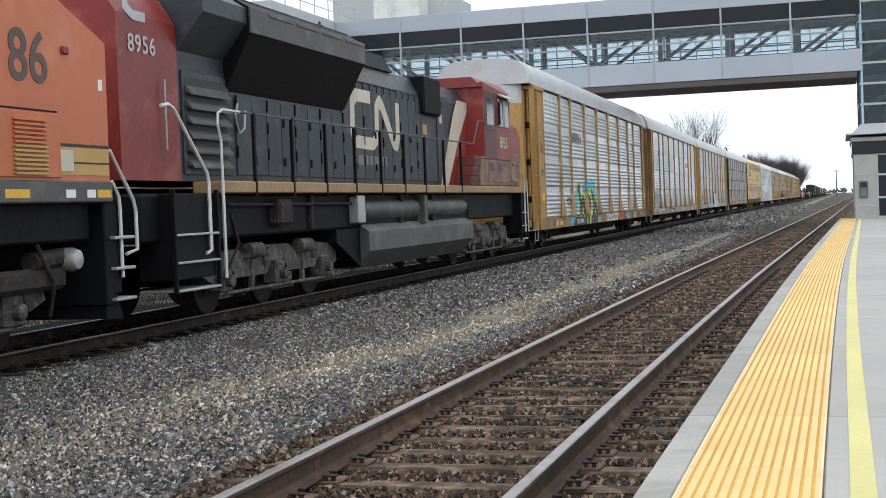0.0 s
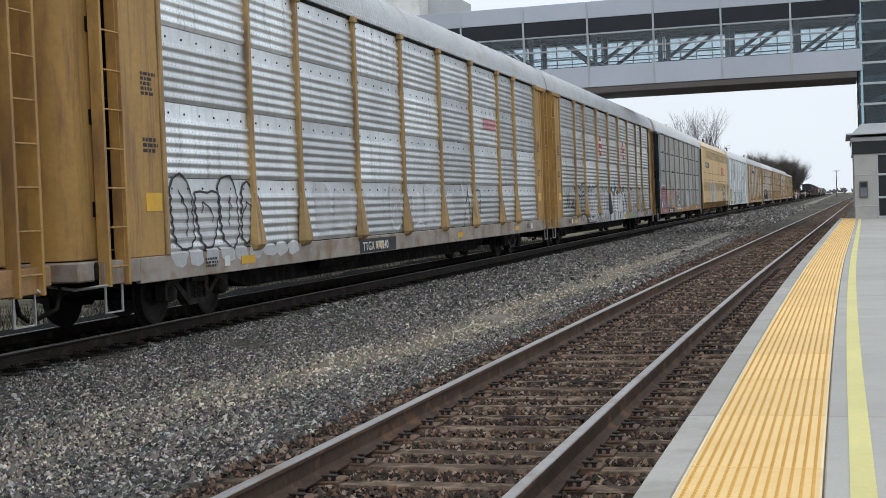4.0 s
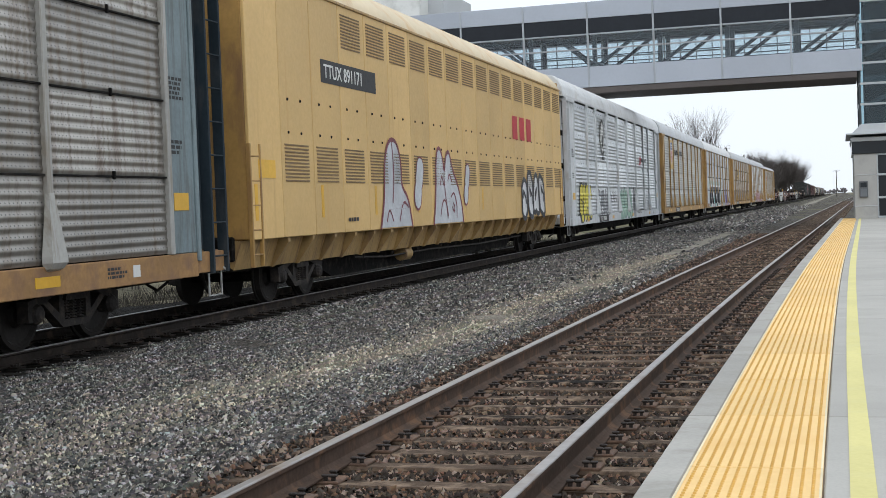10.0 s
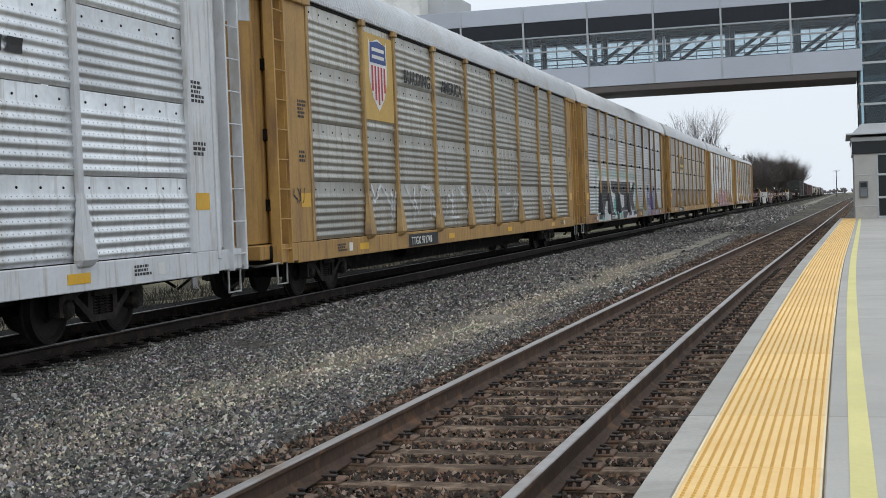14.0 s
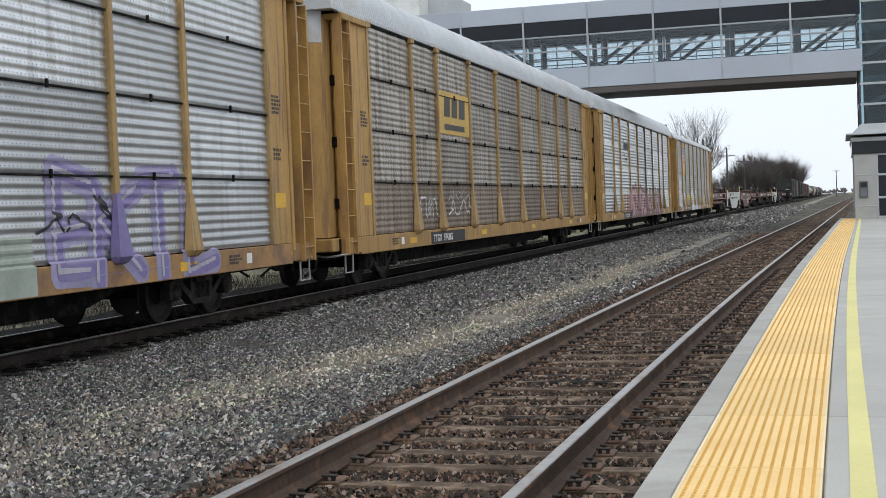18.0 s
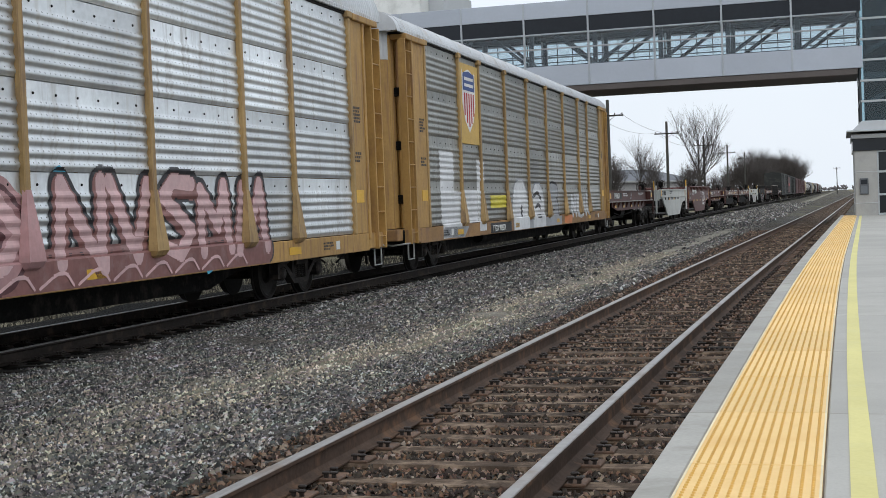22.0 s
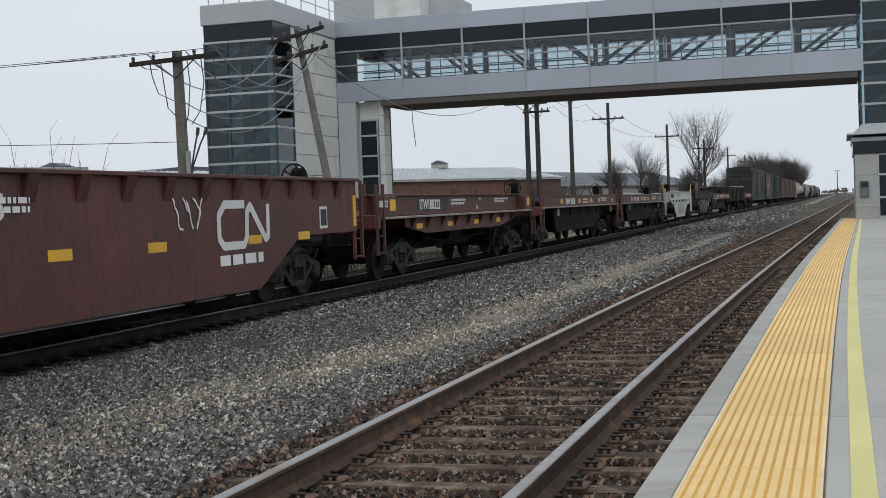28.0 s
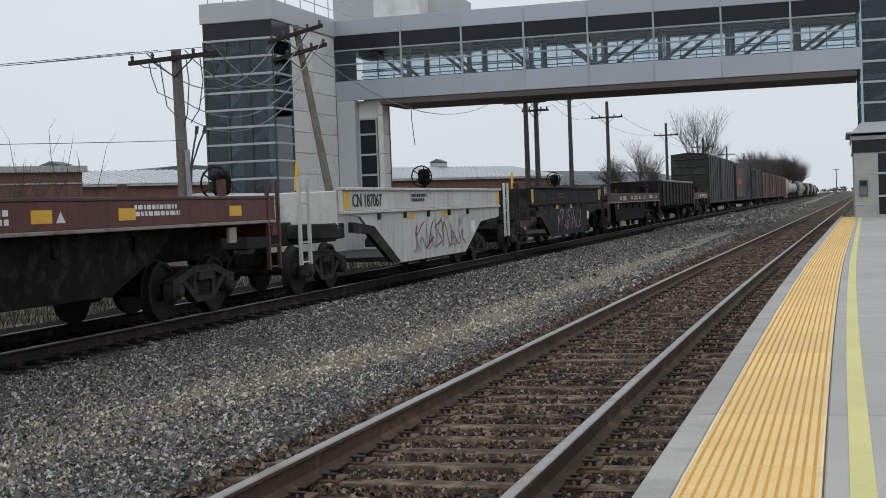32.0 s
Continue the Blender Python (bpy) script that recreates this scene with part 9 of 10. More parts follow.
def build_bnsf():
    S = -7.4
    c = car("locomotive", S, "orange diesel locomotive with dark numbers and a yellow stripe", "locomotive", exact=along(17.0) + 0.98 * (S - 17.0), stretch=0.98)
    L = 24.0
    part("frame", Shape().cbox(-1.35, 1.35, 0.5, 23.4, 1.2, 1.7, 0.03), LOCO_BLACK, c)
    part("side_sill", Shape().cbox(-1.56, 1.56, 0.6, 23.66, 1.68, 1.95, 0.02), TANK_GREY, c, "grey side sill")
    part("hood", Shape().prism([(-1.0, 1.95), (1.0, 1.95), (1.0, 4.3), (0.7, 4.75), (-0.7, 4.75), (-1.0, 4.3)], "y", 0.7, 17.6), LOCO_ORANGE, c)
    part("cab", Shape().prism([(17.6, 1.95), (21.6, 1.95), (21.6, 4.35), (21.3, 4.85), (17.6, 4.9)], "x", -1.54, 1.54), LOCO_ORANGE, c, "orange cab side")
    part("nose", Shape().prism([(21.6, 1.95), (23.62, 1.95), (23.64, 3.72), (22.3, 4.22), (21.6, 4.3)], "x", -1.54, 1.54), LOCO_ORANGE, c, "sloping orange nose")
    part("stripe", Shape().box(1.54, 1.548, 0.8, 23.6, 2.02, 2.36), LOCO_YELLOW, c, "dull yellow side stripe")
    part("stripe_edge", Shape().box(1.54, 1.55, 0.8, 23.6, 2.36, 2.4), SIGN_BLACK, c)
    part("stripe_line", Shape().box(1.548, 1.552, 0.8, 23.6, 2.16, 2.18), SIGN_BLACK, c)
    part("cab_window", Shape().cbox(1.53, 1.56, 20.6, 21.45, 4.05, 4.65, 0.03), CAB_GLASS, c)
    part("window_frame", Shape().pipe([(1.56, 20.6, 4.05), (1.56, 21.45, 4.05), (1.56, 21.45, 4.65), (1.56, 20.6, 4.65), (1.56, 20.6, 4.05)], 0.03, 5), TANK_GREY, c)
    part("cab_window", Shape().cbox(1.53, 1.56, 19.2, 20.4, 3.9, 4.65, 0.03), CAB_GLASS, c)
    part("grille_panel", Shape().cbox(1.548, 1.565, 20.9, 22.42, 1.98, 2.74, 0.01), LOCO_ORANGE, c)
    for k in range(13):
        z = 2.02 + k * 0.052
        part("grille_slat", Shape().prism([(1.56, z), (1.6, z - 0.01), (1.6, z + 0.015), (1.56, z + 0.03)], "y", 21.4, 22.1), LOCO_YELLOW if z < 2.36 else LOCO_ORANGE, c)
    word(c, "86", 21.4, 3.1, 0.85, mat("number_brown", (0.10, 0.065, 0.05), 0.5), 1.545, space=1.0)
    part("panel_line", Shape().box(1.541, 1.545, 19.6, 22.4, 2.76, 2.78), LOCO_BLACK, c)
    part("notice_plate", Shape().box(1.549, 1.556, 22.42, 22.72, 2.06, 2.32), LOCO_WHITE, c)
    for a, b, m in ((22.5, 22.72, SIGN_WHITE), (23.0, 23.2, SIGN_WHITE), (23.25, 23.6, REFLECT), (21.2, 21.7, REFLECT)):
        part("sill_plate", Shape().box(1.56, 1.566, a, b, 1.74, 1.84), m, c)
    part("door_hook", Shape().cbox(1.54, 1.58, 22.55, 22.7, 3.48, 3.58, 0.02), LOCO_RED, c)
    part("class_plate", Shape().box(1.54, 1.546, 23.42, 23.52, 3.1, 3.24), SIGN_WHITE, c)
    part("headlight", Shape().lathe([(0.02, 0), (0.1, 0), (0.1, 0.06), (0.02, 0.06)], (0.25, 23.3, 4.1), "y", 12).lathe([(0.02, 0), (0.1, 0), (0.1, 0.06), (0.02, 0.06)], (-0.25, 23.3, 4.1), "y", 12), GRAB, c)
    part("fuel_tank", Shape().prism([(-1.5, 0.6), (-1.2, 0.3), (1.2, 0.3), (1.5, 0.6), (1.5, 1.1), (-1.5, 1.1)], "y", 7.5, 15.5), TANK_GREY, c)
    loco_truck(c, 4.2)
    loco_truck(c, 19.6)
    part("end_plate", Shape().cbox(-1.5, 1.5, 23.5, 23.68, 0.35, 1.7, 0.02), LOCO_BLACK, c)
    part("snow_plough", Shape().prism([(23.55, 0.18), (24.0, 0.15), (23.7, 0.75), (23.55, 0.75)], "x", -1.45, 1.45), LOCO_BLACK, c)
    part("sand_pipe", Shape().pipe([(1.3, 22.2, 1.2), (1.35, 22.5, 0.7), (1.2, 22.6, 0.3)], 0.03), GEAR, c)
    part("axle_lamp", Shape().lathe([(0.02, 0.1), (0.12, 0.08), (0.15, 0.0), (0.13, -0.25), (0.02, -0.25)], (1.35, 22.95, 0.98), "x", 12), GRAB, c, smooth=True)
    part("brake_cylinder", Shape().cyl((1.2, 22.2, 0.98), (1.2, 23.1, 1.02), 0.12, 10), GEAR, c)
    part("equalizer", Shape().cbox(1.1, 1.3, 21.3, 22.9, 0.62, 0.9, 0.06), GEAR, c)
    part("step_well", Shape().cbox(0.95, 1.5, 23.62, 23.9, 0.5, 1.75, 0.02), LOCO_BLACK, c)
    for z in (0.4, 0.8, 1.2):
        part("step_tread", Shape().cbox(0.95, 1.58, 23.62, 24.15, z, z + 0.04, 0.008), GRAB, c)
    x = 1.53
    part("handrail", Shape().pipe([(x, 23.66, 2.35), (x, 24.25, 1.7), (x, 24.3, 1.55), (x, 24.3, 1.05), (x, 24.0, 1.0)], 0.026, 6), HANDRAIL, c, "bright stair handrail")
    part("handrail", Shape().pipe([(x, 23.68, 1.95), (x, 23.85, 1.75), (x, 23.87, 1.6), (x, 23.87, 0.7)], 0.026, 6), HANDRAIL, c)
    couplers(c, L)


build_cn()
build_bnsf()


# ---- open cars ----
OXIDE = mat("oxide_red_car_paint", (0.105, 0.027, 0.02), 0.6, 0, 0.25, 0.7, 12, 0.1, stain=(0.05, 0.021, 0.017), amount=0.5, streak=True)
OXIDE_DARK = mat("brown_red_car_paint", (0.085, 0.034, 0.028), 0.65, 0, 0.2, 0.7, 12, 0.08, stain=(0.05, 0.03, 0.026), amount=0.4)
CAR_WHITE = mat("grimy_white_car_paint", (0.55, 0.56, 0.53), 0.6, 0, 0.12, 0.8, 12, 0.06, stain=(0.36, 0.34, 0.3), amount=0.4, streak=True)
CAR_DARK = mat("sooty_dark_car_paint", (0.026, 0.025, 0.025), 0.75, 0, 0.3, 0.8, 12, 0.08, stain=(0.055, 0.048, 0.044), amount=0.4, spec=0.15)
FLANGE = mat("pale_worn_flange", (0.33, 0.29, 0.26), 0.6, 0.2, 0.2, 1, 12, 0.05, stain=(0.15, 0.1, 0.08))


def hand_brake(c, y, x, z, high=0.75, face=1):
    """A brake wheel with its dark housing on a stand."""
    t = new("hand_brake")
    t.parent = c
    t.matrix_basis = pose(x, y, z)
    part("stand", Shape().cbox(-0.06, 0.06, -0.05, 0.05, 0, high, 0.01), BLACK, t)
    part("gear_housing", Shape().cbox(-0.15, 0.15, -0.1, 0.1, high - 0.38, high + 0.02, 0.06), BLACK, t)
    s = Shape()
    ring = [(0.27 * math.cos(a), -0.2, high - 0.17 + 0.27 * math.sin(a)) for a in np.linspace(0, 2 * math.pi, 17)]
    s.pipe(ring, 0.018, 5)
    for a in np.linspace(0, 2 * math.pi, 6)[:-1]:
        s.cyl((0, -0.2, high - 0.17), (0.29 * math.cos(a), -0.2, high - 0.17 + 0.29 * math.sin(a)), 0.014, 5)
    s.cyl((0, -0.2, high - 0.17), (0, -0.05, high - 0.17), 0.03, 6)
    part("brake_wheel", s, BLACK, t)


def end_ladder(c, y, material, z1=1.98, side=1):
    s = Shape()
    for u in (y, y + 0.42):
        s.cbox(side * 1.5 - 0.03, side * 1.5 + 0.03, u - 0.03, u + 0.03, 0.5, z1, 0.006)
    for z in (0.55, 0.9, 1.25, 1.6):
        s.cyl((side * 1.5, y, z), (side * 1.5, y + 0.42, z), 0.014, 5)
    part("end_ladder", s, material, c)


def coil_car(start, end, number, paint, kind, seed):
    """A low open car with deep red side girders on two trucks."""
    L = end - start
    c = car("flat_car", start, {"a": "oxide-red flat car with stepped side girders and yellow reflectors", "b": "oxide-red flat car with a shallow girder and dark underframe"}[kind], "rail car", "open cars in the train")
    rnd = random.Random(seed)
    if kind == "a":
        for s in (1, -1):
            x = s * 1.22
            part("upper_girder", Shape().cbox(x - 0.03, x + 0.03, 0.4, L - 0.4, 1.3, 1.74, 0.008), paint, c)
            part("top_flange", Shape().cbox(x - 0.1, x + 0.1, 0.4, L - 0.4, 1.74, 1.78, 0.008), paint, c)
            part("walk_flange", Shape().cbox(min(x, s * 1.52), max(x, s * 1.52), 0.8, L - 0.8, 1.24, 1.29, 0.008), FLANGE, c, "pale worn walkway flange")
            part("lower_girder", Shape().prism([(2.6, 1.24), (2.6, 1.05), (4.2, 0.86), (L - 4.2, 0.86), (L - 2.6, 1.05), (L - 2.6, 1.24)], "x", s * 1.34 - 0.02, s * 1.34 + 0.02), paint, c)
            for i in range(9):
                y = 3.0 + i * (L - 6.0) / 8
                part("gusset", Shape().prism([(s * 1.36, 1.24), (s * 1.5, 1.24), (s * 1.36, 0.95)], "y", y - 0.02, y + 0.02), paint, c)
            for y in (0.6, L - 1.6):
                part("end_box", Shape().cbox(min(s * 1.2, s * 1.5), max(s * 1.2, s * 1.5), y, y + 1.0, 1.28, 1.74, 0.02), paint, c)
        part("number_board", Shape().box(1.252, 1.258, 3.9, 6.3, 1.38, 1.68), SIGN_BLACK, c)
        word(c, number, 4.0, 1.42, 0.34, SIGN_WHITE, 1.262, space=1.0)
        word(c, number[-6:], 0.45, 1.5, 0.2, SIGN_WHITE, 1.51)
        bars(c, 6.6, 1.6, 2, 2.0, 0.06, SIGN_WHITE, lambda z: 1.255, seed)
        bars(c, L - 4.5, 1.62, 2, 2.0, 0.05, SIGN_WHITE, lambda z: 1.255, seed + 1)
        for y in (3.4, 5.9, 8.4, 10.8):
            part("reflector", Shape().box(1.362, 1.368, y, y + 0.45, 0.98, 1.1), REFLECT, c)
        for y in (1.2, L - 1.35):
            part("reflector", Shape().box(1.5, 1.508, y, y + 0.36, 1.42, 1.66), REFLECT, c)
        scrawl(c, 9.0, 1.36, 2, 0.3, 0.32, PALE, lambda z: 1.255, seed, 0.04)
        part("floor_trough", Shape().prism([(-1.2, 1.45), (-0.5, 1.05), (0.5, 1.05), (1.2, 1.45), (1.2, 1.35), (0.5, 0.95), (-0.5, 0.95), (-1.2, 1.35)], "y", 1.0, L - 1.0), paint, c)
    else:
        for s in (1, -1):
            x = s * 1.48
            part("side_girder", Shape().cbox(x - 0.03, x + 0.03, 0.5, L - 0.5, 1.33, 1.68, 0.008), paint, c)
            part("top_flange", Shape().cbox(x - 0.12, x + 0.04, 0.5, L - 0.5, 1.68, 1.73, 0.008), OXIDE_DARK, c)
            part("bottom_flange", Shape().cbox(x - 0.06, x + 0.05, 0.5, L - 0.5, 1.28, 1.33, 0.008), FLANGE, c, "pale worn bottom flange")
        part("belly", Shape().prism([(3.4, 1.3), (4.0, 0.42), (L - 5.2, 0.42), (L - 4.0, 0.9), (L - 3.4, 1.3)], "x", -1.25, 1.25), BLACK, c, "dark sooty underframe")
        part("deck", Shape().box(-1.4, 1.4, 0.6, L - 0.6, 1.5, 1.58), OXIDE_DARK, c)
        word(c, number, 4.5, 1.39, 0.3, SIGN_WHITE, 1.515, space=1.0)
        bars(c, 7.9, 1.52, 2, 1.3, 0.07, SIGN_WHITE, lambda z: 1.512, seed)
        bars(c, L - 5.0, 1.56, 2, 1.6, 0.06, SIGN_WHITE, lambda z: 1.512, seed + 1)
        for y in (3.6, 7.0, 9.5, 11.4, L - 2.2):
            part("reflector", Shape().box(1.511, 1.517, y, y + 0.42, 1.42, 1.58), REFLECT, c)
        part("placard_plate", Shape().box(1.4, 1.45, 3.4, 3.65, 1.0, 1.24), FLANGE, c)
        part("placard_plate", Shape().box(1.4, 1.45, L - 2.1, L - 1.85, 1.0, 1.24), FLANGE, c)
        part("warning_mark", fill_paint([[(10.0, 1.42), (10.2, 1.42), (10.1, 1.56)]], lambda z: 1.513, 0.02), SIGN_WHITE, c)
    part("centre_sill", Shape().prism([(0.3, 1.3), (0.3, 0.72), (3.6, 0.72), (4.4, 0.42), (L - 4.4, 0.42), (L - 3.6, 0.72), (L - 0.3, 0.72), (L - 0.3, 1.3)], "x", -0.4, 0.4), BLACK, c)
    for y in np.linspace(4.6, L - 4.6, 5):
        part("cross_bearer", Shape().prism([(-1.3, 1.2), (-1.3, 1.0), (-0.35, 0.5), (0.35, 0.5), (1.3, 1.0), (1.3, 1.2)], "y", y - 0.05, y + 0.05), BLACK, c)
    part("end_sill", Shape().cbox(-1.5, 1.5, 0.3, 0.6, 1.05, 1.35, 0.02), paint, c)
    part("end_sill", Shape().cbox(-1.5, 1.5, L - 0.6, L - 0.3, 1.05, 1.35, 0.02), paint, c)
    part("brake_reservoir", Shape().cyl((0.9, 7.0, 0.78), (0.9, 8.2, 0.78), 0.2, 12), BLACK, c, smooth=True)
    part("brake_rigging", Shape().pipe([(1.1, 4.6, 0.75), (1.1, 6.5, 0.6), (1.0, 8.5, 0.62), (1.1, 10.5, 0.7)], 0.025), BLACK, c)
    end_ladder(c, 0.35, OXIDE_DARK)
    end_ladder(c, L - 0.78, OXIDE_DARK)
    hand_brake(c, L - 0.5, 0.55 if kind == "b" else 0.9, 1.3, 0.85)
    for y in (1.2, L - 1.2):
        for s in (-1, 1):
            part("load_stop", Shape().cbox(s * 0.9 - 0.06, s * 0.9 + 0.06, y - 0.06, y + 0.06, 1.3, 2.02, 0.01), OXIDE_DARK, c)
    truck(c, 3.1 if kind == "a" else 2.25)
    truck(c, L - (1.75 if kind == "a" else 2.25))
    couplers(c, L)
    return c


def well_car(start, end, number, paint, top, low_front, seed, big=False, label=""):
    """A car whose deep body hangs between its trucks."""
    L = end - start
    c = car("well_car", start, label, "rail car", "open cars in the train")
    a, b = (0.7, L - 0.7) if big else (2.3, L - 1.6)
    for s in (1, -1):
        x = s * 1.5
        if big:
            out = [(a, top), (a, 1.05), (3.3, 1.05), (5.2, 0.24), (L - 5.2, 0.24), (L - 3.5, 1.05), (b, 1.05), (b, top)]
        else:
            out = [(a, 1.38), (a + 1.0, 1.3), (a + 1.4, 1.1), (a + 3.4, 0.26), (b - 3.6, 0.26), (b - 2.0, 1.0), (b, 1.1), (b, 1.38)]
        part("side_wall", Shape().prism(out, "x", x - 0.03, x + 0.03), paint, c, "dark red well side" if big else "")
        if not big:
            part("top_girder", Shape().cbox(x - 0.04, x + 0.06, a, b, 1.42, top, 0.01), paint, c)
            part("girder_flange", Shape().cbox(x - 0.05, x + 0.09, a, b, 1.36, 1.42, 0.01), paint, c)
        part("top_chord", Shape().cbox(x - 0.08, x + 0.12, a, b, top, top + 0.06, 0.01), paint, c)
        if big:
            for i in range(14):
                y = a + 1.0 + i * (b - a - 2.0) / 13
                part("gusset", Shape().prism([(x + s * 0.03, top), (x + s * 0.14, top), (x + s * 0.03, top - 0.34)], "y", y - 0.12, y + 0.12), paint, c)
    part("floor", Shape().box(-1.4, 1.4, 5.4, L - 5.4, 0.3, 0.4), CAR_DARK, c)
    for y in (a, b):
        part("bulkhead", Shape().cbox(-1.45, 1.45, y - 0.05, y + 0.05, 1.05, top, 0.02), paint, c)
    for y0, y1 in ((0.3, 4.6), (L - 4.6, L - 0.3)):
        part("end_platform", Shape().cbox(-0.5, 0.5, y0, y1, 0.8, 1.25, 0.02), CAR_DARK, c)
        part("body_bolster", Shape().cbox(-1.45, 1.45, (y0 + y1) / 2 - 0.4, (y0 + y1) / 2 + 0.2, 0.9, 1.2, 0.03), CAR_DARK, c)
    word(c, number, a + (2.4 if big else 0.5), 1.5, 0.36 if not big else 0.42, SIGN_BLACK if not big else SIGN_WHITE, 1.57, space=1.0)
    f = lambda z: 1.566
    bars(c, a + 4.2, 1.68, 2, 1.5, 0.07, SIGN_BLACK if not big else SIGN_WHITE, f, seed)
    if big:
        e0 = b - 6.0
        part("emblem", stroke_paint([[(e0 + 1.0, 1.62), (e0 + 0.3, 1.62), (e0 + 0.1, 1.45), (e0 + 0.1, 1.1), (e0 + 0.25, 0.98), (e0 + 0.95, 0.98), (e0 + 1.05, 1.1), (e0 + 1.08, 1.5), (e0 + 1.2, 1.6), (e0 + 1.75, 1.05), (e0 + 1.85, 1.1), (e0 + 1.86, 1.62)]], 0.13, lambda z: 1.535), SIGN_WHITE, c, "white painted band emblem")
        bars(c, e0 + 0.1, 0.68, 1, 1.8, 0.16, SIGN_WHITE, lambda z: 1.535, 5, name="web_lettering")
        for y in (4.0, 6.3, 8.6, L - 5.6, L - 3.6):
            part("reflector", Shape().box(1.53, 1.537, y, y + 0.5, 0.98, 1.12), REFLECT, c)
        for y in (2.0, L - 2.6):
            part("notice_board", Shape().box(1.53, 1.538, y, y + 0.35, 1.15, 1.55), SIGN_WHITE, c)
            part("notice_face", Shape().box(1.538, 1.542, y + 0.04, y + 0.31, 1.2, 1.5), SIGN_BLACK, c)
        bars(c, 3.0, 1.75, 4, 0.9, 0.07, SIGN_WHITE, f, seed + 3)
        scrawl(c, e0 - 1.3, 1.25, 3, 0.3, 0.5, SIGN_WHITE, lambda z: 1.535, seed, 0.03)
        for y in (0.75, L - 0.9):
            part("corner_board", Shape().box(1.5, 1.545, y, y + 0.14, 1.15, 1.75), REFLECT, c)
    else:
        for y in (a + 0.05, b - 0.4):
            part("corner_board", Shape().box(1.562, 1.568, y, y + 0.3, 1.45, top - 0.02), REFLECT, c)
        for y in (a + 4.0, a + 6.6):
            part("reflector", Shape().box(1.531, 1.538, y, y + 0.42, 1.2, 1.33), REFLECT, c)
        for i in range(5):
            part("bracket", Shape().cbox(1.53, 1.58, a + 2.0 + i * 1.7, a + 2.12 + i * 1.7, 1.22, 1.36, 0.01), CAR_DARK, c)
        if low_front:
            part("brace_tube", Shape().prism([(a + 0.4, 1.2), (a + 1.6, 1.1), (a + 3.2, 0.3), (a + 2.7, 0.3), (a + 1.3, 0.95), (a + 0.4, 1.0)], "x", 1.5, 1.6), CAR_DARK, c, "dark diagonal brace")
            scrawl(c, a + 4.3, 0.42, 8, 0.55, 0.8, SMOKE, lambda z: 1.534, seed, 0.05)
            scrawl(c, a + 4.5, 0.45, 6, 0.7, 0.7, ROSE, lambda z: 1.534, seed + 2, 0.04)
            part("placard_plate", Shape().box(1.531, 1.537, b - 3.0, b - 2.6, 0.75, 1.05), SIGN_WHITE, c)
    end_ladder(c, 0.35, paint, 2.05)
    end_ladder(c, L - 0.78, paint, 2.05)
    hand_brake(c, (b - 3.0) if not big else L - 0.6, 0.3, top - (0.4 if big else 0.1), 0.7)
    part("yellow_lever", Shape().prism([(0.5, top), (0.75, top), (0.6, top + 0.5)], "x", 1.35, 1.4), REFLECT, c)
    truck(c, 2.6)
    truck(c, L - 2.6)
    couplers(c, L)
    return c


coil_car(353.1, 369.5, "ITW188331", OXIDE, "a", 1)
well_car(369.9, 387.2, "CN 187155", CAR_WHITE, 1.8, False, 2, label="grimy white well car with a black number and slanting body")
well_car(387.4, 404.7, "GTW 187745", OXIDE, 2.02, False, 3, True, "dark red high-sided well car with a white emblem")
coil_car(404.9, 420.4, "ITW188322", OXIDE, "a", 4)
coil_car(420.7, 437.7, "FSMW 380520", OXIDE, "b", 5)
coil_car(437.9, 454.7, "SMW   380897", OXIDE, "b", 6)
well_car(454.9, 471.0, "CN 187067", CAR_WHITE, 1.82, True, 7, label="grimy white well car with graffiti and a dark brace")
well_car(471.2, 488.1, "CN 187041", CAR_DARK, 1.9, True, 8, label="sooty dark well car with faint markings")
coil_car(488.3, 506.4, "000000", OXIDE_DARK, "b", 9)


# ---- closed cars further back ----
@functools.lru_cache(None)
def simple_truck_mesh():
    """A whole truck as one shape, for cars that stay far away."""
    s = Shape()
    for u in (-0.89, 0.89):
        for x in (-0.745, 0.745):
            s.lathe([(0.02, -0.07), (0.48, -0.06), (0.455, 0.06), (0.02, 0.07)], (x, u, 0.455), "x", 16)
    for x in (-1.0, 1.0):
        s.prism([(-1.1, 0.4), (-1.1, 0.62), (-0.4, 0.8), (0.4, 0.8), (1.1, 0.62), (1.1, 0.4), (0.8, 0.5), (0.35, 0.26), (-0.35, 0.26), (-0.8, 0.5)], "x", x - 0.08, x + 0.08)
    s.cbox(-0.95, 0.95, -0.2, 0.2, 0.5, 0.8, 0.03)
    return s.mesh("truck", GEAR)


def far_gear(c, L, inset=2.4):
    part("truck", simple_truck_mesh(), GEAR, c, at=(0, inset, RAIL_Z))
    part("truck", simple_truck_mesh(), GEAR, c, at=(0, L - inset, RAIL_Z))
    couplers(c, L)


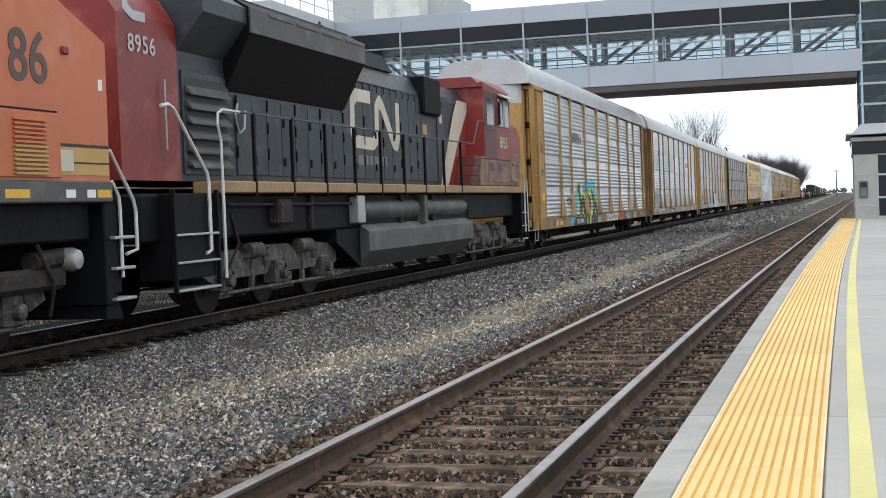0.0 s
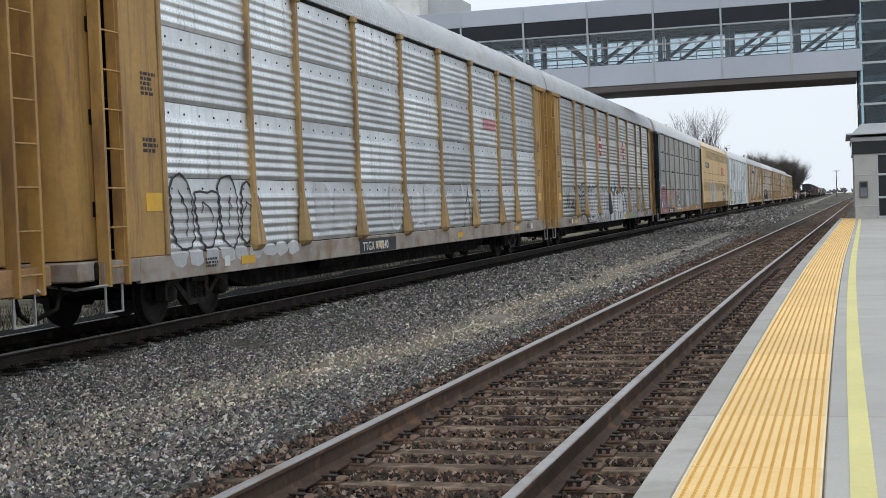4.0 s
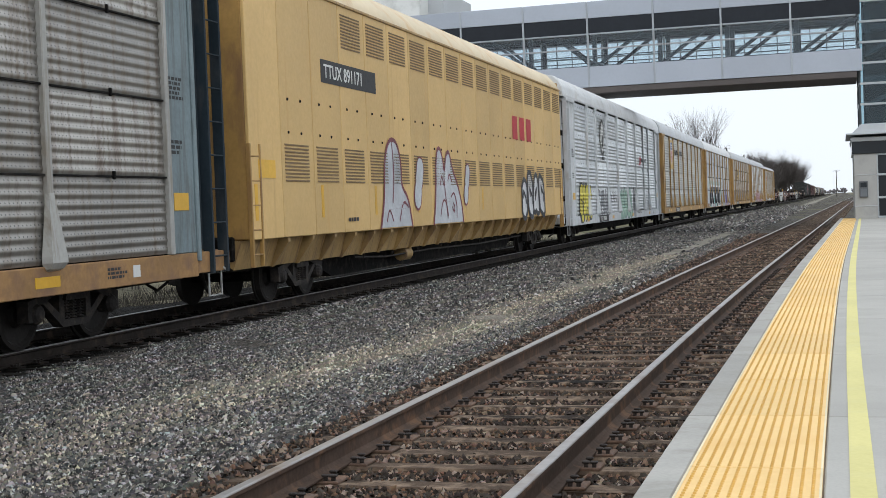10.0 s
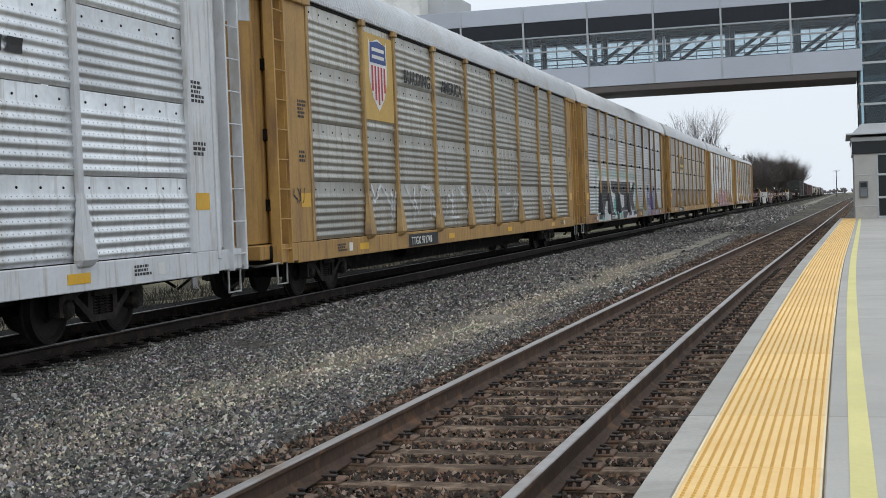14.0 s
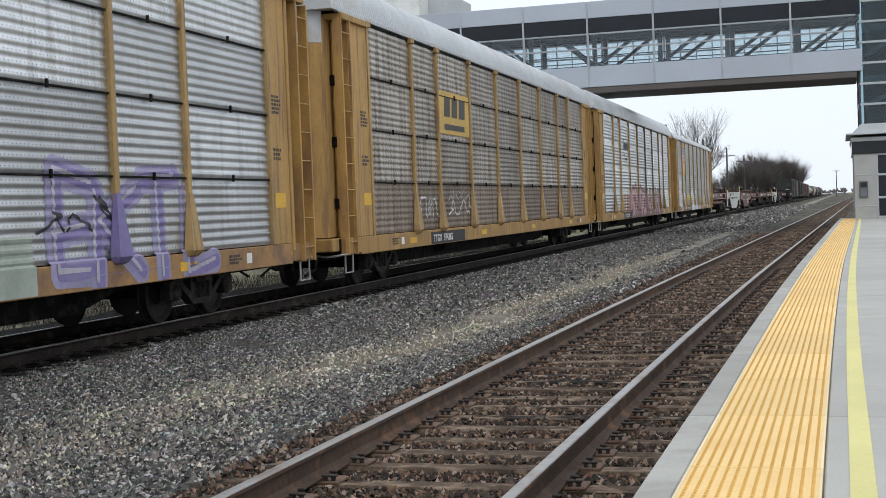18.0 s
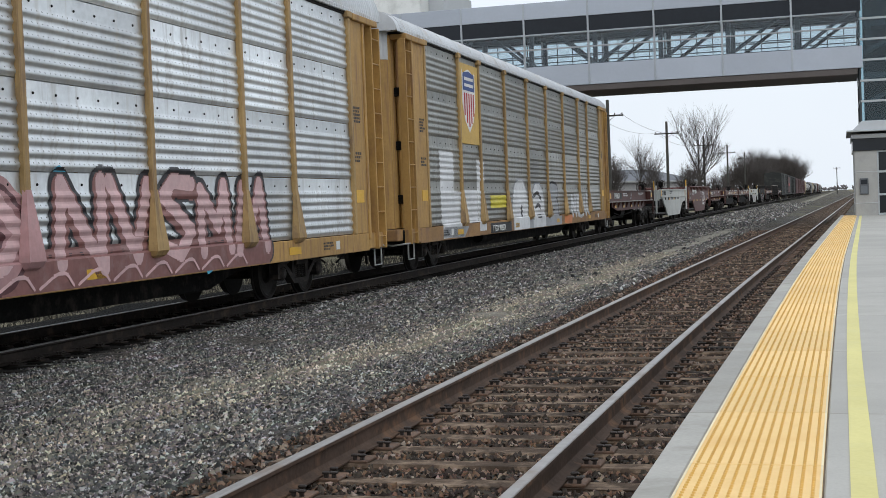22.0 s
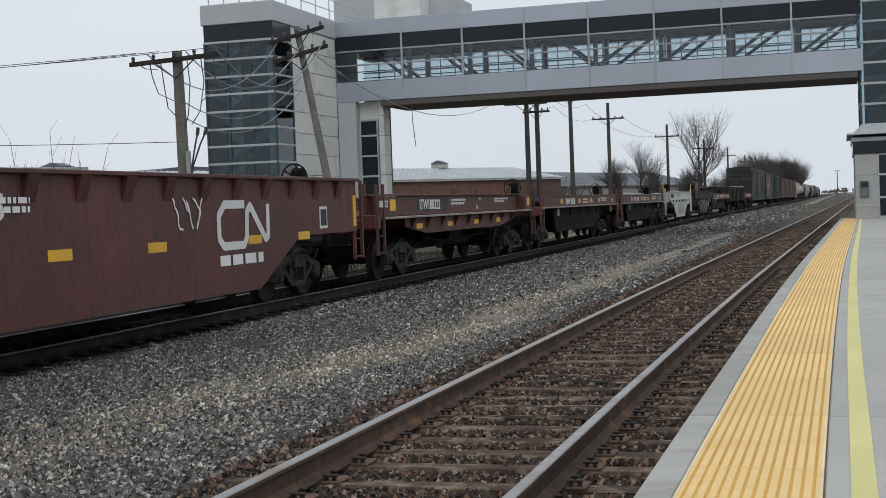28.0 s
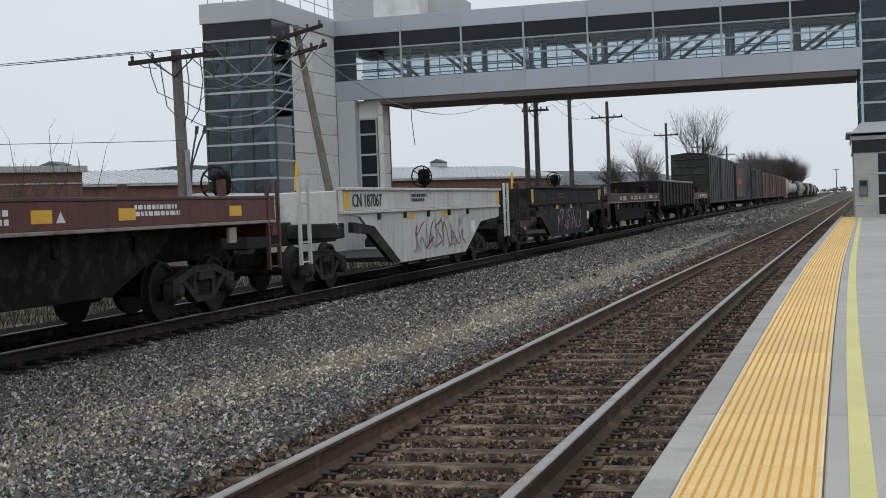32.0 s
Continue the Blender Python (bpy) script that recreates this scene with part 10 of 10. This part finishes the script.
def gondola(start, end, paint, top, label):
    L = end - start
    c = car("gondola_car", start, label, "rail car", "freight cars further back")
    for s in (1, -1):
        part("side_wall", Shape().cbox(s * 1.45 - 0.03, s * 1.45 + 0.03, 0.5, L - 0.5, 0.95, top, 0.01), paint, c)
        part("top_chord", Shape().cbox(s * 1.47 - 0.07, s * 1.47 + 0.07, 0.45, L - 0.45, top, top + 0.1, 0.01), FLANGE, c)
        for y in np.linspace(0.6, L - 0.6, 11):
            part("stake", Shape().cbox(s * 1.5 - 0.04, s * 1.5 + 0.05, y - 0.07, y + 0.07, 0.95, top, 0.01), paint, c)
    for y in (0.5, L - 0.5):
        part("end_wall", Shape().cbox(-1.45, 1.45, y - 0.05, y + 0.05, 0.95, top + 0.05, 0.02), paint, c)
    part("floor", Shape().box(-1.42, 1.42, 0.5, L - 0.5, 0.95, 1.05), CAR_DARK, c)
    part("centre_sill", Shape().cbox(-0.3, 0.3, 0.3, L - 0.3, 0.7, 0.95, 0.02), BLACK, c)
    far_gear(c, L)


def boxcar(start, end, paint, top, label, door=None, ribs=14, group="freight cars further back"):
    L = end - start
    c = car("box_car", start, label, "rail car", group)
    for s in (1, -1):
        part("side_wall", Shape().cbox(s * 1.46 - 0.04, s * 1.46 + 0.04, 0.5, L - 0.5, 1.05, top, 0.01), paint, c)
        for y in np.linspace(0.6, L - 0.6, ribs):
            part("side_rib", Shape().cbox(s * 1.5 - 0.01, s * 1.5 + 0.04, y - 0.05, y + 0.05, 1.05, top - 0.1, 0.01), paint, c)
        part("side_sill", Shape().cbox(s * 1.47 - 0.05, s * 1.47 + 0.05, 0.5, L - 0.5, 0.85, 1.05, 0.01), paint, c)
        part("sliding_door", Shape().cbox(s * 1.55 - 0.03, s * 1.55 + 0.03, L * 0.42, L * 0.58, 1.1, top - 0.12, 0.01), door or paint, c)
    for y in (0.5, L - 0.5):
        part("end_wall", Shape().cbox(-1.46, 1.46, y - 0.06, y + 0.06, 1.0, top, 0.02), paint, c)
        for z in np.linspace(1.4, top - 0.4, 6):
            part("end_rib", Shape().cbox(-1.3, 1.3, y - 0.1, y + 0.1, z, z + 0.12, 0.03), paint, c)
    part("roof", Shape().prism([(-1.52, top), (1.52, top), (1.52, top + 0.06), (0, top + 0.24), (-1.52, top + 0.06)], "y", 0.45, L - 0.45), paint, c)
    part("underframe", Shape().cbox(-1.2, 1.2, 0.4, L - 0.4, 0.75, 1.05, 0.02), BLACK, c)
    ladder(c, 1.52, 0.6, 0.7, top - 0.3, paint, 0.4)
    far_gear(c, L)
    return c


def tank_car(start, end, paint, label):
    L = end - start
    c = car("tank_car", start, label, "rail car", "tank cars further back")
    a, b, r = 0.9, L - 0.9, 1.42
    part("tank", Shape().lathe([(0.05, a), (0.7, a + 0.08), (1.2, a + 0.3), (r, a + 0.65), (r, b - 0.65), (1.2, b - 0.3), (0.7, b - 0.08), (0.05, b)], (0, 0, 2.65), "y", 24), paint, c, smooth=True)
    part("dome_housing", Shape().cyl((0, L / 2, 3.9), (0, L / 2, 4.5), 0.45, 14), paint, c, smooth=True)
    part("walkway", Shape().cbox(-0.7, 0.7, L / 2 - 1.4, L / 2 + 1.4, 4.1, 4.14, 0.01), CAR_DARK, c)
    for y in (2.4, L - 2.4):
        part("saddle", Shape().cbox(-1.2, 1.2, y - 0.4, y + 0.4, 0.9, 1.5, 0.03), CAR_DARK, c)
    for k in np.linspace(a + 1.5, b - 1.5, 6):
        part("tank_band", Shape().lathe([(r + 0.004, k - 0.04), (r + 0.02, k - 0.04), (r + 0.02, k + 0.04), (r + 0.004, k + 0.04)], (0, 0, 2.65), "y", 24), CAR_DARK, c, smooth=True)
    part("centre_sill", Shape().cbox(-0.3, 0.3, 0.3, L - 0.3, 0.7, 1.05, 0.02), BLACK, c)
    far_gear(c, L)


def hopper(start, end, paint, label):
    L = end - start
    c = car("covered_hopper", start, label, "rail car", "freight cars further back")
    for s in (1, -1):
        part("side_wall", Shape().prism([(s * 1.3, 1.3), (s * 1.52, 2.2), (s * 1.52, 3.4), (s * 1.25, 4.35), (s * 1.2, 4.35), (s * 1.46, 3.4), (s * 1.46, 2.2), (s * 1.24, 1.3)], "y", 1.2, L - 1.2), paint, c)
    for y in (1.3, L - 1.3):
        part("end_slope", Shape().cbox(-1.4, 1.4, y - 0.06, y + 0.06, 1.2, 4.3, 0.02), paint, c)
    for i in range(3):
        y = 2.6 + i * (L - 5.2) / 3
        w = (L - 5.2) / 3
        part("hopper_bay", Shape().prism([(y, 1.4), (y + w, 1.4), (y + w * 0.62, 0.4), (y + w * 0.38, 0.4)], "x", -1.2, 1.2), paint, c)
    part("roof", Shape().prism([(-1.25, 4.33), (1.25, 4.33), (1.0, 4.5), (-1.0, 4.5)], "y", 1.2, L - 1.2), paint, c)
    part("roof_walk", Shape().cbox(-0.4, 0.4, 0.8, L - 0.8, 4.56, 4.6, 0.01), CAR_DARK, c)
    ladder(c, 1.5, 1.0, 0.8, 4.2, paint, 0.4)
    part("centre_sill", Shape().cbox(-0.3, 0.3, 0.3, L - 0.3, 0.75, 1.15, 0.02), BLACK, c)
    far_gear(c, L)


GREEN_BLACK = mat("blackish_green_car_paint", (0.016, 0.019, 0.017), 0.7, 0, 0.3, 0.5, 8, 0.05, stain=(0.045, 0.045, 0.04))
MAROON = mat("maroon_car_paint", (0.085, 0.03, 0.03), 0.7, 0, 0.25, 0.4, 8, 0.05, stain=(0.13, 0.08, 0.07), amount=0.4)
BEIGE = mat("beige_car_paint", (0.36, 0.28, 0.15), 0.6, 0, 0.15, 0.5, 8, 0.04)
TANK_WHITE = mat("white_tank_paint", (0.6, 0.6, 0.58), 0.5, 0, 0.1, 0.4, 8, 0.03, stain=(0.4, 0.38, 0.34))
GREY_HOPPER = mat("grey_hopper_paint", (0.32, 0.32, 0.31), 0.6, 0, 0.15, 0.5, 8, 0.04)

gondola(506.6, 523.2, CAR_DARK, 2.4, "sooty dark gondola car with a pale top edge")
coil_car(523.4, 534.3, "000000", OXIDE_DARK, "b", 10)
boxcar(534.6, 562.4, GREEN_BLACK, 4.85, "tall blackish-green box car with ribbed sides")
bx = boxcar(562.8, 585.5, GREEN_BLACK, 4.75, "tall blackish box car with a red sign panel")
part("sign_panel", Shape().box(1.56, 1.58, 1.0, 9.5, 1.2, 4.5), MAROON, bx, "faded red sign panel")
part("emblem", Shape().box(1.581, 1.586, 3.5, 7.0, 2.6, 3.1), SIGN_RED, bx)
boxcar(585.9, 606.5, GREEN_BLACK, 4.7, "tall blackish box car with ribbed sides")
far_cars = [("box", MAROON), ("box", MAROON), ("box", OXIDE_DARK), ("box", MAROON), ("hop", BEIGE), ("tank", TANK_WHITE), ("tank", TANK_WHITE), ("tank", TANK_WHITE), ("tank", CAR_DARK), ("hop", GREY_HOPPER),
            ("hop", BEIGE), ("tank", TANK_WHITE), ("tank", CAR_DARK), ("tank", CAR_DARK), ("hop", GREY_HOPPER), ("tank", CAR_DARK), ("box", MAROON), ("hop", GREY_HOPPER), ("tank", CAR_DARK), ("tank", CAR_DARK),
            ("tank", TANK_WHITE), ("hop", GREY_HOPPER), ("tank", CAR_DARK), ("tank", CAR_DARK)]
at = 606.9
for kind, m in far_cars:
    n = {"box": 18.2, "tank": 16.4, "hop": 17.6}[kind]
    tone = {MAROON: "maroon", OXIDE_DARK: "rust-brown", BEIGE: "beige", TANK_WHITE: "white", CAR_DARK: "black", GREY_HOPPER: "grey"}[m]
    if kind == "box":
        boxcar(at, at + n, m, 4.5, f"weathered {tone} box car with a sliding door", ribs=8)
    elif kind == "tank":
        tank_car(at, at + n, m, f"{tone} cylindrical tank car with a roof dome")
    else:
        hopper(at, at + n, m, f"{tone} covered hopper car with sloped bays")
    at += n + 0.3


def motions():
    """The whole train rolls towards the camera at a steady pace along its track."""
    for ob, start in CARS:
        rows = []
        for t in np.arange(0.0, 32.1, 2.0):
            y = start - SPEED * t
            turn = math.degrees(math.atan((drift(y + 26.0) - drift(y)) / 26.0))
            rows.append((float(t), pose(TRAIN_X - drift(y), y, 0, 0, 0, turn)))
        walk(ob, rows)


motions()
